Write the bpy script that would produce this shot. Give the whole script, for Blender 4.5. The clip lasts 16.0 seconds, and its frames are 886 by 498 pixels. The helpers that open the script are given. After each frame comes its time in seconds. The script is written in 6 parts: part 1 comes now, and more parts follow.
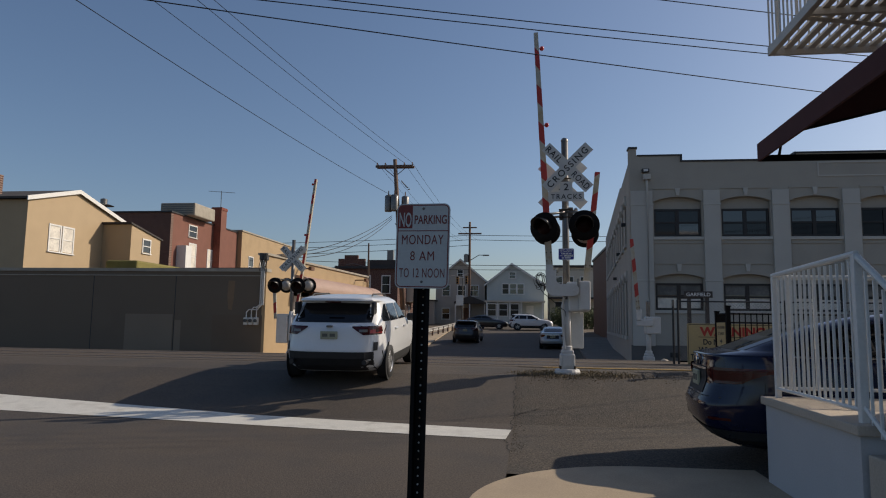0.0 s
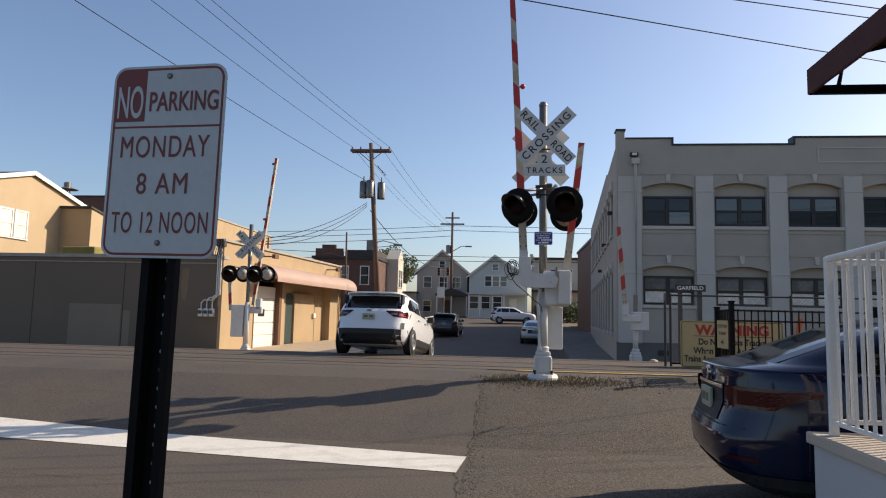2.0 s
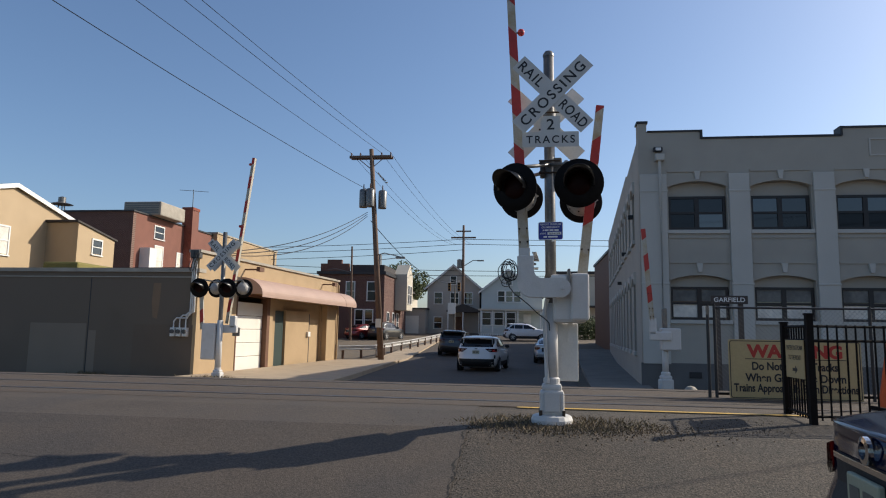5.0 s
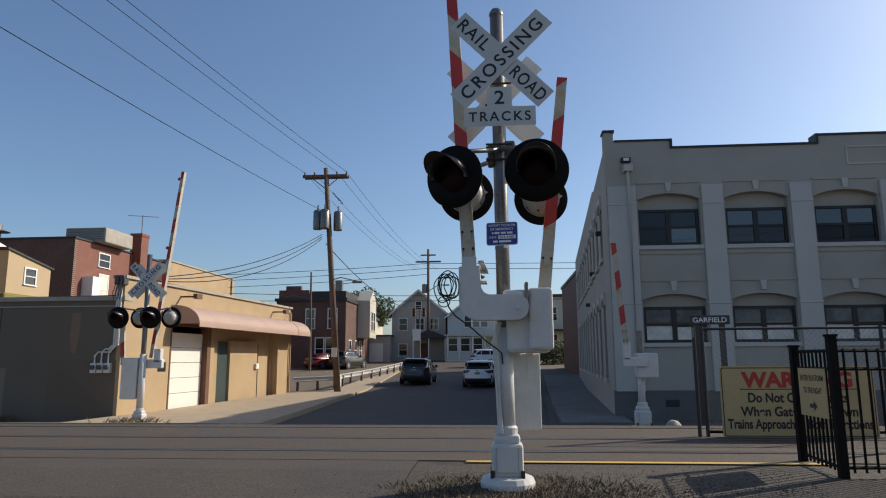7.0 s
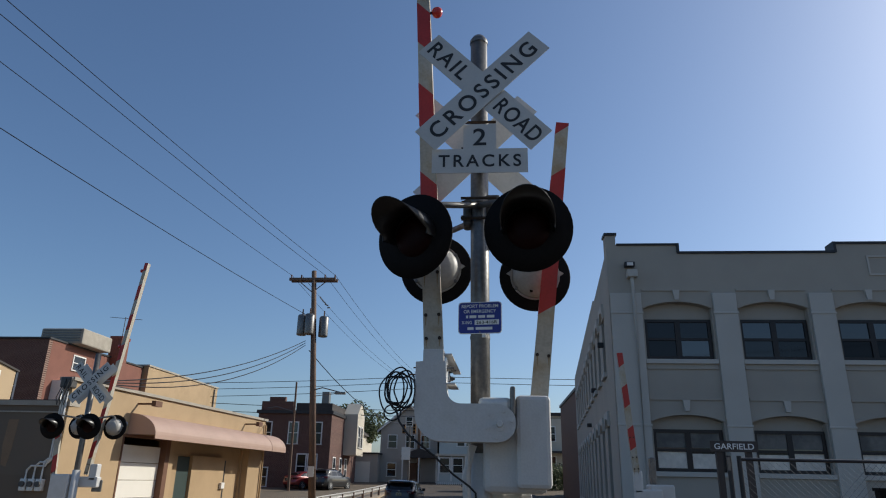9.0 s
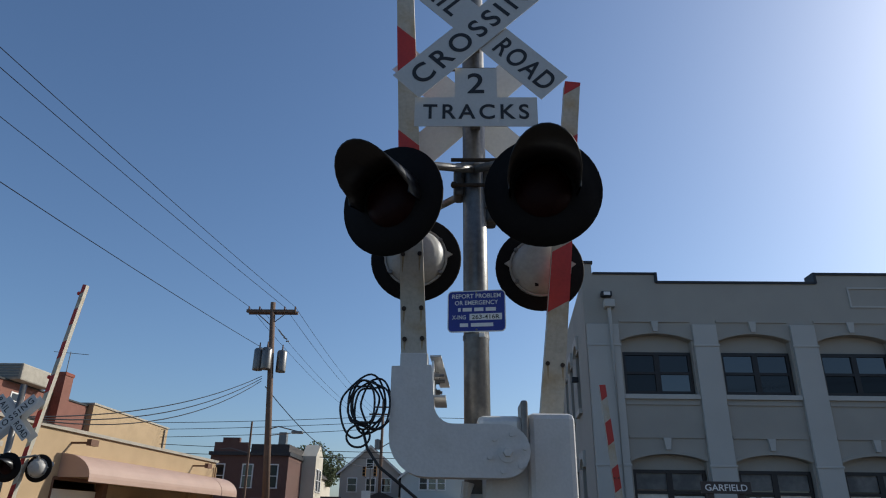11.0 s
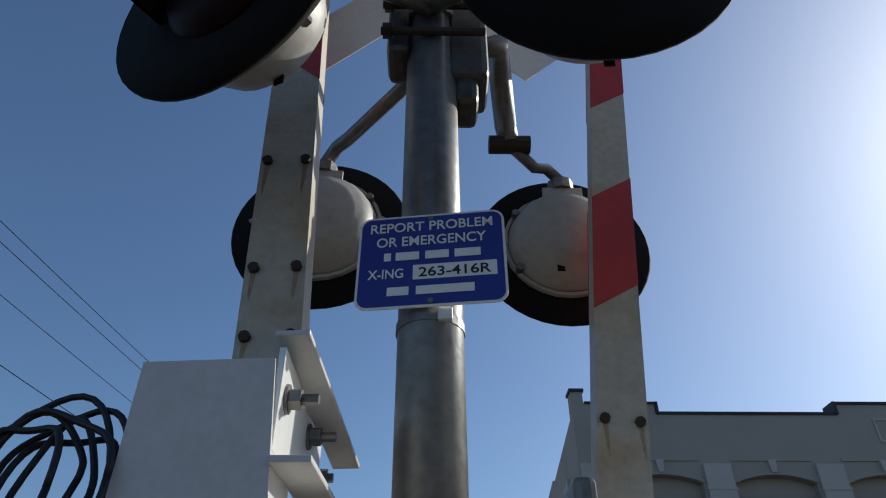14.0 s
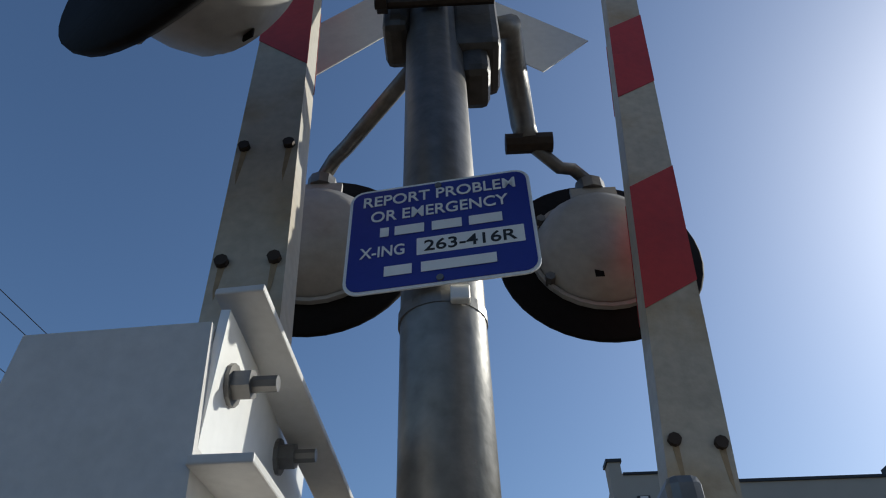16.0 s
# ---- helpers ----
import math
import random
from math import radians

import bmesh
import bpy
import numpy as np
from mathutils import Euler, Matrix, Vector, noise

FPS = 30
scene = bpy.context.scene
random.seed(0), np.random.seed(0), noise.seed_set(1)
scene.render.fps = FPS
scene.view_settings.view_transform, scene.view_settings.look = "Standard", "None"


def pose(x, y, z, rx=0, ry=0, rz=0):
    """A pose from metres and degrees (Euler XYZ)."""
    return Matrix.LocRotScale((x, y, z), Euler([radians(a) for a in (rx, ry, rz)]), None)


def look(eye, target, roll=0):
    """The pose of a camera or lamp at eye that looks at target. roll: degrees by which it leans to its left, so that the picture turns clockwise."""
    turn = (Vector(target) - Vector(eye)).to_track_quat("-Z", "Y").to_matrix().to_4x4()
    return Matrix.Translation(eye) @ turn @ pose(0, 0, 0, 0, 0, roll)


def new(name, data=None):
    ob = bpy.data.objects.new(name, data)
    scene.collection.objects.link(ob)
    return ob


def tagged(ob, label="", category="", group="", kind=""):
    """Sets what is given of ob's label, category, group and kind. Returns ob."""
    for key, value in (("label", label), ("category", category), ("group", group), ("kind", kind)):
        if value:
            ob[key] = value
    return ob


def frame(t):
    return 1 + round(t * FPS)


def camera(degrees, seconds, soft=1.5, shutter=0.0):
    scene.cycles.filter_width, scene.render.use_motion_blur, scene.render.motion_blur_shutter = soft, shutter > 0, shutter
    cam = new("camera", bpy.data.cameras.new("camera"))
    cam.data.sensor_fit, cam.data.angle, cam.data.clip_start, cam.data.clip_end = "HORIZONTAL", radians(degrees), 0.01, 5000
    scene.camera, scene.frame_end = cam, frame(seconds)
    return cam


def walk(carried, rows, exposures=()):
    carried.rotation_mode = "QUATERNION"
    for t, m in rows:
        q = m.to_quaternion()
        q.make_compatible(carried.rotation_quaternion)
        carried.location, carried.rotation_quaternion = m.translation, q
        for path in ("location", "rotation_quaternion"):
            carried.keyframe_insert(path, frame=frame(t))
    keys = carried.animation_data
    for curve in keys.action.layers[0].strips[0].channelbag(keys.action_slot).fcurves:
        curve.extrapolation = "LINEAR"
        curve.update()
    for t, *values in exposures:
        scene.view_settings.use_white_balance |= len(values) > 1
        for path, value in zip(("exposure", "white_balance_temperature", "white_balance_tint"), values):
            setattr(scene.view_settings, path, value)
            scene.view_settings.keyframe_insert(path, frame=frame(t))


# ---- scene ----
cam = camera(67.3, 16.0, 1.1)
PATH = [
    (0, (-1.22, 0.061, 1.546), (-1.475, 2.032, 1.769), 0.8),
    (0.5, (-1.18, 0.602, 1.526), (-1.397, 2.578, 1.744), 1.9),
    (1, (-1.085, 1.128, 1.541), (-1.253, 3.111, 1.744), 1.1),
    (1.5, (-0.981, 1.736, 1.592), (-1.17, 3.718, 1.789), 2.1),
    (2, (-0.954, 2.241, 1.618), (-1.167, 4.219, 1.818), 1.3),
    (2.5, (-0.821, 2.76, 1.641), (-1.081, 4.735, 1.825), 1.0),
    (3, (-0.799, 3.267, 1.632), (-1.073, 5.24, 1.807), 0.7),
    (3.2, (-0.751, 3.466, 1.641), (-1.038, 5.437, 1.813), -0.2),
    (5.3, (-0.698, 5.538, 1.693), (-0.956, 7.504, 1.949), 1.0),
    (5.5, (-0.669, 5.733, 1.723), (-0.926, 7.699, 1.983), 0.6),
    (6, (-0.577, 6.26, 1.749), (-0.802, 8.225, 2.044), 0.2),
    (6.5, (-0.542, 6.8, 1.745), (-0.774, 8.761, 2.061), 0.3),
    (7, (-0.499, 7.292, 1.77), (-0.663, 9.259, 2.096), -0.3),
    (7.5, (-0.397, 7.813, 1.838), (-0.559, 9.757, 2.28), -0.0),
    (8, (-0.413, 8.331, 1.861), (-0.574, 10.24, 2.432), -0.4),
    (8.5, (-0.323, 8.769, 1.877), (-0.489, 10.667, 2.484), -0.0),
    (9, (-0.348, 9.173, 1.898), (-0.502, 11.056, 2.553), 1.2),
    (9.2, (-0.409, 9.315, 1.925), (-0.55, 11.192, 2.603), 1.1),
    (11.3, (-0.555, 10.619, 1.927), (-0.573, 12.465, 2.696), 0.1),
    (11.5, (-0.525, 10.791, 1.979), (-0.535, 12.648, 2.722), -0.6),
    (12, (-0.54, 11.24, 2.014), (-0.541, 13.092, 2.769), -0.2),
    (12.5, (-0.508, 11.669, 2.057), (-0.464, 13.518, 2.819), -0.9),
    (13, (-0.446, 12.089, 2.123), (-0.407, 13.91, 2.95), -0.0),
    (13.5, (-0.496, 12.426, 2.189), (-0.45, 14.153, 3.196), -0.0),
    (14, (-0.446, 12.686, 2.207), (-0.422, 14.318, 3.364), -0.1),
    (14.5, (-0.423, 12.858, 2.223), (-0.46, 14.423, 3.467), 0.7),
    (15, (-0.44, 12.955, 2.228), (-0.47, 14.483, 3.519), -0.6),
    (15.5, (-0.428, 13.0, 2.228), (-0.466, 14.508, 3.542), -0.9),
    (16, (-0.43, 13.042, 2.243), (-0.466, 14.531, 3.578), -1.5),
]
walk(cam, [(t, look(eye, target, roll)) for t, eye, target, roll in PATH],
     [(0, -0.35, 6600, 12), (0.4, -0.1, 6650, 12), (0.8, 0.12, 6750, 13), (1.2, 0.38, 6850, 14), (1.6, 0.43, 6850, 14), (3.2, 0.42, 6800, 13), (5.3, 0.14, 6250, 10), (7.2, 0.1, 6250, 9), (9, -0.14, 5950, 8), (12.5, -0.06, 5850, 7), (14.5, -0.25, 5800, 6), (16, -0.25, 5800, 6)])

# ---- world and light ----
SUN = Vector((0.9, 0.5, 0)).normalized()
SUN_UP = radians(31)
world = bpy.data.worlds.new("world")
scene.world = world
world.use_nodes = True
wn = world.node_tree
sky = wn.nodes.new("ShaderNodeTexSky")
sky.sky_type, sky.sun_disc = "NISHITA", False
sky.sun_elevation, sky.sun_rotation = SUN_UP, math.atan2(SUN.x, SUN.y)
sky.air_density, sky.dust_density, sky.ozone_density = 1.0, 1.5, 3.6
wn.links.new(sky.outputs[0], wn.nodes["Background"].inputs[0])
wn.nodes["Background"].inputs[1].default_value = 0.12
lamp = bpy.data.lights.new("sun", "SUN")
lamp.energy, lamp.angle, lamp.color = 4.5, radians(0.5), (1.0, 0.9, 0.74)
sun = new("sun", lamp)
sun.matrix_world = look(SUN * 40 * math.cos(SUN_UP) + Vector((0, 0, 40 * math.sin(SUN_UP))), (0, 0, 0))


# ---- materials ----
def surface(name, base, rough=0.6, metal=0.0, var=0.2, scale=3.0, fine=60.0, bump=0.15, second=None, mix=0.5, coat=0.0, brick=None, rand=0.0, speck=0.0):
    """A worn surface: base colour varied by broad stains and fine grain, with a fine bump."""
    m = bpy.data.materials.new(name)
    m.use_nodes = True
    n, l = m.node_tree.nodes, m.node_tree.links
    out = n["Principled BSDF"]
    out.inputs["Roughness"].default_value = rough
    out.inputs["Metallic"].default_value = metal
    out.inputs["Coat Weight"].default_value = coat
    out.inputs["Coat Roughness"].default_value = 0.05
    co = n.new("ShaderNodeTexCoord")
    big, small = n.new("ShaderNodeTexNoise"), n.new("ShaderNodeTexNoise")
    for t, s, d in ((big, scale, 6.0), (small, fine, 3.0)):
        t.inputs["Scale"].default_value, t.inputs["Detail"].default_value = s, d
        l.new(co.outputs["Object"], t.inputs["Vector"])
    if brick:
        bt = n.new("ShaderNodeTexBrick")
        mp = n.new("ShaderNodeMapping")
        mp.inputs["Rotation"].default_value = brick["turn"]
        l.new(co.outputs["Object"], mp.inputs["Vector"])
        l.new(mp.outputs[0], bt.inputs["Vector"])
        bt.inputs["Scale"].default_value = 1.0
        bt.inputs["Brick Width"].default_value, bt.inputs["Row Height"].default_value = brick["size"]
        bt.inputs["Mortar Size"].default_value = brick["joint"]
        bt.inputs["Color1"].default_value = (*base, 1)
        bt.inputs["Color2"].default_value = (*[c * 0.72 for c in base], 1)
        bt.inputs["Mortar"].default_value = (*brick["mortar"], 1)
        src = bt.outputs["Color"]
    else:
        rgb = n.new("ShaderNodeMix")
        rgb.data_type = "RGBA"
        rgb.inputs["A"].default_value = (*base, 1)
        rgb.inputs["B"].default_value = (*(second or base), 1)
        ramp = n.new("ShaderNodeValToRGB")
        ramp.color_ramp.elements[0].position, ramp.color_ramp.elements[1].position = mix - 0.08, mix + 0.12
        l.new(big.outputs["Fac"], ramp.inputs["Fac"])
        l.new(ramp.outputs["Color"], rgb.inputs["Factor"])
        src = rgb.outputs["Result"]
    add = n.new("ShaderNodeMath")
    add.operation = "ADD"
    l.new(big.outputs["Fac"], add.inputs[0])
    l.new(small.outputs["Fac"], add.inputs[1])
    last = add.outputs[0]
    if rand:
        info, mul = n.new("ShaderNodeObjectInfo"), n.new("ShaderNodeMath")
        mul.operation = "MULTIPLY_ADD"
        mul.inputs[1].default_value = rand / max(var, 0.01)
        l.new(info.outputs["Random"], mul.inputs[0])
        l.new(last, mul.inputs[2])
        last = mul.outputs[0]
    rng = n.new("ShaderNodeMapRange")
    rng.inputs["From Min"].default_value, rng.inputs["From Max"].default_value = 0.6, 1.4
    rng.inputs["To Min"].default_value, rng.inputs["To Max"].default_value = 1 - var, 1 + var
    l.new(last, rng.inputs["Value"])
    hue = n.new("ShaderNodeHueSaturation")
    l.new(src, hue.inputs["Color"])
    l.new(rng.outputs[0], hue.inputs["Value"])
    l.new(hue.outputs[0], out.inputs["Base Color"])
    if speck:
        chips, chip_rng, chip_hue = n.new("ShaderNodeTexNoise"), n.new("ShaderNodeMapRange"), n.new("ShaderNodeHueSaturation")
        chips.inputs["Scale"].default_value, chips.inputs["Detail"].default_value = 42.0, 8.0
        l.new(co.outputs["Object"], chips.inputs["Vector"])
        chip_rng.inputs["From Min"].default_value, chip_rng.inputs["From Max"].default_value = 0.36, 0.64
        chip_rng.inputs["To Min"].default_value, chip_rng.inputs["To Max"].default_value = 1 - speck, 1 + speck
        l.new(chips.outputs["Fac"], chip_rng.inputs["Value"])
        l.new(hue.outputs[0], chip_hue.inputs["Color"])
        l.new(chip_rng.outputs[0], chip_hue.inputs["Value"])
        l.new(chip_hue.outputs[0], out.inputs["Base Color"])
    bm_ = n.new("ShaderNodeBump")
    bm_.inputs["Strength"].default_value, bm_.inputs["Distance"].default_value = bump, 0.01
    l.new(small.outputs["Fac"], bm_.inputs["Height"])
    l.new(bm_.outputs[0], out.inputs["Normal"])
    return m


def glass(name, tint, rough=0.04):
    """Dark pane of window glass over an unlit room."""
    m = surface(name, tint, rough, 0.0, 0.15, 2.0, 9.0, 0.02)
    m.node_tree.nodes["Principled BSDF"].inputs["Specular IOR Level"].default_value = 0.8
    return m


def glow(name, colour, strength):
    m = surface(name, colour, 0.3)
    b = m.node_tree.nodes["Principled BSDF"]
    b.inputs["Emission Color"].default_value, b.inputs["Emission Strength"].default_value = (*colour, 1), strength
    return m


ASPHALT = surface("asphalt", (0.084, 0.064, 0.047), 0.85, 0, 0.42, 0.7, 70, 0.5, (0.053, 0.043, 0.035), 0.5, speck=0.35)
APRON = surface("old_asphalt", (0.078, 0.06, 0.043), 0.9, 0, 0.7, 1.1, 55, 1.0, (0.047, 0.038, 0.029), 0.5, speck=0.6)
DIRT = surface("dirt", (0.17, 0.128, 0.085), 0.95, 0, 0.35, 1.6, 50, 0.8, (0.11, 0.09, 0.065), 0.5)
CONCRETE = surface("concrete", (0.44, 0.34, 0.23), 0.85, 0, 0.22, 1.2, 60, 0.3, (0.35, 0.27, 0.185), 0.5)
# Concrete darkened: the warehouse's shade is put into this colour.
PAVING_SHADED = surface("shaded_grey_paving", (0.2, 0.178, 0.15), 0.88, 0, 0.3, 1.0, 55, 0.4, (0.14, 0.125, 0.105), 0.5)
KERB = surface("kerb_concrete", (0.36, 0.32, 0.26), 0.85, 0, 0.25, 2, 50, 0.4)
LINE = surface("line_paint", (0.66, 0.63, 0.56), 0.7, 0, 0.16, 3, 45, 0.4, (0.5, 0.47, 0.41), 0.58)
CRACK = surface("crack_shadow", (0.02, 0.017, 0.014), 0.95, 0, 0.3)
YELLOW = surface("yellow_paint", (0.62, 0.38, 0.06), 0.7, 0, 0.25, 4, 40, 0.4, (0.4, 0.27, 0.08), 0.55)
RAIL = surface("rail_steel", (0.16, 0.13, 0.11), 0.45, 0.7, 0.3, 6, 60, 0.3)
CROSSING = surface("crossing_asphalt", (0.09, 0.064, 0.043), 0.9, 0, 0.45, 1.5, 70, 0.6, (0.062, 0.049, 0.038), 0.5, speck=0.4)
STUCCO = surface("white_stucco", (0.41, 0.375, 0.318), 0.85, 0, 0.13, 0.6, 70, 0.35, (0.35, 0.32, 0.272), 0.52)
STUCCO_TRIM = surface("white_trim", (0.5, 0.475, 0.425), 0.8, 0, 0.1, 1.0, 60, 0.2)
PLINTH = surface("grey_plinth", (0.13, 0.124, 0.118), 0.85, 0, 0.2, 1.5, 50, 0.3)
COPING = surface("dark_coping", (0.03, 0.03, 0.032), 0.5, 0.2, 0.2)
FRAME = surface("dark_window_frame", (0.022, 0.02, 0.02), 0.45, 0.2, 0.2)
PANE = glass("window_pane", (0.012, 0.013, 0.016))
pane_rand, pane_gloss = PANE.node_tree.nodes.new("ShaderNodeObjectInfo"), PANE.node_tree.nodes.new("ShaderNodeMapRange")
pane_gloss.inputs["From Min"].default_value, pane_gloss.inputs["From Max"].default_value = 0.35, 1.0
pane_gloss.inputs["To Min"].default_value, pane_gloss.inputs["To Max"].default_value = 0.25, 1.6
PANE.node_tree.links.new(pane_rand.outputs["Random"], pane_gloss.inputs["Value"])
PANE.node_tree.links.new(pane_gloss.outputs[0], PANE.node_tree.nodes["Principled BSDF"].inputs["Specular IOR Level"])
HOUSING = surface("dirty_white_housing", (0.4, 0.38, 0.35), 0.5, 0, 0.14, 6, 40, 0.1, (0.32, 0.29, 0.25), 0.55)
CAST = surface("dark_cast_fitting", (0.09, 0.085, 0.08), 0.5, 0.5, 0.3, 8, 40, 0.2)
# Flat grey with the upper panes' reflection put into the colour.
GREY_REFLECTION = surface("grey_pane_reflection", (0.2, 0.19, 0.17), 0.7, 0, 0.3, 1.7, 8, 0.1, (0.1, 0.098, 0.09), 0.5)
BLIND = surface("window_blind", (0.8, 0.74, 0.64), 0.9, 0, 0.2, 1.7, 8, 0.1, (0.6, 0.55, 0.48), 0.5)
TAN = surface("tan_stucco", (0.44, 0.31, 0.175), 0.85, 0, 0.14, 0.8, 60, 0.3, (0.37, 0.26, 0.145), 0.5)
GREYWALL = surface("taupe_painted_block", (0.175, 0.135, 0.096), 0.85, 0, 0.36, 0.35, 50, 0.3, (0.145, 0.11, 0.079), 0.5)
PATCH_DARK = surface("old_repainted_patch", (0.155, 0.115, 0.08), 0.85, 0, 0.16, 0.6, 50, 0.2)
PATCH = surface("repainted_patch", (0.235, 0.185, 0.135), 0.85, 0, 0.1, 0.6, 50, 0.2)
RUST_RUN = surface("thin_rust_run", (0.33, 0.25, 0.15), 0.8, 0, 0.25, 9, 60, 0.1)
RUST = surface("rust_stain", (0.25, 0.165, 0.1), 0.9, 0, 0.2, 1.4, 40, 0.2)
AWNING = surface("rose_awning_metal", (0.42, 0.28, 0.215), 0.6, 0, 0.1, 1.5, 40, 0.15)
WHITEDOOR = surface("white_door_paint", (0.78, 0.74, 0.66), 0.5, 0, 0.05, 2, 40, 0.1)
GREENDOOR = surface("dark_green_door", (0.03, 0.05, 0.045), 0.5, 0, 0.1)
BROWNTRIM = surface("brown_trim", (0.14, 0.065, 0.035), 0.7, 0, 0.2)
# One red brick twice: shade put into the first colour, sun into the second.
BRICK_SHADED = surface("red_brick_shaded", (0.1, 0.042, 0.033), 0.9, 0, 0.15, 1.2, 40, 0.3, brick=dict(turn=(radians(90), 0, 0), size=(0.22, 0.075), joint=0.008, mortar=(0.25, 0.17, 0.13)))
BRICK_SUNLIT = surface("red_brick_sunlit_side", (0.27, 0.075, 0.046), 0.9, 0, 0.15, 1.2, 40, 0.3, brick=dict(turn=(radians(90), 0, radians(90)), size=(0.22, 0.075), joint=0.008, mortar=(0.2, 0.085, 0.06)))
ROOF = surface("dark_shingle", (0.06, 0.052, 0.048), 0.9, 0, 0.3, 2, 25, 0.5)
SIDING = surface("cream_siding", (0.56, 0.5, 0.4), 0.7, 0, 0.08, 1, 40, 0.2)
SIDING_GREY = surface("grey_siding", (0.42, 0.38, 0.33), 0.7, 0, 0.1, 1, 40, 0.2)
SIDING_MINT = surface("pale_mint_siding", (0.5, 0.53, 0.5), 0.7, 0, 0.08, 1, 40, 0.2)
SIDING_YELLOW = surface("tan_siding", (0.44, 0.32, 0.19), 0.75, 0, 0.08, 0.8, 40, 0.2)
WHITE = surface("white_paint", (0.74, 0.72, 0.68), 0.55, 0, 0.08, 2.5, 50, 0.12)
SIGNAL_WHITE = surface("white_enamel", (0.6, 0.58, 0.55), 0.42, 0, 0.09, 4, 70, 0.1, (0.52, 0.5, 0.46), 0.6)
GALV = surface("galvanised_steel", (0.21, 0.2, 0.185), 0.42, 0.6, 0.35, 7, 35, 0.12, (0.15, 0.143, 0.135), 0.5)
# White of the channel web, with the sun's glare put into the colour.
WEB_SUNLIT = surface("sunlit_web_white", (0.82, 0.81, 0.78), 0.35, 0.25, 0.06, 5, 40, 0.05)
ALU = surface("aluminium_sheet", (0.68, 0.66, 0.62), 0.45, 0.35, 0.08, 5, 40, 0.05)
SIGNWHITE = surface("sign_sheeting", (0.55, 0.54, 0.51), 0.5, 0, 0.06, 6, 60, 0.04)
BLACK = surface("black_paint", (0.01, 0.0085, 0.008), 0.75, 0, 0.2, 6, 50, 0.1)
HOOD = surface("glossy_black_hood", (0.014, 0.0125, 0.012), 0.34, 0, 0.2, 6, 50, 0.05)
LETTER = surface("sign_lettering", (0.02, 0.02, 0.022), 0.6, 0, 0.1)
BLUE = surface("blue_sheeting", (0.02, 0.03, 0.26), 0.4, 0, 0.08, 6, 50, 0.03)
WHITELETTER = surface("white_lettering", (0.8, 0.8, 0.78), 0.5, 0, 0.05)
REDPAINT = surface("red_sheeting", (0.42, 0.03, 0.022), 0.45, 0, 0.15, 7, 50, 0.05)
SIGNRED = surface("maroon_print", (0.2, 0.025, 0.018), 0.5, 0, 0.12, 5, 40, 0.03)
LENS = surface("red_lens", (0.012, 0.0012, 0.001), 0.5, 0, 0.25, 12, 60, 0.1)
REDLAMP = surface("small_red_lens", (0.55, 0.035, 0.03), 0.3, 0, 0.1)
ARMWHITE = surface("aged_white_fibreglass", (0.46, 0.42, 0.34), 0.5, 0, 0.18, 5, 50, 0.1, (0.36, 0.28, 0.17), 0.57)
RUBBER = surface("rubber", (0.015, 0.015, 0.016), 0.75, 0, 0.2)
CABLE = surface("black_cable", (0.01, 0.01, 0.011), 0.5, 0, 0.2)
BOLT = surface("rusty_bolt", (0.05, 0.035, 0.025), 0.6, 0.5, 0.3)
POLE = surface("weathered_pole_wood", (0.15, 0.095, 0.065), 0.9, 0, 0.3, 3, 30, 0.5)
SIGNYELLOW = surface("yellow_sign", (0.47, 0.36, 0.175), 0.5, 0, 0.1, 2, 30, 0.05)
MAROON = surface("maroon_canvas", (0.085, 0.025, 0.022), 0.85, 0, 0.15, 4, 90, 0.2)
PORCH = surface("white_porch_wall", (0.48, 0.47, 0.47), 0.7, 0, 0.07, 1.5, 60, 0.2)
SLAB = surface("porch_slab", (0.48, 0.4, 0.32), 0.8, 0, 0.15, 2, 50, 0.3)
CARWHITE = surface("white_car_paint", (0.74, 0.74, 0.74), 0.35, 0, 0.03, 1, 30, 0.0, coat=0.8)
CARNAVY = surface("navy_car_paint", (0.004, 0.007, 0.03), 0.12, 0.0, 0.05, 2, 30, 0.0, coat=0.25)
CARNAVY.node_tree.nodes["Principled BSDF"].inputs["Specular IOR Level"].default_value = 0.35
CARBLACK = surface("black_car_paint", (0.012, 0.012, 0.014), 0.3, 0.1, 0.05, 2, 30, 0.0, coat=1.0)
CARGREY = surface("blue_grey_car_paint", (0.4, 0.46, 0.5), 0.35, 0.3, 0.05, 2, 30, 0.0, coat=0.8)
CARRED = surface("red_car_paint", (0.22, 0.02, 0.02), 0.35, 0.1, 0.05, 2, 30, 0.0, coat=0.8)
CARGLASS = glass("car_glass", (0.006, 0.0065, 0.008), 0.05)
CARGLASS.node_tree.nodes["Principled BSDF"].inputs["Specular IOR Level"].default_value = 0.5
TRIM = surface("black_trim", (0.018, 0.018, 0.019), 0.65, 0, 0.15)
ALLOY = surface("alloy_wheel", (0.5, 0.5, 0.5), 0.35, 0.8, 0.1)
CHROME = surface("chrome", (0.7, 0.7, 0.7), 0.12, 1.0, 0.03)
TAIL = surface("tail_lamp", (0.05, 0.0025, 0.0025), 0.12, 0, 0.15, coat=0.2)
TAIL.node_tree.nodes["Principled BSDF"].inputs["Specular IOR Level"].default_value = 0.3
# A faint glow is added for the sun's red gleam in the lens.
TAIL_SUNLIT = glow("sunlit_tail_lens", (0.3, 0.012, 0.01), 0.12)
PLATE = surface("number_plate", (0.36, 0.36, 0.25), 0.5, 0, 0.08)
BARS = surface("plate_print", (0.12, 0.12, 0.1), 0.6)
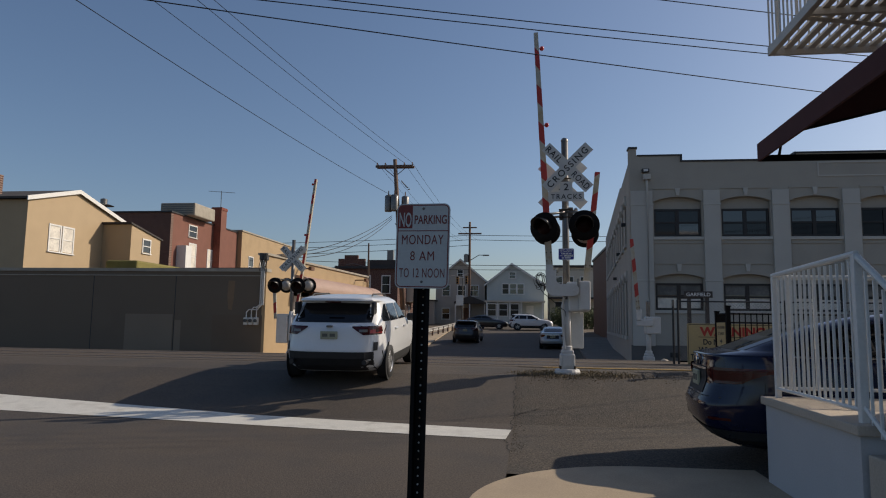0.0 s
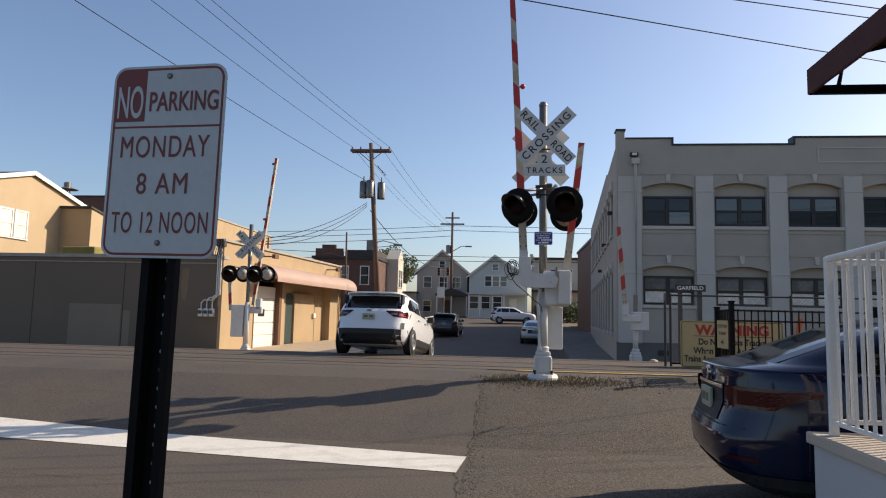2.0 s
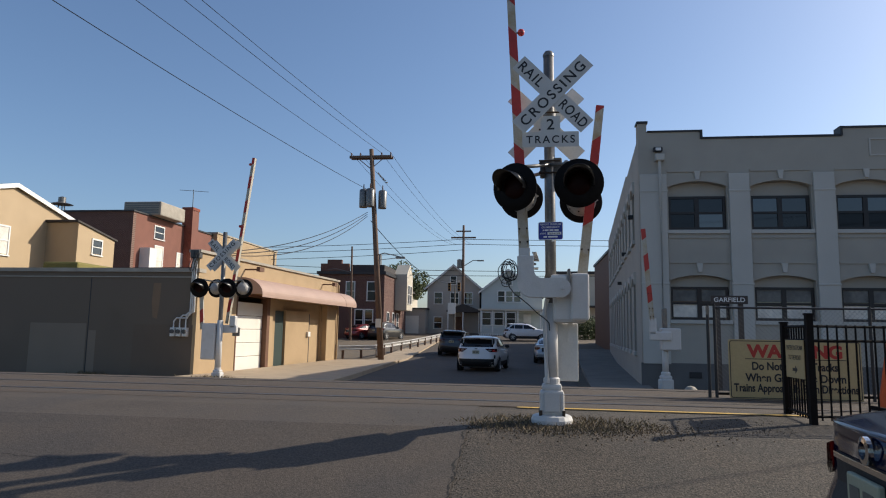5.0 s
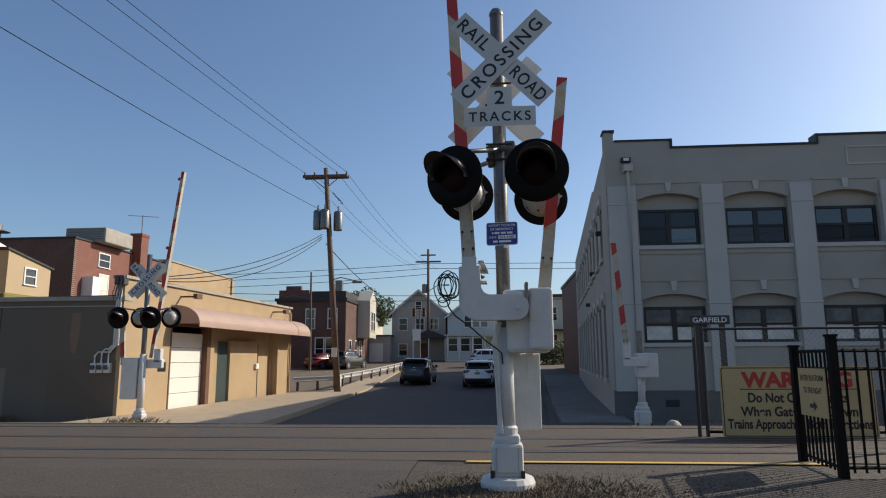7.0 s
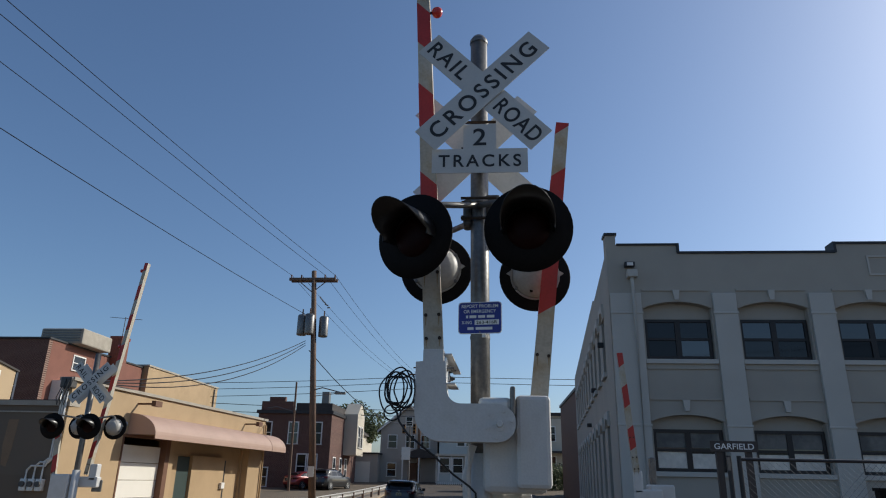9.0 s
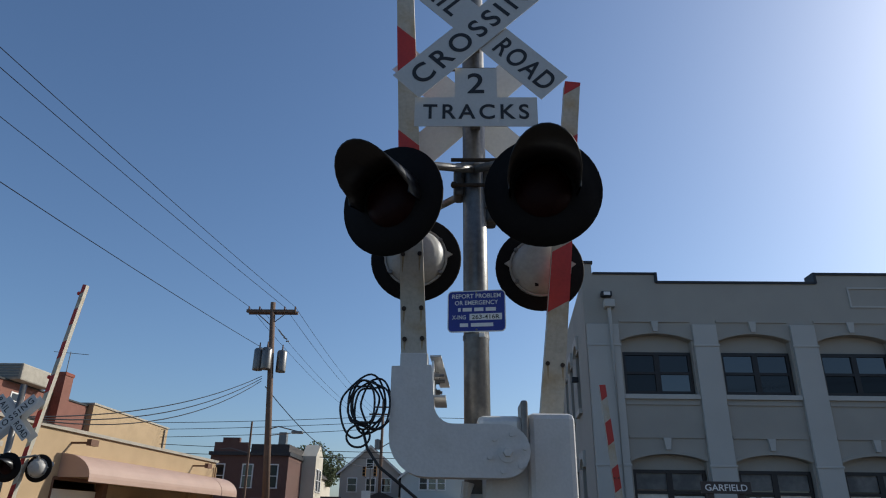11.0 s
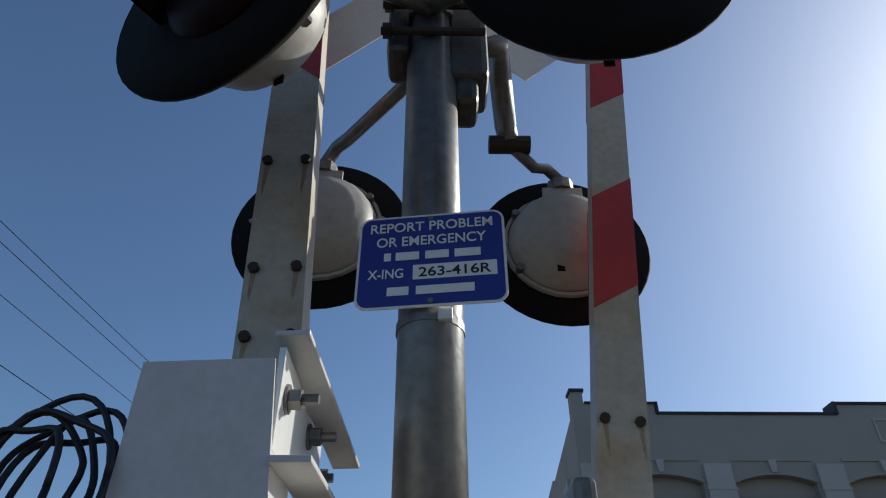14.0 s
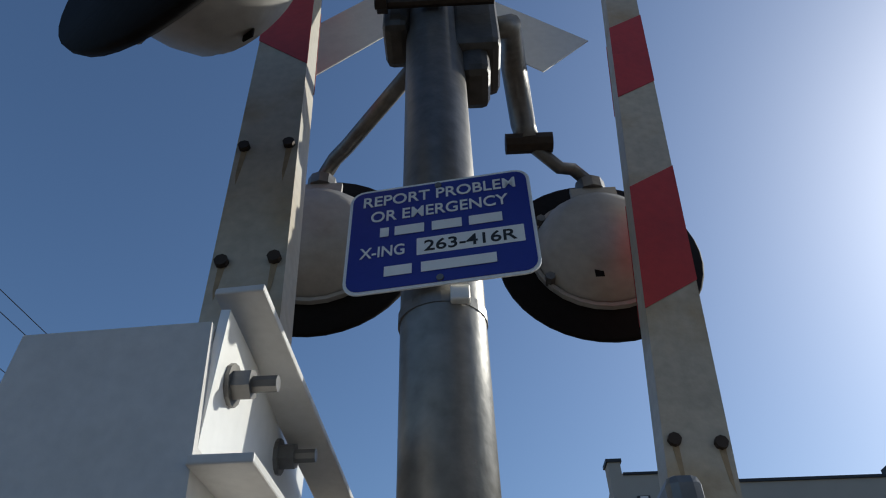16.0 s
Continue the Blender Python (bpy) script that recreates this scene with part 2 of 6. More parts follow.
LEAF = surface("foliage", (0.075, 0.095, 0.03), 0.8, 0, 0.4, 1.5, 20, 0.3, (0.05, 0.065, 0.02), 0.5)
CLODS = surface("dark_earth_clods", (0.1, 0.072, 0.045), 0.95, 0, 0.5, 4, 40, 0.5, (0.045, 0.034, 0.024), 0.5)
STRAW = surface("dry_grass", (0.2, 0.15, 0.085), 0.9, 0, 0.4, 3, 30, 0.2, (0.09, 0.075, 0.04), 0.5)
for mt in (BLACK, LENS):
    mt.node_tree.nodes["Principled BSDF"].inputs["Specular IOR Level"].default_value = 0.12
ORANGE = surface("orange_plastic", (0.65, 0.12, 0.03), 0.5, 0, 0.1)
BROWNSIGN = surface("brown_sign", (0.05, 0.04, 0.035), 0.6, 0, 0.15)
TERRACOTTA = surface("balcony_steel_cream", (0.6, 0.56, 0.5), 0.6, 0, 0.15)
SIGNAL_AMBER = surface("amber_signal_housing", (0.25, 0.12, 0.02), 0.5, 0, 0.1)
OLIVE = surface("olive_tarpaulin", (0.2, 0.17, 0.045), 0.85, 0, 0.2, 2, 30, 0.3)


# ---- mesh helpers ----
def link(name, bm, material, parent=None, label="", smooth=False):
    me = bpy.data.meshes.new(name)
    bm.to_mesh(me)
    bm.free()
    for mt in (material if isinstance(material, (list, tuple)) else (material,)):
        me.materials.append(mt)
    if smooth:
        for p in me.polygons:
            p.use_smooth = True
    ob = new(name, me)
    if parent:
        ob.parent = parent
    if label:
        ob["label"] = label
    return ob


def part(name, bm, material, parent, label="", smooth=False):
    return link(name, bm, material, parent, label, smooth)


def empty(name, m, label, category, group="", kind=""):
    ob = new(name)
    ob.empty_display_size = 0.2
    ob.matrix_world = m
    return tagged(ob, label, category, group, kind)


def shaft(name, me, parent):
    ob = new(name, me)
    ob.parent = parent
    return ob


def box(bm, c, s, turn=None, bevel=0.0):
    """A box of size s round c; turn: a matrix for its turn; bevel: rounded edges."""
    m = Matrix.Translation(c) @ (turn.to_4x4() if turn else Matrix()) @ Matrix.Diagonal((*s, 1))
    made = bmesh.ops.create_cube(bm, size=1.0, matrix=m)["verts"]
    if bevel:
        edges = list({e for v in made for e in v.link_edges})
        bmesh.ops.bevel(bm, geom=edges, offset=bevel, segments=2, affect="EDGES", profile=0.5)
    return bm


def B(*boxes, bevel=0.0):
    """A bmesh of boxes given as (x0, y0, z0, x1, y1, z1)."""
    bm = bmesh.new()
    for x0, y0, z0, x1, y1, z1 in boxes:
        box(bm, ((x0 + x1) / 2, (y0 + y1) / 2, (z0 + z1) / 2), (abs(x1 - x0), abs(y1 - y0), abs(z1 - z0)), None, bevel)
    return bm


def rod(bm, a, b, r0, r1=None, seg=12):
    a, b = Vector(a), Vector(b)
    q = (b - a).to_track_quat("Z", "Y").to_matrix().to_4x4()
    bmesh.ops.create_cone(bm, cap_ends=True, segments=seg, radius1=r0, radius2=r0 if r1 is None else r1, depth=(b - a).length, matrix=Matrix.Translation((a + b) / 2) @ q)
    return bm


def R(a, b, r0, r1=None, seg=12):
    return rod(bmesh.new(), a, b, r0, r1, seg)


def tube(bm, pts, r, seg=6):
    """A bent tube through pts."""
    pts = [Vector(p) for p in pts]
    rings = []
    for i, p in enumerate(pts):
        d = (pts[min(i + 1, len(pts) - 1)] - pts[max(i - 1, 0)]).normalized()
        q = d.to_track_quat("Z", "Y").to_matrix()
        rings.append([bm.verts.new(p + q @ Vector((r * math.cos(k * math.tau / seg), r * math.sin(k * math.tau / seg), 0))) for k in range(seg)])
    for u, v in zip(rings, rings[1:]):
        for k in range(seg):
            bm.faces.new((u[k], u[(k + 1) % seg], v[(k + 1) % seg], v[k]))
    bm.faces.new(rings[0][::-1])
    bm.faces.new(rings[-1])
    return bm


def T(pts, r, seg=6):
    return tube(bmesh.new(), pts, r, seg)


def spin(bm, m, prof, seg=24):
    """A turned shape: prof is (radius, height) pairs along m's z axis."""
    rings = [[bm.verts.new(m @ Vector((r * math.cos(k * math.tau / seg), r * math.sin(k * math.tau / seg), h))) for k in range(seg)] if r > 1e-4 else [bm.verts.new(m @ Vector((0, 0, h)))] for r, h in prof]
    for u, v in zip(rings, rings[1:]):
        for k in range(seg):
            j = (k + 1) % seg
            if len(u) == 1 and len(v) > 1:
                bm.faces.new((u[0], v[j], v[k]))
            elif len(v) == 1 and len(u) > 1:
                bm.faces.new((u[k], u[j], v[0]))
            elif len(u) > 1:
                bm.faces.new((u[k], u[j], v[j], v[k]))
    bmesh.ops.recalc_face_normals(bm, faces=bm.faces)
    return bm


def S(m, prof, seg=24):
    return spin(bmesh.new(), m, prof, seg)


def prism(bm, pts, m, depth):
    """A flat polygon pts (x, y) in m's plane, thickened by depth along m's z axis."""
    a = [bm.verts.new(m @ Vector((x, y, 0))) for x, y in pts]
    b = [bm.verts.new(m @ Vector((x, y, depth))) for x, y in pts]
    n = len(pts)
    bm.faces.new(a[::-1])
    bm.faces.new(b)
    for i in range(n):
        bm.faces.new((a[i], a[(i + 1) % n], b[(i + 1) % n], b[i]))
    bmesh.ops.recalc_face_normals(bm, faces=bm.faces)
    return bm


def K(pts, m, depth):
    return prism(bmesh.new(), pts, m, depth)


def rounded(w, h, r, n=5):
    """Corner points of a rounded rectangle round the origin."""
    pts = []
    for cx, cy, a0 in ((w / 2 - r, h / 2 - r, 0), (-w / 2 + r, h / 2 - r, 90), (-w / 2 + r, -h / 2 + r, 180), (w / 2 - r, -h / 2 + r, 270)):
        pts += [(cx + r * math.cos(radians(a0 + 90 * k / n)), cy + r * math.sin(radians(a0 + 90 * k / n))) for k in range(n + 1)]
    return pts


def writing(name, text, m, size, material, parent, width=None, depth=0.002, gap=1.0, bold=0.012):
    """Raised letters centred on m's origin, reading along its x axis; width sets their full length."""
    cu = bpy.data.curves.new(name, "FONT")
    cu.body, cu.size, cu.extrude, cu.align_x, cu.align_y = text, size, depth / 2, "CENTER", "CENTER"
    cu.offset, cu.space_character = size * bold, gap
    tmp = bpy.data.objects.new(name, cu)
    scene.collection.objects.link(tmp)
    bpy.context.view_layer.update()
    me = bpy.data.meshes.new_from_object(tmp.evaluated_get(bpy.context.evaluated_depsgraph_get()))
    bpy.data.objects.remove(tmp)
    xs = [v.co.x for v in me.vertices]
    ys = [v.co.y for v in me.vertices]
    k = width / (max(xs) - min(xs)) if width else 1.0
    me.transform(m @ Matrix.Diagonal((k, 1, 1, 1)) @ Matrix.Translation((-(max(xs) + min(xs)) / 2, -(max(ys) + min(ys)) / 2, 0)))
    me.materials.clear()
    me.materials.append(material)
    ob = new(name, me)
    ob.parent = parent
    return ob


UP = pose(0, 0, 0, 90)          # a sign's plane: x right, y up, facing -y


# ---- ground ----
PROFILE = ((-400, 0), (9.6, 0), (10.6, 0.03), (12, 0.3), (13.3, 0.56), (14.5, 0.62), (19.5, 0.6), (22, 0.27), (25.5, -0.05), (30, -0.08), (46, -0.02), (85, 1.6), (100, 2.1), (200, 3.5), (3000, 4))


def ground_at(y):
    for (a, za), (b, zb) in zip(PROFILE, PROFILE[1:]):
        if y <= b:
            t = (y - a) / (b - a)
            return za + (zb - za) * t
    return PROFILE[-1][1]


def sheet(name, xs, ys, lift, material, label, category, edge=None, thick=0.0):
    """A strip of ground that follows the rise over the tracks. edge(y) gives its left and right x."""
    bm = bmesh.new()
    rows = []
    for y in ys:
        x0, x1 = edge(y) if edge else (xs[0], xs[-1])
        rows.append([bm.verts.new((x0 + (x1 - x0) * (x - xs[0]) / (xs[-1] - xs[0]), y, ground_at(y) + lift)) for x in xs])
    for u, v in zip(rows, rows[1:]):
        for i in range(len(xs) - 1):
            bm.faces.new((u[i], u[i + 1], v[i + 1], v[i]))
    if thick:
        ret = bmesh.ops.extrude_face_region(bm, geom=bm.faces[:])
        for v in ret["geom"]:
            if isinstance(v, bmesh.types.BMVert):
                v.co.z -= thick
        bmesh.ops.recalc_face_normals(bm, faces=bm.faces)
    return tagged(link(name, bm, material), label, category, kind="structure")


def steps(a, b, d):
    n = max(1, round((b - a) / d))
    return [a + (b - a) * i / n for i in range(n + 1)]


YS = [-1500, -300, -60, -20, -5, 5, 9.6, 10.1, 10.6, 11, 12, 12.6, 13.3, 14, 14.5, 17, 19.5, 21, 22, 24, 25.5, 28, 30, 46, 60, 80, 85, 100, 200, 600, 3000]
sheet("ground", [-3000, -300, -60, -20, 0, 20, 60, 300, 3000], YS, -0.06, DIRT, "packed earth and gravel beside the railway", "ground")
sheet("road_near", steps(-40, -1.45, 2), [-60, -20, 0, 9.6, 10.1, 10.6, 11.3, 12, 12.7, 13.3, 13.9, 14.5, 15.2], 0.0, ASPHALT, "worn dark asphalt street before the railway crossing", "road")
sheet("road_far", steps(-7, 0, 1), [20.4, 21, 22, 24, 25.5, 28, 30, 36, 46, 60, 80, 100], 0.0, ASPHALT, "dark asphalt street beyond the railway crossing", "road",
      edge=lambda y: (-6.6 - 0.06 * (y - 20), 0.5 + 0.05 * (y - 20)))
sheet("apron", steps(-1.45, 14, 1.5), [7.3, 9.6, 10.1, 10.6, 11.3, 12, 12.7, 13.3, 13.9, 14.5, 15.2], -0.008, APRON, "cracked old asphalt parking apron", "pavement")
sheet("crossing_deck", steps(-40, 14, 2), [15.2, 16, 17.5, 19, 19.5, 20.4], 0.004, CROSSING, "brown dusty asphalt between the railway tracks", "road")


# ---- pavements and road paint ----
bm = bmesh.new()
arc = [(-1.98, -30), (-1.98, 4.8), (-1.75, 5.9)] + [(0.1 - 1.85 * math.cos(radians(a)), 5.95 + 1.85 * math.sin(radians(a))) for a in range(5, 91, 5)] + [(1.2, 7.83), (1.2, -30)]
prism(bm, arc[::-1], pose(0, 0, -0.2), 0.2 + 0.02)
tagged(link("pavement_near", bm, CONCRETE), "pale concrete pavement with a rounded corner", "pavement", kind="structure")

bm = bmesh.new()
for a, b in zip(steps(-17, -1.47, 0.5), steps(-17, -1.47, 0.5)[1:]):
    quad = []
    for x, lo in ((a, True), (b, True), (b, False), (a, False)):
        y = 9.32 - 0.115 * (x + 1.47) if lo else 10.06 - 0.13 * (x + 1.47)
        quad.append(bm.verts.new((x - (0.06 if lo and x > -1.5 else 0.0), y, ground_at(y) + 0.006)))
    bm.faces.new(quad)
tagged(link("stop_line", bm, LINE), "worn white stop line painted across the street", "road marking", kind="structure")
bm = bmesh.new()
for a, b in zip(steps(-0.9, 3.2, 0.8), steps(-0.9, 3.2, 0.8)[1:]):
    bm.faces.new([bm.verts.new((x, y, ground_at(y) + 0.01)) for x, y in ((a, 15.05), (b, 15.05), (b, 15.17), (a, 15.17))])
tagged(link("yellow_line", bm, YELLOW), "faded yellow line along the platform path", "road marking", kind="structure")

# rails of the two tracks
for y in (15.95, 17.38, 19.0, 20.3):
    rail = empty("rail", pose(0, y, ground_at(y)), "worn steel rail sunk in the crossing", "rail", "rails of the tracks")
    part("rail_head", B((-60, -0.035, -0.08, 60, 0.035, 0.012)), RAIL, rail)
    part("flangeway", B((-60, 0.045, -0.05, 60, 0.085 + (0.05 if y in (15.95, 17.38) else 0), 0.008 if y in (15.95, 17.38) else 0.005)), COPING if y in (15.95, 17.38) else CROSSING, rail)

# far left pavement before the garage
sheet("pavement_garage", steps(-12.5, -6.6, 1), [22.4, 23.5, 25.5, 28, 30, 36, 42.5], 0.12, CONCRETE, "sunlit concrete pavement before the garage", "pavement",
      edge=lambda y: (-12.6 + 0.077 * (y - 28), -6.75 - 0.06 * (y - 20)), thick=0.3)
sheet("pavement_lot", steps(-12.5, -9, 1), [42.5, 46, 60, 80], 0.1, CONCRETE, "concrete pavement along the empty lot", "pavement",
      edge=lambda y: (-9.9 - 0.02 * (y - 42), -8.0 - 0.04 * (y - 42)), thick=0.3)
sheet("pavement_right", steps(0.6, 3, 0.8), [26.2, 28, 30, 46, 58], 0.1, PAVING_SHADED, "grey concrete pavement beside the warehouse", "pavement",
      edge=lambda y: (0.85 + 0.05 * (y - 20), 3.2 + 0.077 * (y - 28)), thick=0.3)


# ---- warehouse ----
WY = 28.72
warehouse = empty("warehouse", pose(3.05, WY, 0), "two-storey white stucco warehouse with dark-framed windows", "building")
BAY, X0 = 2.725, 0.98


def window(parent, name, x0, z0, x1, z1, y=0.22, blind_and_reflection=True, cols=2, turn=None, rows=2, frame_m=FRAME):
    """A steel window with its frame, bars and separate panes, in the wall's plane (x, z), set back by y."""
    m = turn or Matrix()
    f = bmesh.new()
    t = 0.085
    for a in ((x0, y, z0, x0 + t, y + 0.07, z1), (x1 - t, y, z0, x1, y + 0.07, z1), (x0 + t, y, z1 - t, x1 - t, y + 0.07, z1), (x0 + t, y, z0, x1 - t, y + 0.07, z0 + t)):
        box(f, ((a[0] + a[3]) / 2, (a[1] + a[4]) / 2, (a[2] + a[5]) / 2), (a[3] - a[0], a[4] - a[1], a[5] - a[2]))
    for c in range(1, cols):
        x = x0 + (x1 - x0) * c / cols
        box(f, (x, y + 0.035, (z0 + z1) / 2), (0.15, 0.06, z1 - z0 - 2 * t))
    for r in range(1, rows):
        z = z0 + (z1 - z0) * r / rows
        for c in range(cols):
            a, b = x0 + (x1 - x0) * c / cols + 0.076, x0 + (x1 - x0) * (c + 1) / cols - 0.076
            box(f, ((a + b) / 2, y + 0.03, z), (b - a, 0.045, 0.075))
    f.transform(m)
    w = part(name, f, frame_m, parent)
    for c in range(cols):
        for r in range(rows):
            a, b = x0 + (x1 - x0) * c / cols + 0.05, x0 + (x1 - x0) * (c + 1) / cols - 0.05
            c0, c1 = z0 + (z1 - z0) * r / rows + 0.02, z0 + (z1 - z0) * (r + 1) / rows - 0.02
            p = B((a, y + 0.045, c0, b, y + 0.055, c1))
            p.transform(m)
            part("pane", p, PANE, w)
            if blind_and_reflection:
                # Lower row gets blinds, upper row a sheet painted like the glass's grey reflection.
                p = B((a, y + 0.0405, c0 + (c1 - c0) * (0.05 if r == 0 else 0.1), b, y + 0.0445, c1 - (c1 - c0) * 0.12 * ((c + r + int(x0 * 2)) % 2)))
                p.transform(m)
                part("blind_and_reflection", p, BLIND if r == 0 else GREY_REFLECTION, w)
    return w


def arch(x0, x1, z0, z1, top, n=10):
    """The wall piece over a segmental arch."""
    pts = [(x0, top), (x0, z0)] + [(x0 + (x1 - x0) * k / n, z0 + (z1 - z0) * math.sin(math.pi * k / n) ** 0.8) for k in range(1, n)] + [(x1, z0), (x1, top)]
    return pts


NB = 7
WEND = X0 + NB * BAY + 0.8
H = 8.5
openings = []
for b in range(NB):
    xa = X0 + b * BAY
    openings.append((xa, xa + 1.94))
# piers and bands
edges = [0.0] + [v for o in openings for v in o] + [WEND]
for a, b in zip(edges[0::2], edges[1::2]):
    part("pier", B((a, 0, 0, b, 0.4, H)), STUCCO, warehouse)
for a, b in openings:
    part("wall_panel", B((a, 0, 0, b, 0.4, 2.2)), STUCCO, warehouse)
    part("wall_panel", K(arch(a, b, 3.56, 3.75, 5.31), pose(0, 0.4, 0, 90), 0.4), STUCCO, warehouse)
    part("wall_panel", K(arch(a, b, 6.8, 7.0, H), pose(0, 0.4, 0, 90), 0.4), STUCCO, warehouse)
    # fill between frame and arch, set back
    part("lintel", B((a, 0.24, 3.35, b, 0.34, 3.81)), STUCCO, warehouse)
    part("lintel", B((a, 0.24, 6.49, b, 0.34, 7.09)), STUCCO, warehouse)
part("parapet", B((0, 0, 8.5, 0.3, 0.4, 9.11)), STUCCO, warehouse)
part("parapet", B((0.3, 0, 8.5, 2.12, 0.4, 8.77)), STUCCO, warehouse)
part("parapet", B((6.72, 0, 8.5, WEND, 0.4, 8.78)), STUCCO, warehouse)
side = bmesh.new()
SL = 27.0
sm = Matrix.Translation((0, 0.4, 0)) @ Matrix.Rotation(-math.atan(0.077), 4, "Z")
# side wall with its narrow windows
ws = [(1.5 + 2.2 * k, 2.5 + 2.2 * k) for k in range(11)]
ed = [0.0] + [v for o in ws for v in o] + [SL]
for a, b in zip(ed[0::2], ed[1::2]):
    box(side, (0.15, (a + b) / 2, H / 2), (0.3, b - a, H))
for a, b in ws:
    box(side, (0.15, (a + b) / 2, 0.55), (0.3, b - a, 1.1))
    box(side, (0.15, (a + b) / 2, 4.4), (0.3, b - a, 1.6))
    box(side, (0.15, (a + b) / 2, 7.75), (0.3, b - a, 1.5))
box(side, (0.15, SL / 2 + 3, 8.6), (0.3, SL - 6, 0.2))
side.transform(sm)
part("side_wall", side, STUCCO, warehouse)
for a, b in ws:
    st = sm @ Matrix.Rotation(radians(-90), 4, "Z")
    for z0, z1 in ((1.1, 3.6), (5.2, 7.0)):
        window(warehouse, "side_window", -b, z0, -a, z1, 0.12, False, 1, st)
        hood = K(arch(-b - 0.12, -a + 0.12, z1 - 0.05, z1 + 0.22, z1 + 0.4), st @ pose(0, 0, 0, 90), 0.08)
        part("window_hood", hood, STUCCO_TRIM, warehouse)
        s2 = B((-b - 0.1, -0.1, z0 - 0.14, -a + 0.1, 0.12, z0))
        s2.transform(st)
        part("sill", s2, STUCCO_TRIM, warehouse)
part("rear_wall", B((2.3, SL, 0, WEND, SL + 0.3, H)), STUCCO, warehouse)
part("end_wall", B((WEND - 0.3, 0.4, 0, WEND, SL, H)), STUCCO, warehouse)
part("roof", K([(0.32, 0.4), (WEND - 0.3, 0.4), (WEND - 0.3, SL), (0.32 + 0.077 * SL, SL)], pose(0, 0, 8.0), 0.15), ROOF, warehouse)
cop = B((-0.04, -0.04, 9.1, 0.34, 0.44, 9.18), (0.32, -0.04, 8.77, 2.14, 0.44, 8.83), (2.14, -0.04, 8.5, 6.7, 0.44, 8.57), (6.68, -0.04, 8.78, WEND, 0.44, 8.85), (2.1, -0.05, 8.52, 2.18, 0.45, 8.83), (6.66, -0.05, 8.52, 6.74, 0.45, 8.85))
part("coping", cop, COPING, warehouse, "dark metal coping")
pil = [(0.03, 0.92)] + [(X0 + b * BAY + 2.0, X0 + (b + 1) * BAY - 0.06) for b in range(NB)]
for a, b in pil:
    part("pilaster", B((a, -0.1, 0.75, b, 0.0, 7.25), (a - 0.03, -0.12, 6.62, b + 0.03, -0.1, 6.68), (a - 0.03, -0.12, 3.42, b + 0.03, -0.1, 3.48), bevel=0.01), STUCCO_TRIM, warehouse)
for a, b in openings:
    window(warehouse, "window", a + 0.02, 2.24, b - 0.02, 3.36, 0.14, 2)
    window(warehouse, "window", a + 0.02, 5.33, b - 0.02, 6.5, 0.14, 0)
    for z in (2.1, 5.17):
        part("sill", B((a - 0.05, -0.07, z, b + 0.05, 0.14, z + 0.13), bevel=0.01), STUCCO_TRIM, warehouse)
    for z0, z1, z2 in ((3.56, 3.75, 3.9), (6.8, 7.0, 7.15)):
        n = 10
        up = [(a - 0.04 + (b - a + 0.08) * k / n, z0 + (z1 - z0) * math.sin(math.pi * k / n) ** 0.8 + 0.08) for k in range(n + 1)]
        lo = [(a - 0.04 + (b - a + 0.08) * k / n, z0 + (z1 - z0) * math.sin(math.pi * k / n) ** 0.8) for k in range(n + 1)]
        part("arch_hood", K(up + lo[::-1], pose(0, 0, 0, 90), 0.04), STUCCO, warehouse)
    for z in (4.15, 7.35):
        part("keystone", K([((a + b) / 2 - 0.06, z - 0.3), ((a + b) / 2 + 0.06, z - 0.3), ((a + b) / 2 + 0.1, z), ((a + b) / 2 - 0.1, z)], pose(0, 0, 0, 90), 0.08), STUCCO_TRIM, warehouse)
    for z in (4.15, 5.02, 7.33):
        part("moulding", B((a - 0.02, -0.035, z, b + 0.02, 0.0, z + 0.07)), STUCCO, warehouse)
for bx in ((7.55, 8.36, 10.7, 8.41), (7.55, 7.8, 10.7, 7.85), (7.55, 7.85, 7.6, 8.36), (10.65, 7.85, 10.7, 8.36)):
    part("panel_moulding", B((bx[0], -0.03, bx[1], bx[2], 0.0, bx[3])), STUCCO_TRIM, warehouse)
part("plinth", B((-0.04, -0.06, -0.35, WEND, -0.0, 0.78)), PLINTH, warehouse)
part("vent", B((1.5, -0.09, 0.3, 1.9, -0.06, 0.5), bevel=0.01), COPING, warehouse)
part("drainpipe", T([(0.69, -0.12, 7.75), (0.69, -0.17, 7.4), (0.69, -0.17, 0.3)], 0.05, 10), STUCCO_TRIM, warehouse)
part("rain_head", B((0.55, -0.24, 7.72, 0.85, -0.0, 7.95), bevel=0.02), STUCCO_TRIM, warehouse)
part("wall_lamp", B((0.5, -0.2, 8.05, 0.8, -0.0, 8.2), bevel=0.02), COPING, warehouse, "dark wall lamp over the drainpipe")
part("wall_lamp_lens", B((0.56, -0.215, 8.07, 0.74, -0.2, 8.17)), WHITE, warehouse)
for k, (yy, z) in enumerate(((2.0, 6.1), (6.5, 5.2), (10.5, 4.2))):
    b_ = B((-0.2, yy, z, -0.0, yy + 0.18, z + 0.16), bevel=0.02)
    b_.transform(sm)
    part("wall_lamp", b_, COPING, warehouse)

annex = empty("brown_annex", pose(5.3, 57, 0.4), "dark brown flat-roofed building behind the warehouse", "building")
part("wall", B((0, 0, 0, 9, 12, 7.6)), BROWNTRIM, annex)
part("roof_edge", B((-0.1, -0.1, 7.6, 9.1, 12.1, 7.8)), COPING, annex)


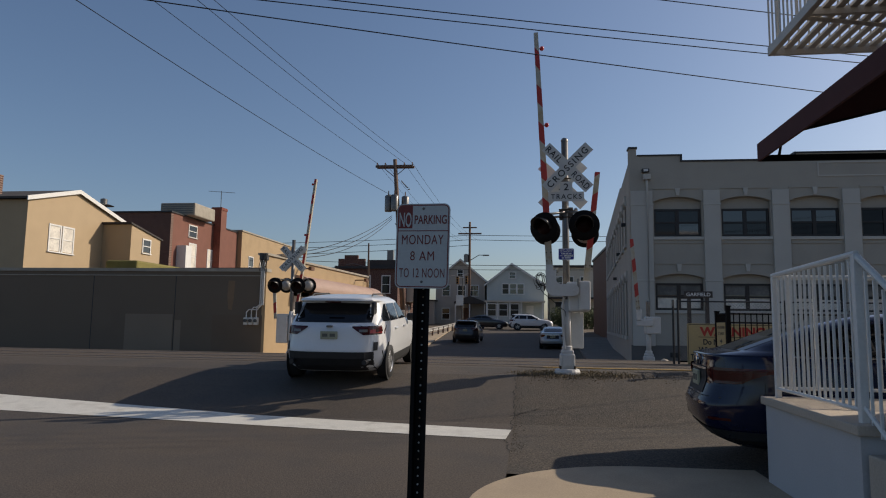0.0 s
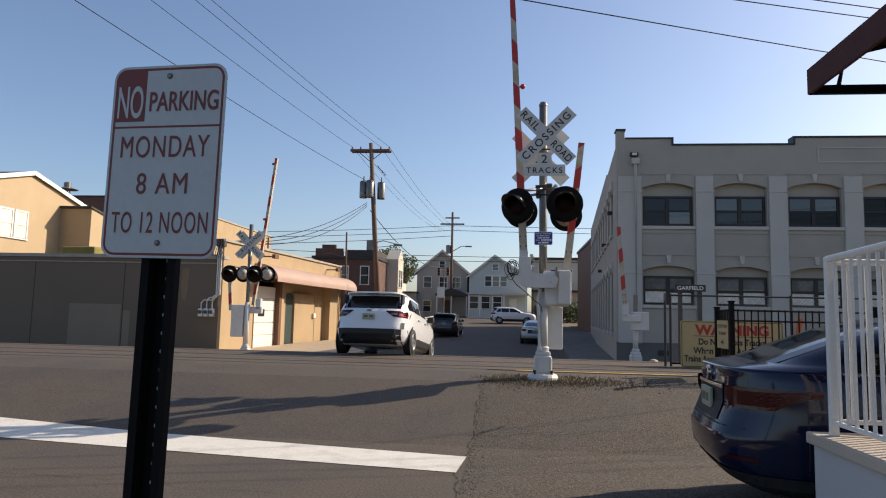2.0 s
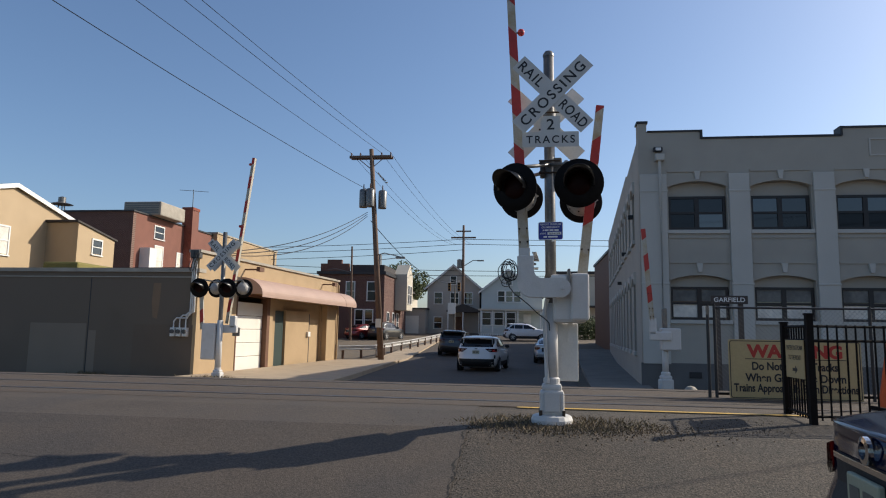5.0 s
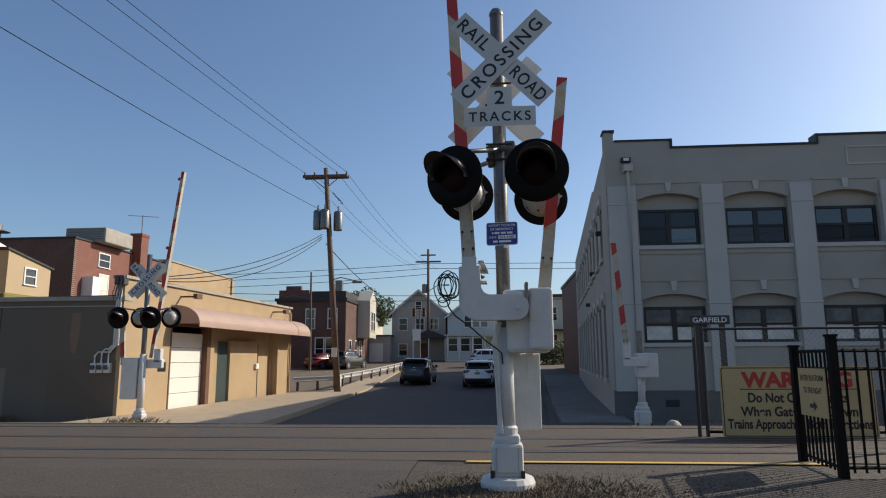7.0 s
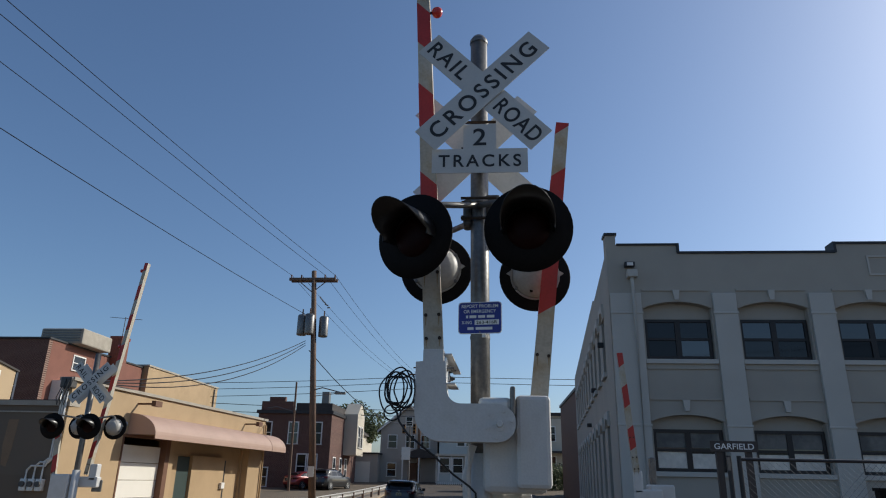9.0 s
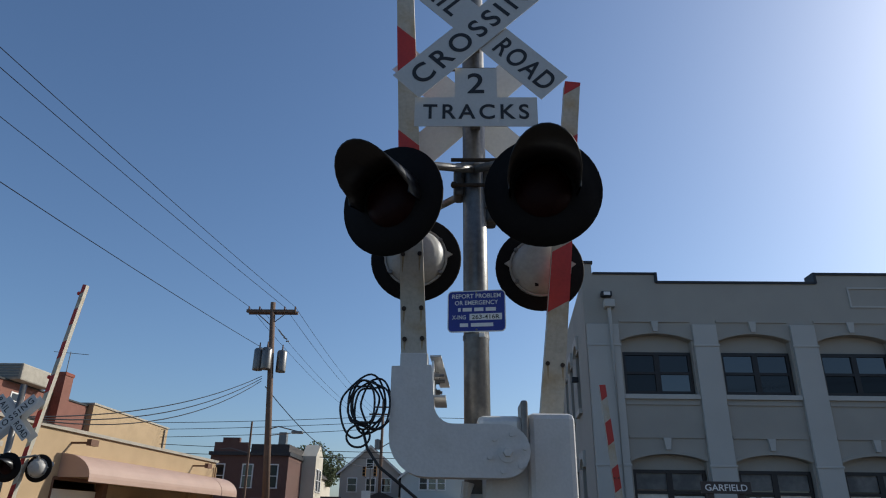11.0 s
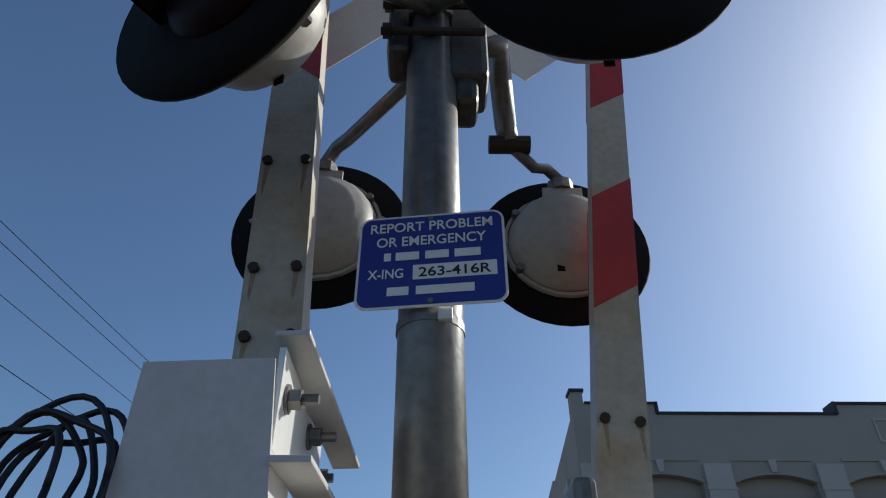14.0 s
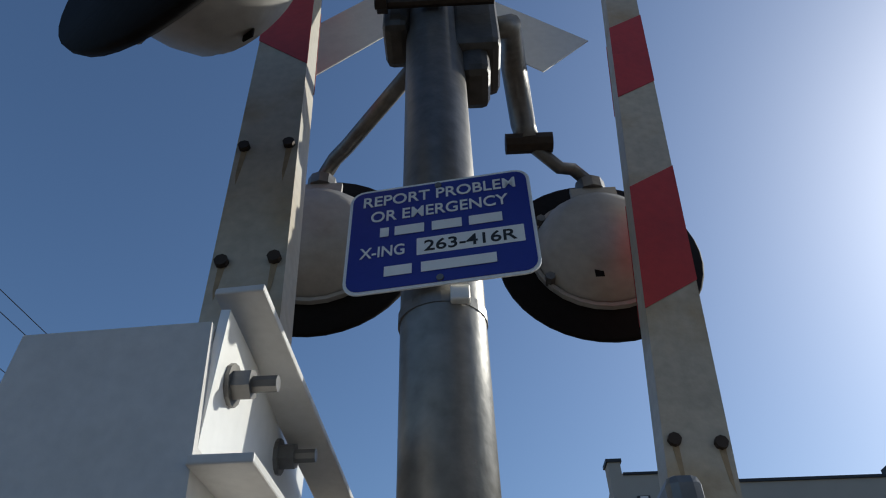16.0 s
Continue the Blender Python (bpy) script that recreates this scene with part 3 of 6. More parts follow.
# ---- garage and its wall ----
GA = Vector((-12.4, 30.4, 0))
gm = Matrix.Translation(GA) @ Matrix.Rotation(-math.atan(0.077), 4, "Z") @ Matrix.Rotation(radians(90), 4, "Z")   # x runs along the facade away, -y faces the street
garage = empty("garage", gm, "tan stucco garage with a rose metal awning", "building")
GL, GH = 11.55, 4.42
holes = [(0.35, 2.95, 3.05), (4.5, 5.35, 2.75)]


def G(*bx, bevel=0.0):
    return B(*bx, bevel=bevel)


for bx in ((-2.5, 0.0, -0.3, 0.35, 0.3, GH), (0.35, 0, 3.05, 2.95, 0.3, GH), (2.95, 0, 0, 3.55, 0.3, GH), (3.55, 0, 3.05, GL, 0.3, GH), (10.0, 0, 0, GL, 0.3, 3.05), (3.55, 0.42, 0, 10.0, 0.6, 3.05), (9.9, 0.3, 0, 10.0, 0.42, 3.05)):
    part("wall_panel", G(bx), TAN, garage)
part("pier", G((3.75, 0.28, 0, 4.35, 0.42, 2.6)), TAN, garage)
part("pier", G((5.45, 0.26, 0, 8.2, 0.42, 2.6)), TAN, garage)
gd = bmesh.new()
for k in range(5):
    box(gd, (1.65, 0.22, 0.28 + 0.56 * k), (2.56, 0.05, 0.545), None, 0.012)
part("garage_door", gd, WHITEDOOR, garage, "white sectional garage door")
part("door_frame", G((0.3, -0.02, 0, 0.37, 0.25, 3.1), (2.93, -0.03, 0, 3.2, 0.25, 3.15), (0.37, -0.02, 3.03, 2.93, 0.2, 3.12)), BROWNTRIM, garage, "brown door frame")
part("door", G((4.42, 0.36, 0, 5.4, 0.418, 2.55), bevel=0.01), GREENDOOR, garage, "dark green door")
part("door", G((8.35, 0.37, 0, 8.55, 0.418, 2.5)), COPING, garage)
part("mailbox", G((7.9, 0.14, 1.35, 8.2, 0.26, 1.6), bevel=0.02), WHITE, garage)
n = 10
for a, b, nm in ((0.5, 10.2, "awning"), (10.25, 11.9, "awning")):
    prof = [(-1.0 * math.sin(radians(9 * k)), 3.1 + 0.68 * math.cos(radians(9 * k))) for k in range(n + 1)]
    aw = bmesh.new()
    u = [[aw.verts.new((x, y, z)) for y, z in prof] for x in steps(a, b, 0.5)]
    for p, q in zip(u, u[1:]):
        for k in range(n):
            aw.faces.new((p[k], p[k + 1], q[k + 1], q[k]))
    for row in (u[0], u[-1]):
        v0 = aw.verts.new((row[0].co.x, 0, 3.1))
        for k in range(n):
            aw.faces.new((row[k], row[k + 1], v0))
    box(aw, ((a + b) / 2, -0.99, 3.05), (b - a, 0.02, 0.14))
    part(nm, aw, AWNING, garage, "rose-coloured curved metal awning")
part("parapet_cap", G((-2.58, -0.08, GH, GL + 0.1, 0.4, GH + 0.1)), KERB, garage)
part("downpipe", T([(GL - 0.15, -0.08, GH - 0.2), (GL - 0.15, -0.08, 0.1)], 0.05, 8), TAN, garage)
for x in (0.6, 9.0):
    part("wall_lamp", G((x + 0.05, -0.75, 4.02, x + 0.45, -0.6, 4.2), (x + 0.2, -0.6, 4.08, x + 0.26, 0, 4.14)), BROWNTRIM, garage)
part("end_wall", G((GL - 0.3, 0.3, 0, GL, 14, GH)), TAN, garage)
part("roof", G((-2.1, 0.3, GH - 0.62, GL, 14, GH - 0.5)), ROOF, garage)

yardwall = empty("block_wall", pose(-12.6, 27.92, 0), "long taupe painted block wall of the garage", "wall")
part("wall_face", B((-30, 0.0, -0.4, -0.02, 0.35, 3.7)), GREYWALL, yardwall)
part("wall_cap", B((-30, -0.06, 3.7, 0.05, 0.45, 3.84)), KERB, yardwall)
part("wall_cap", B((-30, -0.03, 3.5, 0.0, 0.0, 3.54)), KERB, yardwall)
for x in (-4.2, -8.15):
    part("control_joint", B((x, -0.004, -0.1, x + 0.035, 0.0, 3.5)), COPING, yardwall)
for x0, z0, x1, z1 in ((-6.5, -0.05, -4.25, 1.8), (-4.15, -0.05, -3.85, 1.55)):
    part("paint_patch", B((x0, -0.003, z0, x1, 0.0, z1)), PATCH, yardwall, "repainted patch of wall")
part("paint_patch", B((-2.4, -0.003, -0.05, -0.1, 0.0, 1.8)), PATCH_DARK, yardwall, "darker repainted patch of wall")
part("stain", K([(-1.72, 3.3), (-1.42, 3.3), (-1.45, 2.5), (-1.52, 2.0), (-1.68, 2.05), (-1.75, 2.6)], pose(0, -0.004, 0, 90), 0.002), RUST, yardwall, "brown rust stain")
for k in range(3):
    mx = -0.9 + 0.23 * k
    meter = part("meter", B((mx, -0.16, 1.38, mx + 0.19, 0, 1.7), bevel=0.02), ALU, yardwall, "grey electricity meter")
    part("meter_glass", R((mx + 0.095, -0.22, 1.56), (mx + 0.095, -0.155, 1.56), 0.075, None, 14), CAST, meter)
    part("conduit", T([(mx + 0.095, -0.08, 1.7), (mx + 0.095, -0.08, 1.92 + 0.12 * k), (mx + 0.2, -0.08, 2.04 + 0.1 * k), (-0.3 + 0.08 * k, -0.08, 2.04 + 0.1 * k), (-0.2 + 0.07 * k, -0.08, 2.25), (-0.2 + 0.07 * k, -0.08, 4.4 - 0.15 * k)], 0.03, 6), ALU, yardwall)
part("service_head", B((-0.28, -0.2, 4.2, 0.06, 0.1, 4.5), bevel=0.03), CAST, yardwall, "dark service head with drip loops")
for k in range(3):
    part("drip_loop", T([(-0.2 + 0.1 * k, -0.16, 4.3), (-0.24 + 0.1 * k, -0.3, 3.9), (-0.2 + 0.1 * k, -0.28, 3.7), (-0.14 + 0.1 * k, -0.3, 3.95), (-0.1 + 0.1 * k, -0.2, 4.45)], 0.014, 5), CABLE, yardwall)


# ---- railway signals ----
def crossbuck(name, parent, c, face, text=True, material=SIGNWHITE):
    """Two crossed blades, 1.25 m long, facing -y (face 1) or +y (face -1)."""
    holder = part(name, B((c[0] - 0.05, c[1] + face * 0.03, c[2] - 0.12, c[0] + 0.05, c[1] + face * 0.06, c[2] + 0.12)), GALV, parent)
    f = Matrix.Translation(c) @ (Matrix() if face > 0 else Matrix.Rotation(math.pi, 4, "Z"))
    for k, (ang, off) in enumerate(((-45.5, 0.012), (45.0, 0.0))):
        m = f @ UP @ Matrix.Rotation(radians(ang), 4, "Z") @ Matrix.Translation((0, 0, -off))
        blade = part("blade", K([(-0.625, -0.114), (0.625, -0.114), (0.625, 0.114), (-0.625, 0.114)], m, 0.004), material, holder)
        if text:
            lm = m @ Matrix.Translation((0, 0, 0.0055))
            if k == 1:
                writing("lettering", "CROSSING", lm, 0.185, LETTER, holder, 1.1, 0.002, 1.3, 0.014)
            else:
                writing("lettering", "RAIL", lm @ Matrix.Translation((-0.385, 0, 0)), 0.185, LETTER, holder, 0.39, 0.002, 1.2, 0.014)
                writing("lettering", "ROAD", lm @ Matrix.Translation((0.38, 0, 0)), 0.185, LETTER, holder, 0.43, 0.002, 1.15, 0.014)
    return holder


def flasher(parent, c, face, arm_to, k=1.0, yaw=0, bent=None):
    """One lamp: black round background, hood, red lens, white housing and bracket."""
    m = Matrix.Translation(c) @ pose(0, 0, 0, 0, 0, yaw) @ (pose(0, 0, 0, 95) if face > 0 else pose(0, 0, 0, 90, 0, 180)) @ Matrix.Diagonal((k, k, k if k == 1 else 0.72, 1))
    disc = part("lamp_background", S(m, [(0.0, -0.012), (0.298, -0.012), (0.305, 0.0), (0.305, 0.012), (0.16, 0.012), (0.0, 0.012)], 40), BLACK, parent, "black round target board", True)
    part("red_lens", S(m @ pose(0, 0, 0.03), [(0.0, 0.035), (0.08, 0.028), (0.135, 0.008), (0.15, -0.015)], 28), LENS, disc, "", True)
    hood = bmesh.new()
    inner, outer = [], []
    for a in range(-12, 193, 12):
        s = max(0.0, math.sin(radians(a)))
        d = 0.14 + 0.26 * s ** 0.7
        x, y = 0.17 * math.cos(radians(a)), 0.17 * math.sin(radians(a))
        inner.append((hood.verts.new(m @ Vector((x, y, 0.01))), hood.verts.new(m @ Vector((x * 1.04, y * 1.04, d)))))
        outer.append((hood.verts.new(m @ Vector((x * 1.05, y * 1.05, 0.01))), hood.verts.new(m @ Vector((x * 1.09, y * 1.09, d)))))
    for (a, b), (c_, d_), (e, f), (g_, h) in zip(inner, inner[1:], outer, outer[1:]):
        hood.faces.new((a, b, d_, c_))
        hood.faces.new((e, g_, h, f))
        hood.faces.new((b, f, h, d_))
    part("hood", hood, HOOD, disc, "", True)
    part("housing", S(m, [(0.2, -0.012), (0.192, -0.06), (0.175, -0.12), (0.15, -0.165), (0.13, -0.178), (0.128, -0.182), (0.06, -0.195), (0.0, -0.2)], 28), HOUSING, disc, "dirty white domed lamp housing", True)
    part("housing_lug", B((-0.07, -0.03, 0, 0.07, 0.03, 0.02)), HOUSING, disc).matrix_local = m @ Matrix.Translation((0, 0.16, -0.14))
    part("drain_slot", B((-0.012, -0.02, 0, 0.012, 0.02, 0.004)), BLACK, disc).matrix_local = m @ Matrix.Translation((0.04, -0.15, -0.155))
    for s in (-1, 1):
        part("hinge_ear", K([(0, -0.03), (0.05, 0.0), (0, 0.035)], m @ pose(s * 0.195, 0.02, -0.05, 0, 0, 0 if s > 0 else 180), 0.02), HOUSING, disc)
    part("band", S(m, [(0.2, -0.02), (0.212, -0.02), (0.212, -0.045), (0.2, -0.045)], 28), HOUSING, disc)
    for a in (35, 145, 215, 325):
        v = Vector((0.2 * math.cos(radians(a)), 0.2 * math.sin(radians(a)), -0.03))
        part("latch", R(m @ v, m @ (v + Vector((0, 0, -0.05))), 0.014, None, 6), GALV, disc)
    top = m @ Vector((0, 0.2, -0.1))
    t = Vector(arm_to)
    if bent:
        knee = Vector(bent)
        part("elbow", T([top, top + Vector((0, 0, 0.05)), top.lerp(knee, 0.25) + Vector((0, 0, 0.05)), top.lerp(knee, 0.5) + Vector((0, 0, 0.0)), knee], 0.02, 10), GALV, disc, "", True)
        part("flange", R(knee + Vector((-0.07, 0, 0)), knee + Vector((0.07, 0, 0)), 0.032, None, 10), BOLT, disc)
        part("drop_pipe", T([knee, knee + Vector((-0.01, -0.01, 0.08)), knee.lerp(t, 0.5) + Vector((0.02, 0, 0.13)), t + Vector((0.05, 0, 0.02)), t], 0.038, 12), GALV, disc, "", True)
    else:
        part("elbow", T([top, top + Vector((0, 0, 0.05)), top.lerp(t, 0.12) + Vector((0, 0, 0.07)), top.lerp(t, 0.25) + Vector((0, 0, 0.05)), t], 0.024, 10), GALV, disc, "", True)
    part("clamp", R(top - Vector((0, 0, 0.01)), top + Vector((0, 0, 0.03)), 0.045, None, 10), GALV, disc)
    return disc


def gate_arm(name, parent, a, b, w0, w1, thick, stripes, lamps=(), first=0.35, length=0.41, sl=0.07, bolts=(0.05, 0.24, 0.57)):
    """A tapered red and white gate arm from a to b, with slanted stripes facing -y."""
    a, b = Vector(a), Vector(b)
    axis = (b - a)
    L = axis.length
    m = Matrix.Translation(a) @ Matrix.Rotation(math.atan2(axis.x, axis.z), 4, "Y")
    bm = bmesh.new()
    prism(bm, [(-w0 / 2, 0), (w0 / 2, 0), (w1 / 2, L), (-w1 / 2, L)], m @ Matrix.Translation((0, thick / 2, 0)) @ pose(0, 0, 0, 90), thick)
    arm = part(name, bm, ARMWHITE, parent, "red and white striped gate arm")
    z = first
    while z < L and stripes:
        w = lambda q: (w0 + (w1 - w0) * min(q, L) / L) / 2 + 0.0015
        pts = [(-w(z), z), (w(z + sl), min(L, z + sl)), (w(z + length + sl), min(L, z + length + sl)), (-w(z + length), min(L, z + length))]
        for s in (1, -1):
            sb = K(pts, m @ Matrix.Translation((0, -s * (thick / 2 + 0.0005) , 0)) @ pose(0, 0, 0, 90), 0.0015 * s)
            part("stripe", sb, REDPAINT, arm)
        z += 2 * length
    for h, side_ in lamps:
        x = side_ * (w0 * (1 - h / L) + w1 * h / L) / 2
        p = m @ Vector((x + side_ * 0.06, -0.0, h))
        part("arm_lamp", S(Matrix.Translation(p) @ pose(0, 0, 0, 90), [(0, -0.045), (0.03, -0.04), (0.045, -0.02), (0.048, 0.02), (0.03, 0.04), (0, 0.045)], 14), REDLAMP, arm, "", True)
        part("lamp_bracket", R(m @ Vector((x, 0, h)), p, 0.012, None, 8), BLACK, arm)
    for h in bolts:
        if h < L * 0.5:
            for s in (-1, 1):
                p = m @ Vector((s * (w0 / 2 - 0.022), -thick / 2, h))
                part("bolt", R(p + Vector((0, -0.012, 0)), p, 0.013, None, 8), BOLT, arm)
                run = 0.05 + 0.1 * ((h * 7 + s) % 1)
                part("rust_run", K([(-0.006, 0), (0.007, 0), (0.004, -run * 0.6), (0.001, -run), (-0.004, -run * 0.7)], Matrix.Translation(p + Vector((0, -0.0006, -0.01))) @ UP, 0.0004), RUST_RUN, arm)
    return arm


def mast_base(parent, dx=0.0):
    """The cast foot of a signal mast, dx beside its thing's origin."""
    part("flange", S(pose(dx, 0, 0), [(0, 0.06), (0.2, 0.06), (0.24, 0.045), (0.26, 0.0), (0.26, -0.08), (0, -0.08)], 20), SIGNAL_WHITE, parent)
    part("base_box", B((dx - 0.15, -0.14, 0.05, dx + 0.15, 0.15, 0.36), (dx - 0.125, -0.11, 0.35, dx + 0.125, 0.12, 0.44), bevel=0.035), SIGNAL_WHITE, parent, "white cast base box", False)
    part("base_cover", B((dx - 0.1, -0.155, 0.1, dx + 0.1, -0.14, 0.34), bevel=0.012), SIGNAL_WHITE, parent)
    part("collar", S(pose(dx, 0, 0), [(0.1, 0.42), (0.105, 0.5), (0.085, 0.52), (0.0, 0.52)], 18), SIGNAL_WHITE, parent)
    for a in (45, 135, 225, 315):
        x, y = dx + 0.2 * math.cos(radians(a)), 0.2 * math.sin(radians(a))
        part("bolt", R((x, y, 0.03), (x, y, 0.12), 0.022, None, 6), BOLT, parent)


def coil(parent, c, r):
    """Loose loops of one long cable hung up in a bundle."""
    rng = random.Random(4)
    for k in range(7):
        a, rr = rng.uniform(-0.5, 0.5), r * rng.uniform(0.72, 1.15)
        wide, off = rng.uniform(0.5, 0.8), rng.uniform(-0.035, 0.03)
        pts = [Vector(c) + Vector((off + rr * wide * math.cos(t) + 0.25 * rr * math.sin(t) * a, 0.03 * math.sin(t + a) + 0.01 * k - 0.04, rr * math.sin(t) - 0.25 * abs(off) + 0.015 * math.sin(3 * t + k))) for t in [math.tau * j / 40 for j in range(41)]]
        part("cable_coil", T(pts, 0.0052, 7), CABLE, parent, "loop of black cable", True)
    low = [Vector(c) + Vector((-0.03 + 0.055 * math.cos(t), -0.05, -r * 1.15 + 0.05 * math.sin(t))) for t in [math.tau * j / 24 for j in range(25)]]
    part("cable_coil", T(low, 0.0052, 7), CABLE, parent, "loop of black cable", True)


# signal with crossbuck and two gate arms, on the corner of the apron
MX, MY, MZ = -0.5, 13.9, 0.62
signal = empty("crossing_signal", pose(MX, MY, MZ), "railroad crossing signal mast with flashing lamps, crossbuck and raised gate arms", "railway signal", "crossing signals")
part("mast", R((0.058, 0, 0.4), (0.03, 0.045, 4.79), 0.0695, None, 28), GALV, signal, "galvanised steel mast", True)
part("mast_cap", S(pose(0.03, 0.045, 4.79), [(0.075, -0.02), (0.075, 0.01), (0.05, 0.05), (0, 0.06)], 16), GALV, signal, "", True)
part("lower_sleeve", R((0.056, 0, 0.4), (0.05, 0, 1.45), 0.085, 0.078, 20), SIGNAL_WHITE, signal, "", True)
part("conduit", T([(0.0, -0.1, 0.45), (-0.04, -0.1, 1.3), (0.0, -0.1, 1.5)], 0.03, 8), SIGNAL_WHITE, signal)
mast_base(signal, 0.055)
crossbuck("crossbuck", signal, (0.073, -0.24, 4.15), 1)
crossbuck("crossbuck", signal, (0.0, 0.3, 3.89), -1, True, ALU)
part("crossbuck_bracket", B((-0.01, 0.05, 3.83, 0.05, 0.27, 3.93)), GALV, signal)
tp = part("track_plate", K([(-0.36, -0.1), (0.36, -0.1), (0.36, 0.1), (0.125, 0.1), (0.125, 0.31), (-0.125, 0.31), (-0.125, 0.1), (-0.36, 0.1)], Matrix.Translation((0.045, -0.215, 3.547)) @ UP, 0.004), SIGNWHITE, signal, "white plate reading 2 TRACKS")
writing("lettering", "TRACKS", Matrix.Translation((0.045, -0.2205, 3.547)) @ UP, 0.14, LETTER, tp, 0.62, 0.002, 1.3, 0.014)
writing("lettering", "2", Matrix.Translation((0.045, -0.2205, 3.747)) @ UP, 0.2, LETTER, tp, 0.1)
part("plate_strut", B((0.015, -0.21, 3.54, 0.075, -0.03, 3.58), (0.015, -0.2, 4.12, 0.075, -0.03, 4.17)), GALV, signal)
for z in (3.3, 3.72, 3.95, 4.3):
    part("clamp", R((0.037, 0.036, z - 0.03), (0.037, 0.036, z + 0.03), 0.088, None, 18), GALV, signal)
    part("clamp_bolt", R((-0.1, -0.085, z), (0.17, -0.085, z), 0.012, None, 8), BOLT, signal)
part("junction_fitting", B((0.08, -0.02, 3.02, 0.2, 0.14, 3.36), (0.1, 0.0, 2.94, 0.17, 0.12, 3.04), bevel=0.02), CAST, signal, "dark cast junction fitting")
part("clamp_block", B((-0.085, -0.03, 3.1, -0.02, 0.1, 3.32), bevel=0.02), CAST, signal)
for z in (3.15, 3.27):
    part("clamp_bolt", R((-0.1, -0.055, z), (0.19, -0.055, z), 0.012, None, 8), BOLT, signal)
    part("clamp_nut", R((-0.095, -0.055, z), (-0.07, -0.055, z), 0.022, None, 6), BOLT, signal)
for sx, y, z, yaw in ((-0.405, -0.35, 2.895, -26), (0.385, -0.42, 2.92, -4)):
    flasher(signal, (sx, y, z), 1, (0.04, -0.06, 3.25), 1.0, yaw)
for sx, z, k in ((-0.335, 2.95, 0.99), (0.485, 2.885, 0.96)):
    flasher(signal, (sx, 0.61, z), -1, (0.19 if sx > 0 else 0.03, 0.1, 3.27 if sx > 0 else 3.2), k, 0, (0.305, 0.43, 3.19) if sx > 0 else None)
SG = pose(0.046, -0.062, 2.378, 0, 0, -8)
bs = part("emergency_sign", K(rounded(0.315, 0.233, 0.026), SG @ UP, 0.003), WHITELETTER, signal, "blue emergency contact sign with white border")
part("sign_face", K(rounded(0.304, 0.222, 0.021), SG @ pose(0, -0.0032, 0) @ UP, 0.001), BLUE, bs)
part("number_field", K(rounded(0.175, 0.036, 0.001, 1), SG @ pose(0.05, -0.0045, -0.0335) @ UP, 0.0005), WHITELETTER, bs)
sm_ = lambda x, z: SG @ pose(x, -0.0052, z) @ UP
writing("lettering", "REPORT PROBLEM", sm_(0, 0.085), 0.034, WHITELETTER, bs, 0.265, 0.001)
writing("lettering", "OR EMERGENCY", sm_(0, 0.047), 0.034, WHITELETTER, bs, 0.235, 0.001)
writing("lettering", "X-ING", sm_(-0.095, -0.034), 0.032, WHITELETTER, bs, 0.075, 0.001)
writing("lettering", "263-416R", sm_(0.05, -0.034), 0.032, LETTER, bs, 0.15, 0.001)
for a, b in ((-0.1, -0.085), (-0.075, -0.025), (-0.012, 0.038), (0.05, 0.105)):
    part("print_bar", K([(a, -0.01), (b, -0.01), (b, 0.01), (a, 0.01)], sm_(0, 0.008), 0.0008), WHITELETTER, bs)
for a, b in ((-0.09, -0.045), (-0.03, 0.09)):
    part("print_bar", K([(a, -0.01), (b, -0.01), (b, 0.01), (a, 0.01)], sm_(0, -0.078), 0.0008), WHITELETTER, bs)
for z in (2.25, 2.45):
    part("strap", R((0.0455, 0.02, z - 0.01), (0.0455, 0.02, z + 0.01), 0.0725, None, 28), GALV, signal)
    part("strap_buckle", B((0.06, -0.062, z - 0.014, 0.09, -0.045, z + 0.014), bevel=0.003), ALU, signal)
for z in (0.104, -0.104):
    part("rivet", R(SG @ Vector((0, -0.007, z)), SG @ Vector((0, 0, z)), 0.006, None, 8), GALV, bs)

# gate mechanism: elbow plate with pivot, gear box, brackets
mech = part("gear_box", B((0.07, -0.16, 1.2, 0.49, 0.14, 1.78), bevel=0.045), SIGNAL_WHITE, signal, "white gate mechanism box")
part("gear_box_lid", B((0.285, -0.215, 1.23, 0.515, 0.1, 1.82), bevel=0.03), SIGNAL_WHITE, mech)
el = [(-0.375, 2.02), (-0.375, 1.69)] + [(-0.195 - 0.18 * math.cos(radians(a)), 1.69 - 0.18 * math.sin(radians(a))) for a in range(15, 91, 15)] + [(0.165, 1.51)]
el += [(0.165 + 0.12 * math.sin(radians(a)), 1.63 - 0.12 * math.cos(radians(a))) for a in range(15, 181, 15)] + [(-0.075, 1.75)] + [(-0.075 - 0.09 * math.sin(radians(a)), 1.84 - 0.09 * math.cos(radians(a))) for a in range(15, 91, 15)] + [(-0.182, 2.028)]
part("elbow_plate", K(el, Matrix.Translation((0, -0.17, 0)) @ UP, 0.14), SIGNAL_WHITE, signal, "white elbow-shaped gate arm support")
for a in range(0, 360, 60):
    p = Vector((0.178 + 0.085 * math.cos(radians(a + 15)), -0.31, 1.622 + 0.085 * math.sin(radians(a + 15))))
    part("bolt", R(p, p + Vector((0, -0.012, 0)), 0.013, None, 6), SIGNAL_WHITE, signal)
part("pivot_bolt", S(Matrix.Translation((0.178, -0.31, 1.622)) @ UP, [(0, 0.035), (0.02, 0.035), (0.022, 0.012), (0.024, 0.01), (0.024, 0)], 6), SIGNAL_WHITE, signal)
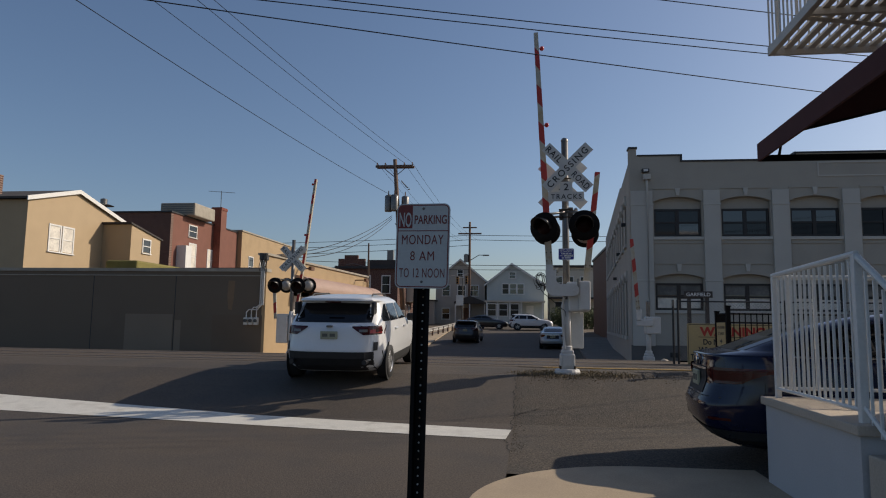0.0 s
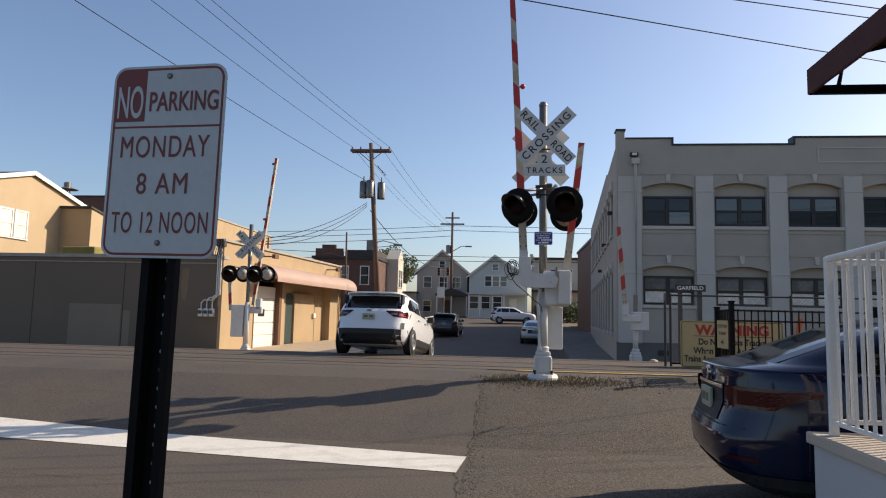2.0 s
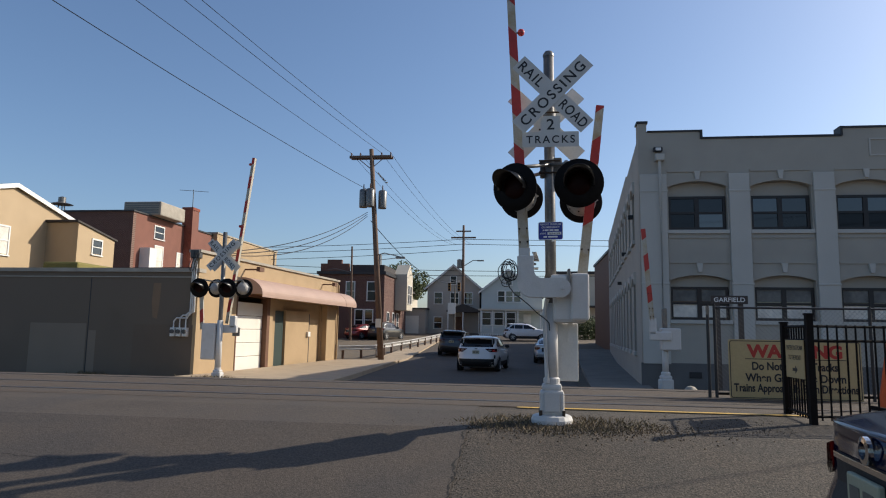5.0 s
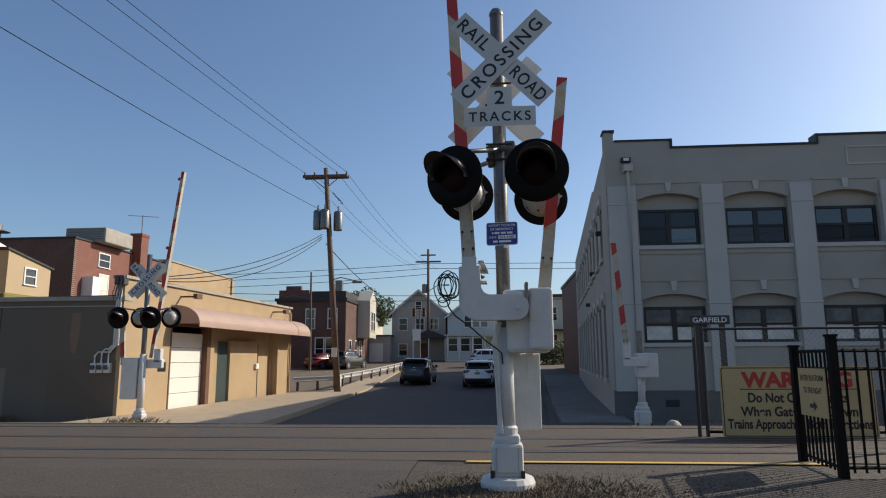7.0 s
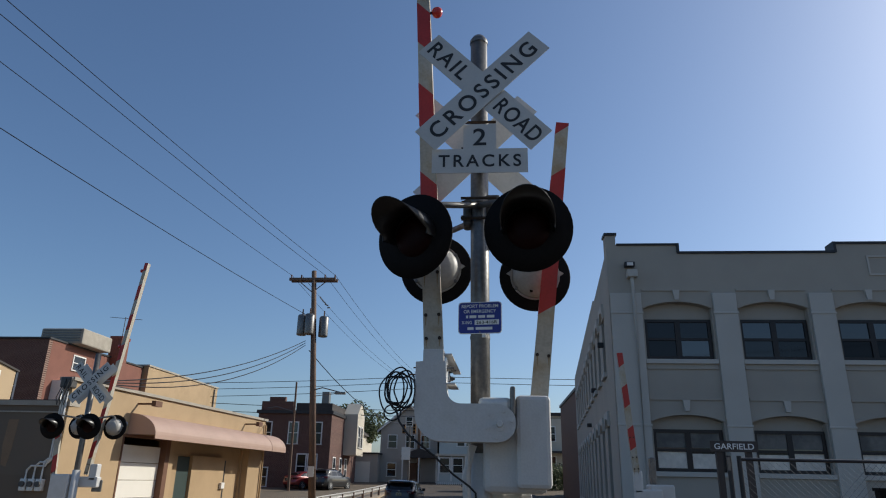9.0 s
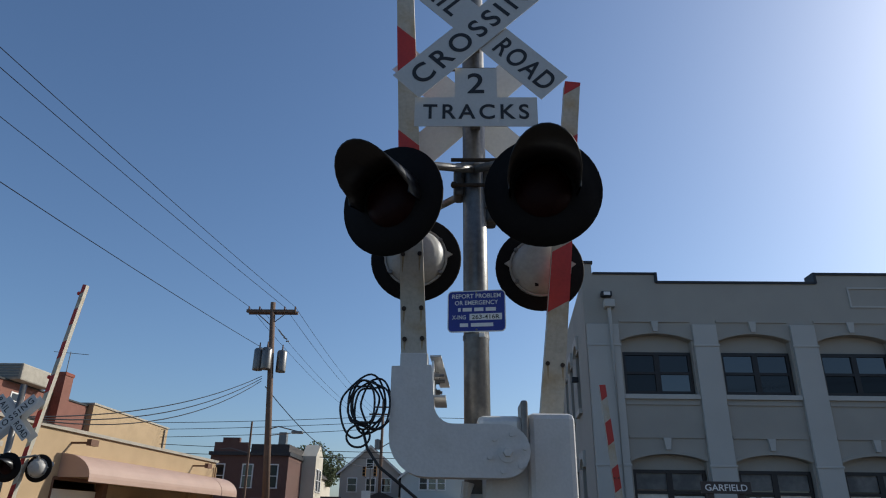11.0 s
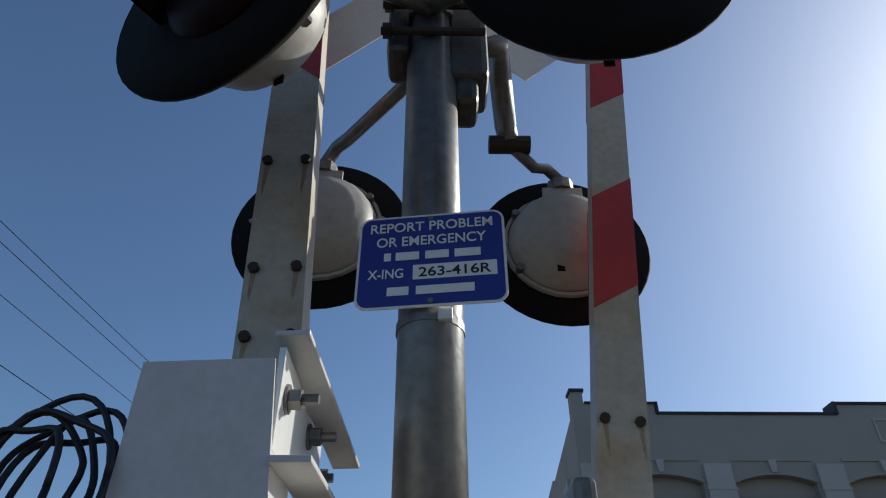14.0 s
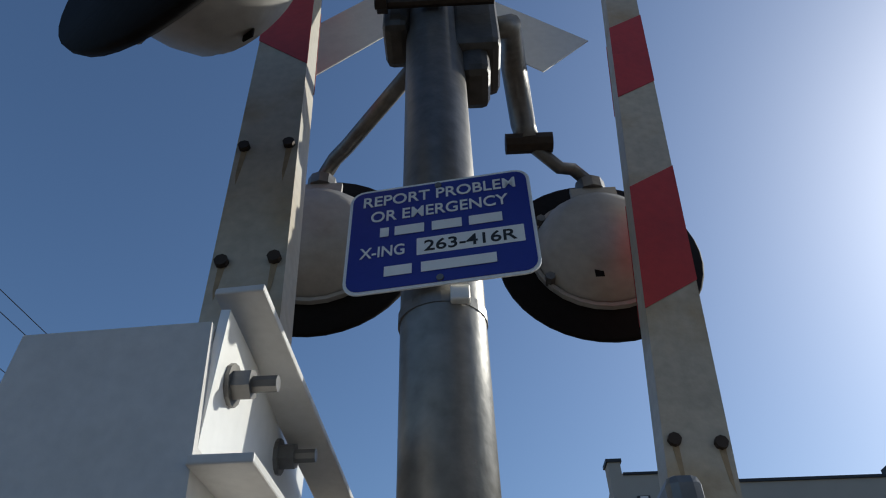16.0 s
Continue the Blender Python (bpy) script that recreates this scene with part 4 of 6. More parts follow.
part("pivot_washer", R((0.178, -0.318, 1.622), (0.178, -0.31, 1.622), 0.045, None, 24), SIGNAL_WHITE, signal)
# The web is painted lighter than its flanges, as the sun strikes it.
part("bracket_web", B((-0.18, -0.3, 1.89, -0.17, 0.1, 2.05)), WEB_SUNLIT, signal, "white steel channel behind the elbow plate")
bm = bmesh.new()
box(bm, (-0.143, -0.08, 2.04), (0.055, 0.46, 0.01), Euler((radians(-8), 0, radians(-5))).to_matrix(), 0.002)
part("bracket_flange", bm, SIGNAL_WHITE, signal, "white folded flange of the channel")
bm = bmesh.new()
box(bm, (-0.14, -0.09, 1.887), (0.06, 0.46, 0.01), Euler((radians(3), 0, 0)).to_matrix(), 0.002)
part("bracket_flange", bm, SIGNAL_WHITE, signal, "white folded flange of the channel")
for y, z, l in ((-0.255, 1.985, 0.05), (-0.05, 2.0, 0.05), (0.06, 1.96, 0.035)):
    part("bracket_bolt", R((-0.17, y, z), (-0.17 + l, y, z), 0.009, None, 8), GALV, signal)
    part("bracket_nut", R((-0.166, y, z), (-0.146, y, z), 0.017, None, 6), GALV, signal)
    part("bracket_washer", R((-0.17, y, z), (-0.165, y, z), 0.023, None, 12), GALV, signal)
part("arm_socket", B((-0.345, -0.15, 1.9, -0.235, 0.14, 2.05), (-0.365, 0.03, 2.05, -0.215, 0.15, 2.17), bevel=0.008), SIGNAL_WHITE, signal, "white socket of the gate arm")
part("shaft_cover", B((0.04, -0.25, 1.71, 0.26, -0.1, 1.8), bevel=0.03), ALU, signal)
part("shaft_end", B((0.25, -0.27, 1.68, 0.283, -0.08, 1.87), bevel=0.01), GALV, signal)
part("counterweight", B((0.11, 0.17, 0.46, 0.4, 0.2, 1.2), bevel=0.012), ALU, signal, "pale counterweight plate")
part("counterweight_arm", B((0.13, 0.14, 0.95, 0.2, 0.17, 1.5), (0.27, 0.14, 0.95, 0.33, 0.17, 1.5)), ALU, signal)
gate_arm("gate_arm", signal, (-0.29, 0.092, 2.1), (-0.563, 0.092, 7.2), 0.14, 0.09, 0.09, True, ((3.05, 1), (4.75, 1)), 1.09, 0.41, -0.125, (0.15, 0.325, 0.653))
gate_arm("pedestrian_gate_arm", signal, (0.477, 0.385, 1.85), (0.738, 0.385, 4.18), 0.13, 0.105, 0.07, True, (), 0.65, 0.395, 0.09, (0.337,))
part("arm_bracket", B((0.4, 0.1, 1.5, 0.52, 0.44, 1.78), bevel=0.02), SIGNAL_WHITE, signal)
coil(signal, (-0.485, -0.28, 1.84), 0.135)
part("cable", T([(-0.5, -0.3, 1.72), (-0.47, -0.32, 1.63), (-0.41, -0.33, 1.55), (-0.33, -0.33, 1.49), (-0.24, -0.3, 1.42), (-0.12, -0.2, 1.31), (-0.02, -0.12, 1.24), (0.02, -0.1, 1.2), (0.03, -0.1, 1.1)], 0.007, 7), CABLE, signal, "black cable")


# signal across the street
MLX, MLY = -10.56, 25.6
sl = empty("crossing_signal", pose(MLX, MLY, ground_at(MLY)), "railroad crossing signal beside the garage with its gate arm raised", "railway signal", "crossing signals")
part("mast", R((0, 0, 0.4), (0, 0, 4.85), 0.068, None, 16), GALV, sl, "", True)
mast_base(sl)
crossbuck("crossbuck", sl, (0.0, -0.14, 4.1), 1)
crossbuck("crossbuck", sl, (0.0, 0.14, 4.1), -1)
for sx in (-0.52, 0.41):
    flasher(sl, (sx, -0.5, 3.0), 1, (0, 0, 3.2))
    flasher(sl, (sx + 0.14, 0.4, 3.05), -1, (0, 0, 3.2))
part("gear_box", B((-0.55, -0.15, 0.75, -0.1, 0.2, 1.9), bevel=0.04), SIGNAL_WHITE, sl)
part("elbow_plate", B((0.0, 0.1, 1.6, 0.5, 0.3, 1.85), (0.25, 0.1, 1.75, 0.45, 0.3, 2.15), bevel=0.03), SIGNAL_WHITE, sl)
part("lower_sleeve", R((0, 0, 0.4), (0, 0, 2.0), 0.1, 0.09, 16), SIGNAL_WHITE, sl, "", True)
part("counterweight", B((0.3, 0.25, 1.5, 0.55, 0.3, 1.78), bevel=0.02), GALV, sl)
gate_arm("gate_arm", sl, (0.1, 0.3, 1.9), (0.73, 0.3, 7.39), 0.1, 0.09, 0.14, True, ((3.2, -1), (5.3, -1)))
gate_arm("pedestrian_gate_arm", sl, (-0.75, 0.3, 1.7), (-0.85, 0.3, 2.9), 0.12, 0.12, 0.07, True, (), 0.2)

# pedestrian gate in front of the warehouse
pg = empty("pedestrian_gate", pose(2.93, 24.2, ground_at(24.2) + 0.02), "white pedestrian gate mechanism with a raised striped arm", "railway signal", "crossing signals")
mast_base(pg)
part("mast", R((0, 0, 0.4), (0, 0, 1.2), 0.07, None, 14), SIGNAL_WHITE, pg, "", True)
part("gear_box", B((-0.1, -0.2, 1.0, 0.32, 0.15, 1.5), bevel=0.03), SIGNAL_WHITE, pg)
part("elbow_plate", B((-0.38, -0.26, 1.22, 0.1, -0.2, 1.42), (-0.38, -0.26, 1.35, -0.22, -0.2, 1.72), bevel=0.025), SIGNAL_WHITE, pg)
part("fitting", B((-0.05, -0.1, 1.5, 0.05, 0.05, 1.95), bevel=0.02), GALV, pg)
gate_arm("gate_arm", pg, (-0.32, -0.24, 1.7), (-0.475, -0.24, 3.75), 0.11, 0.1, 0.07, True, (), 0.35, 0.36)
pg.scale = (1.2, 1.2, 1.2)


# ---- vehicles ----
def lerp_rows(rows, z):
    """The rear end, front end and half-width of a body at the height z."""
    for a, b in zip(rows, rows[1:]):
        if z <= b[0]:
            t = (z - a[0]) / (b[0] - a[0])
            return [u + (v - u) * t for u, v in zip(a[1:], b[1:])]
    return rows[-1][1:]


def ring_point(row, s, p=5.0):
    """A point of the rounded plan of a body: s from 0 (middle of the rear) over 0.5 (middle of the front) to 1."""
    xr, xf, w = row
    a = math.tau * s - math.pi
    c, d = math.cos(a), math.sin(a)
    cx, hl = (xr + xf) / 2, (xf - xr) / 2
    return cx + hl * math.copysign(abs(c) ** (2 / p), c), w * math.copysign(abs(d) ** (2 / p), -d) * -1


def side_y(rows, x, z, p=5.0):
    xr, xf, w = lerp_rows(rows, z)
    u = min(1.0, abs((x - (xr + xf) / 2) / ((xf - xr) / 2)))
    return w * max(0.0, 1 - u ** p) ** (1 / p)


def rear_x(rows, y, z, p=5.0, front=False):
    xr, xf, w = lerp_rows(rows, z)
    u = min(0.999, abs(y) / w)
    h = (xf - xr) / 2 * (1 - u ** p) ** (1 / p)
    return (xr + xf) / 2 + (h if front else -h)


def patch_side(rows, poly, side_, off=0.006, n=6):
    """A panel on the side of a body, bounded by the lines through poly: (x, z low, z high) columns."""
    bm = bmesh.new()
    cols = []
    for x, z0, z1 in poly:
        cols.append([bm.verts.new((x, side_ * (side_y(rows, x, z0 + (z1 - z0) * k / n) + off), z0 + (z1 - z0) * k / n)) for k in range(n + 1)])
    for u, v in zip(cols, cols[1:]):
        for k in range(n):
            bm.faces.new((u[k], v[k], v[k + 1], u[k + 1]) if side_ < 0 else (u[k], u[k + 1], v[k + 1], v[k]))
    return bm


def patch_rear(rows, poly, off=0.006, n=6, front=False):
    """A panel on the rear (or front) of a body: (y, z low, z high) columns."""
    bm = bmesh.new()
    cols = []
    for y, z0, z1 in poly:
        cols.append([bm.verts.new((rear_x(rows, y, z0 + (z1 - z0) * k / n, front=front) + (off if front else -off), y, z0 + (z1 - z0) * k / n)) for k in range(n + 1)])
    for u, v in zip(cols, cols[1:]):
        for k in range(n):
            bm.faces.new((u[k], u[k + 1], v[k + 1], v[k]))
    bmesh.ops.recalc_face_normals(bm, faces=bm.faces)
    return bm


def spread(a, b, n):
    return [a + (b - a) * k / n for k in range(n + 1)]


def wheel(parent, x, y, r, w, side_):
    hub = part("wheel", S(Matrix.Translation((x, y, r)) @ pose(0, 0, 0, 90), [(r * 0.62, -w / 2), (r * 0.93, -w / 2), (r, -w * 0.35), (r, w * 0.35), (r * 0.93, w / 2), (r * 0.62, w / 2)], 28), RUBBER, parent, "black tyre", True)
    m = Matrix.Translation((x, y + side_ * w * 0.42, r)) @ pose(0, 0, 0, 90 if side_ < 0 else -90)
    part("rim", S(m, [(r * 0.66, 0.012), (r * 0.62, 0.02), (r * 0.58, 0.0), (r * 0.56, -0.06), (0.0, -0.06)], 28), ALLOY, hub)
    for k in range(5):
        a = math.tau * k / 5
        sp = bmesh.new()
        prism(sp, [(-0.045, 0.03), (0.045, 0.03), (0.028, r * 0.6), (-0.028, r * 0.6)], m @ Matrix.Rotation(a, 4, "Z") @ Matrix.Translation((0, 0, -0.03)), 0.035)
        part("spoke", sp, ALLOY, hub)
    return hub


def car(name, m, label, category, rows, paint, wheels, r, suv=True, group="", detail=2):
    """A car whose rear stands at its origin and which heads along its x axis."""
    top = empty(name, m, label, category, group)
    dense = []
    zs = []
    for a, b in zip(rows, rows[1:]):
        zs += [a[0] + (b[0] - a[0]) * k / 3 for k in range(3)]
    zs.append(rows[-1][0])
    bm = bmesh.new()
    N = 56
    rings = []
    for z in zs:
        row = lerp_rows(rows, z)
        rings.append([bm.verts.new((*ring_point(row, k / N), z)) for k in range(N)])
    for u, v in zip(rings, rings[1:]):
        for k in range(N):
            bm.faces.new((u[k], u[(k + 1) % N], v[(k + 1) % N], v[k]))
    bm.faces.new(rings[0])
    bm.faces.new(rings[-1])
    bmesh.ops.recalc_face_normals(bm, faces=bm.faces)
    part("body", bm, paint, top, "", True)
    W = max(q[3] for q in rows)
    for wx in wheels:
        for s in (-1, 1):
            y = s * (side_y(rows, wx, r) - 0.11)
            arch_ = S(Matrix.Translation((wx, s * (side_y(rows, wx, 0.5) + 0.004), r + 0.01)) @ pose(0, 0, 0, 90), [(0, -0.004), (r + 0.06, -0.004), (r + 0.06, 0.004), (0, 0.004)], 30)
            part("wheel_arch", arch_, TRIM, top)
            wheel(top, wx, s * (side_y(rows, wx, 0.5) - 0.085), r, 0.22, s)
    return top


SUV_ROWS = [(0.2, 0.3, 4.35, 0.86), (0.3, 0.12, 4.45, 0.93), (0.45, 0.02, 4.56, 0.97), (0.62, 0.0, 4.58, 0.99), (0.8, 0.05, 4.56, 0.99), (0.95, 0.07, 4.45, 0.98), (1.06, 0.1, 4.05, 0.96), (1.13, 0.18, 3.35, 0.94), (1.3, 0.36, 3.08, 0.89), (1.45, 0.5, 2.8, 0.84), (1.54, 0.56, 2.6, 0.81), (1.565, 0.34, 2.5, 0.79), (1.61, 0.36, 2.3, 0.74), (1.65, 0.6, 2.0, 0.62), (1.675, 0.9, 1.8, 0.42), (1.685, 1.1, 1.6, 0.25)]


def suv(name, m, label, paint, gleam=False, dark_trim=True):
    t = car(name, m, label, "car", SUV_ROWS, paint, (0.92, 3.62), 0.345)
    R_ = SUV_ROWS
    part("rear_window", patch_rear(R_, [(y, 1.15, 1.53 - 0.03 * abs(y)) for y in spread(-0.74, 0.74, 12)], 0.008), CARGLASS, t, "dark tinted rear window")
    for s in (-1, 1):
        part("spoiler_fin", B((0.36, s * 0.74 - 0.03, 1.3, 0.62, s * 0.74 + 0.03, 1.54), bevel=0.02), TRIM, t)
    part("bumper", patch_rear(R_, [(y, 0.22, 0.6) for y in spread(-0.92, 0.92, 14)], 0.02), TRIM, t, "black lower bumper")
    part("skid_plate", patch_rear(R_, [(y, 0.34, 0.45) for y in spread(-0.66, 0.66, 10)], 0.03), COPING, t)
    for s in (-1, 1):
        lens = patch_rear(R_, [(s * y, 1.06 - 0.14 * min(1, (y - 0.42) / 0.2), 1.085) for y in spread(0.42, 0.93, 10)], 0.012)
        lens = part("tail_lamp", lens, TAIL, t, "dark red tail lamp")
        part("lamp_segment", patch_rear(R_, [(s * y, 0.95, 1.02) for y in spread(0.74, 0.9, 4)], 0.016), TAIL_SUNLIT if gleam and s < 0 else TAIL, lens)
        part("reverse_lamp", patch_rear(R_, [(s * y, 0.975, 1.025) for y in spread(0.55, 0.7, 3)], 0.016), GALV, lens)
        ps = [(x, 0.97, 1.1 - 0.1 * (x - 0.12)) for x in spread(0.16, 0.5, 5)]
        part("tail_lamp", patch_side(R_, ps, s, 0.01), TAIL, t)
        part("exhaust", R((-0.035, s * 0.68, 0.41), (0.2, s * 0.68, 0.41), 0.045, None, 14), COPING, t)
        part("reflector", patch_rear(R_, [(s * y, 0.62, 0.78) for y in spread(0.8, 0.86, 2)], 0.02), TRIM, t)
        # side windows, sill trim, handles, mirror, roof rail
        part("rear_quarter_window", patch_side(R_, [(x, 1.16, min(1.5, 1.2 + (x - 0.55) * 0.75)) for x in spread(0.62, 1.05, 5)], s), CARGLASS, t)
        part("rear_side_window", patch_side(R_, [(x, 1.15, 1.5) for x in spread(1.1, 1.85, 5)], s), CARGLASS, t)
        part("front_side_window", patch_side(R_, [(x, 1.15, min(1.5, 1.5 - max(0, x - 2.35) * 0.55)) for x in spread(1.93, 2.85, 8)], s), CARGLASS, t)
        part("sill_trim", patch_side(R_, [(x, 0.22, 0.46) for x in spread(1.3, 3.25, 8)], s, 0.012), TRIM, t)
        for x in (1.35, 2.25):
            y = s * (side_y(R_, x, 0.98) + 0.02)
            part("door_handle", B((x, y - 0.02, 0.96, x + 0.2, y + 0.02, 1.0), bevel=0.012), paint, t)
        y = s * (side_y(R_, 2.95, 1.12) + 0.12)
        part("mirror", B((2.8, y - 0.1, 1.07, 2.98, y + 0.08, 1.24), bevel=0.04), TRIM if dark_trim else paint, t)
        part("roof_rail", T([(0.85, s * 0.6, 1.63), (1.0, s * 0.6, 1.69), (2.0, s * 0.6, 1.69), (2.2, s * 0.6, 1.64)], 0.018, 6), TRIM, t)
    part("windscreen", patch_rear(R_, [(y, 1.18, 1.5) for y in spread(-0.66, 0.66, 8)], 0.008, front=True), CARGLASS, t)
    pl = part("number_plate", B((0.02, -0.16, 0.84, 0.055, 0.16, 0.99), bevel=0.008), PLATE, t)
    for a, b in ((-0.12, -0.02), (0.02, 0.12)):
        part("print_bar", B((0.016, a, 0.885, 0.02, b, 0.945)), BARS, pl)
    part("badge", B((0.055, -0.06, 1.06, 0.1, 0.06, 1.1), bevel=0.012), CHROME if not gleam else GALV, t)
    part("brake_lamp", B((0.28, -0.15, 1.535, 0.31, 0.15, 1.555)), TAIL, t)
    return t


SEDAN_ROWS = [(0.2, 0.35, 4.45, 0.76), (0.28, 0.16, 4.55, 0.85), (0.42, 0.02, 4.63, 0.89), (0.58, 0.0, 4.64, 0.905), (0.68, 0.05, 4.6, 0.91), (0.8, 0.1, 4.45, 0.905), (0.92, 0.1, 4.1, 0.89), (1.0, 0.11, 3.5, 0.86), (1.05, 0.1, 3.3, 0.83), (1.075, 0.22, 3.25, 0.81), (1.1, 0.38, 3.2, 0.79), (1.22, 0.7, 2.95, 0.74), (1.34, 1.05, 2.7, 0.68), (1.42, 1.4, 2.45, 0.6), (1.465, 1.75, 2.2, 0.42), (1.475, 1.9, 2.1, 0.25)]


def sedan(name, m, label, paint):
    t = car(name, m, label, "car", SEDAN_ROWS, paint, (0.98, 3.68), 0.325)
    R_ = SEDAN_ROWS
    part("rear_window", patch_rear(R_, [(y, 1.1, 1.37) for y in spread(-0.58, 0.58, 10)], 0.008), CARGLASS, t, "sloping rear window")
    part("windscreen", patch_rear(R_, [(y, 1.1, 1.37) for y in spread(-0.58, 0.58, 8)], 0.008, front=True), CARGLASS, t)
    part("bumper_valance", patch_rear(R_, [(y, 0.22, 0.36) for y in spread(-0.76, 0.76, 12)], 0.012), TRIM, t)
    part("plate_recess", patch_rear(R_, [(y, 0.68, 0.93) for y in spread(-0.4, 0.4, 6)], 0.006), TRIM, t)
    part("chrome_strip", patch_rear(R_, [(y, 0.9, 0.925) for y in spread(-0.42, 0.42, 6)], 0.014), CHROME, t)
    part("bumper_seam", patch_rear(R_, [(y, 0.655, 0.665) for y in spread(-0.84, 0.84, 12)], 0.004), TRIM, t)
    for s in (-1, 1):
        part("tail_lamp", patch_rear(R_, [(s * y, 0.79 + 0.08 * max(0, (0.62 - y) / 0.12) + 0.14 * max(0, (y - 0.79) / 0.085), 0.935) for y in spread(0.5, 0.873, 14)], 0.03), TAIL, t, "red tail lamp wrapped round the corner")
        part("reflector", patch_rear(R_, [(s * y, 0.45, 0.475) for y in spread(0.6, 0.76, 4)], 0.012), TAIL, t)
        part("bumper_corner", patch_side(R_, [(x, 0.24, 0.36) for x in spread(0.2, 0.6, 4)], s, 0.01), TRIM, t)
        part("door_seam", patch_side(R_, [(x, 0.34, 1.04) for x in (1.86, 1.868)], s, 0.003), TRIM, t)
        part("bumper_joint", patch_side(R_, [(x + 0.0, 0.4, 0.8) for x in (0.56, 0.568)], s, 0.003), TRIM, t)
        part("rear_side_window", patch_side(R_, [(x, 1.07, min(1.36, 1.09 + (x - 0.75) * 0.42)) for x in spread(0.85, 1.75, 8)], s), CARGLASS, t)
        part("front_side_window", patch_side(R_, [(x, 1.07, min(1.36, 1.36 - max(0, x - 2.2) * 0.34)) for x in spread(1.83, 2.95, 8)], s), CARGLASS, t)
        part("window_trim", patch_side(R_, [(x, 1.045, 1.062) for x in spread(0.8, 3.0, 10)], s, 0.009), CHROME, t)
        y = s * (side_y(R_, 2.85, 1.05) + 0.1)
        part("mirror", B((2.75, y - 0.09, 1.02, 2.92, y + 0.07, 1.15), bevel=0.035), paint, t)
        for x in (1.3, 2.3):
            yy = s * (side_y(R_, x, 0.9) + 0.018)
            part("door_handle", B((x, yy - 0.018, 0.89, x + 0.19, yy + 0.018, 0.925), bevel=0.01), paint, t)
    pl = part("number_plate", B((0.055, -0.16, 0.73, 0.085, 0.16, 0.88), bevel=0.008), PLATE, t)
    for a, b in ((-0.12, -0.02), (0.02, 0.12)):
        part("print_bar", B((0.051, a, 0.775, 0.055, b, 0.835)), BARS, pl)
    part("badge", S(Matrix.Translation((0.09, 0, 0.985)) @ pose(0, 0, 0, 0, -90), [(0.055, 0), (0.055, 0.02), (0.035, 0.025), (0.035, 0.0)], 20), CHROME, t)
    return t


driving = suv("white_suv", pose(-5.4, 14.6, 0.62, 0, 0, 88), "white compact SUV driving over the railway crossing", CARWHITE, True)
driving.scale = (1, 1, 0.955)
crossing_car = sedan("black_sedan", pose(-8, 72, ground_at(72), 0, 0, 0), "black sedan passing along the cross street", CARBLACK)
sedan("navy_sedan", pose(0.74, 8.66, 0.0, 0, 0, -4), "dark navy sedan parked on the apron beside the porch", CARNAVY).scale = (1.1, 1.1, 1.18)
suv("black_suv", pose(-5.9, 49.3, ground_at(50.5), 1.2, 0, 88), "black SUV parked along the kerb", CARBLACK)
sedan("pale_sedan", pose(0.35, 44.6, ground_at(46), 0, 0, 86), "pale blue-grey sedan parked beside the warehouse", CARGREY)
suv("white_parked_suv", pose(-3.3, 70.5, ground_at(70.5), 0, 0, 2), "white SUV parked across the far side street", CARWHITE)
sedan("blue_parked_car", pose(6.1, 69.5, ground_at(69), 0, 0, 10), "dark blue car parked beyond the warehouse", CARNAVY)
sedan("red_parked_car", pose(-18.2, 68.5, ground_at(68), 0, 0, 60), "dark red car parked by the brick building", CARRED)
suv("dark_parked_suv", pose(-15.6, 68, ground_at(68), 0, 0, 70), "black SUV parked by the brick building", CARBLACK)


# ---- no-parking sign on its punched post ----
np_ = empty("no_parking_sign", pose(-1.845, 3.785, 0.0, 0, 0.8, -6), "white no parking sign with red lettering on a black punched post", "sign")
post = bmesh.new()
box(post, (0, 0.045, 0.9), (0.055, 0.006, 1.85))
for s in (-1, 1):
    box(post, (s * 0.0275, 0.025, 0.9), (0.006, 0.045, 1.85))
    box(post, (s * 0.036, 0.004, 0.9), (0.022, 0.005, 1.85))
pst = part("post", post, BLACK, np_, "black punched steel post")
for k in range(38):
    part("hole", R((0, 0.0405, 0.12 + 0.045 * k), (0, 0.0425, 0.12 + 0.045 * k), 0.0055, None, 8), SIGNWHITE if k % 5 else RUST, pst)
pl = part("plate", K(rounded(0.315, 0.485, 0.035), Matrix.Translation((0, -0.006, 1.985)) @ UP, 0.003), SIGNWHITE, np_, "white aluminium plate")
N_ = lambda x, z, d=0.0: Matrix.Translation((x, -0.0092 - d, 1.985 + z)) @ UP


def frame_strip(w, h, r, t, m, material, parent, name):
    a, b = rounded(w, h, r), rounded(w - 2 * t, h - 2 * t, max(0.001, r - t))
    bm = bmesh.new()
    va, vb = [bm.verts.new(m @ Vector((x, y, 0))) for x, y in a], [bm.verts.new(m @ Vector((x, y, 0))) for x, y in b]
    for i in range(len(a)):
        j = (i + 1) % len(a)
        bm.faces.new((va[i], va[j], vb[j], vb[i]))
    bmesh.ops.recalc_face_normals(bm, faces=bm.faces)
    return part(name, bm, material, parent)


frame_strip(0.303, 0.473, 0.03, 0.006, N_(0, 0), SIGNRED, pl, "border")
part("red_field", K([(-0.148, 0.1), (-0.063, 0.1), (-0.063, 0.233), (-0.135, 0.233), (-0.148, 0.22)], N_(0, 0), 0.0004), SIGNRED, pl)
part("rule", K([(-0.148, 0.083), (0.148, 0.083), (0.148, 0.088), (-0.148, 0.088)], N_(0, 0), 0.0004), SIGNRED, pl)
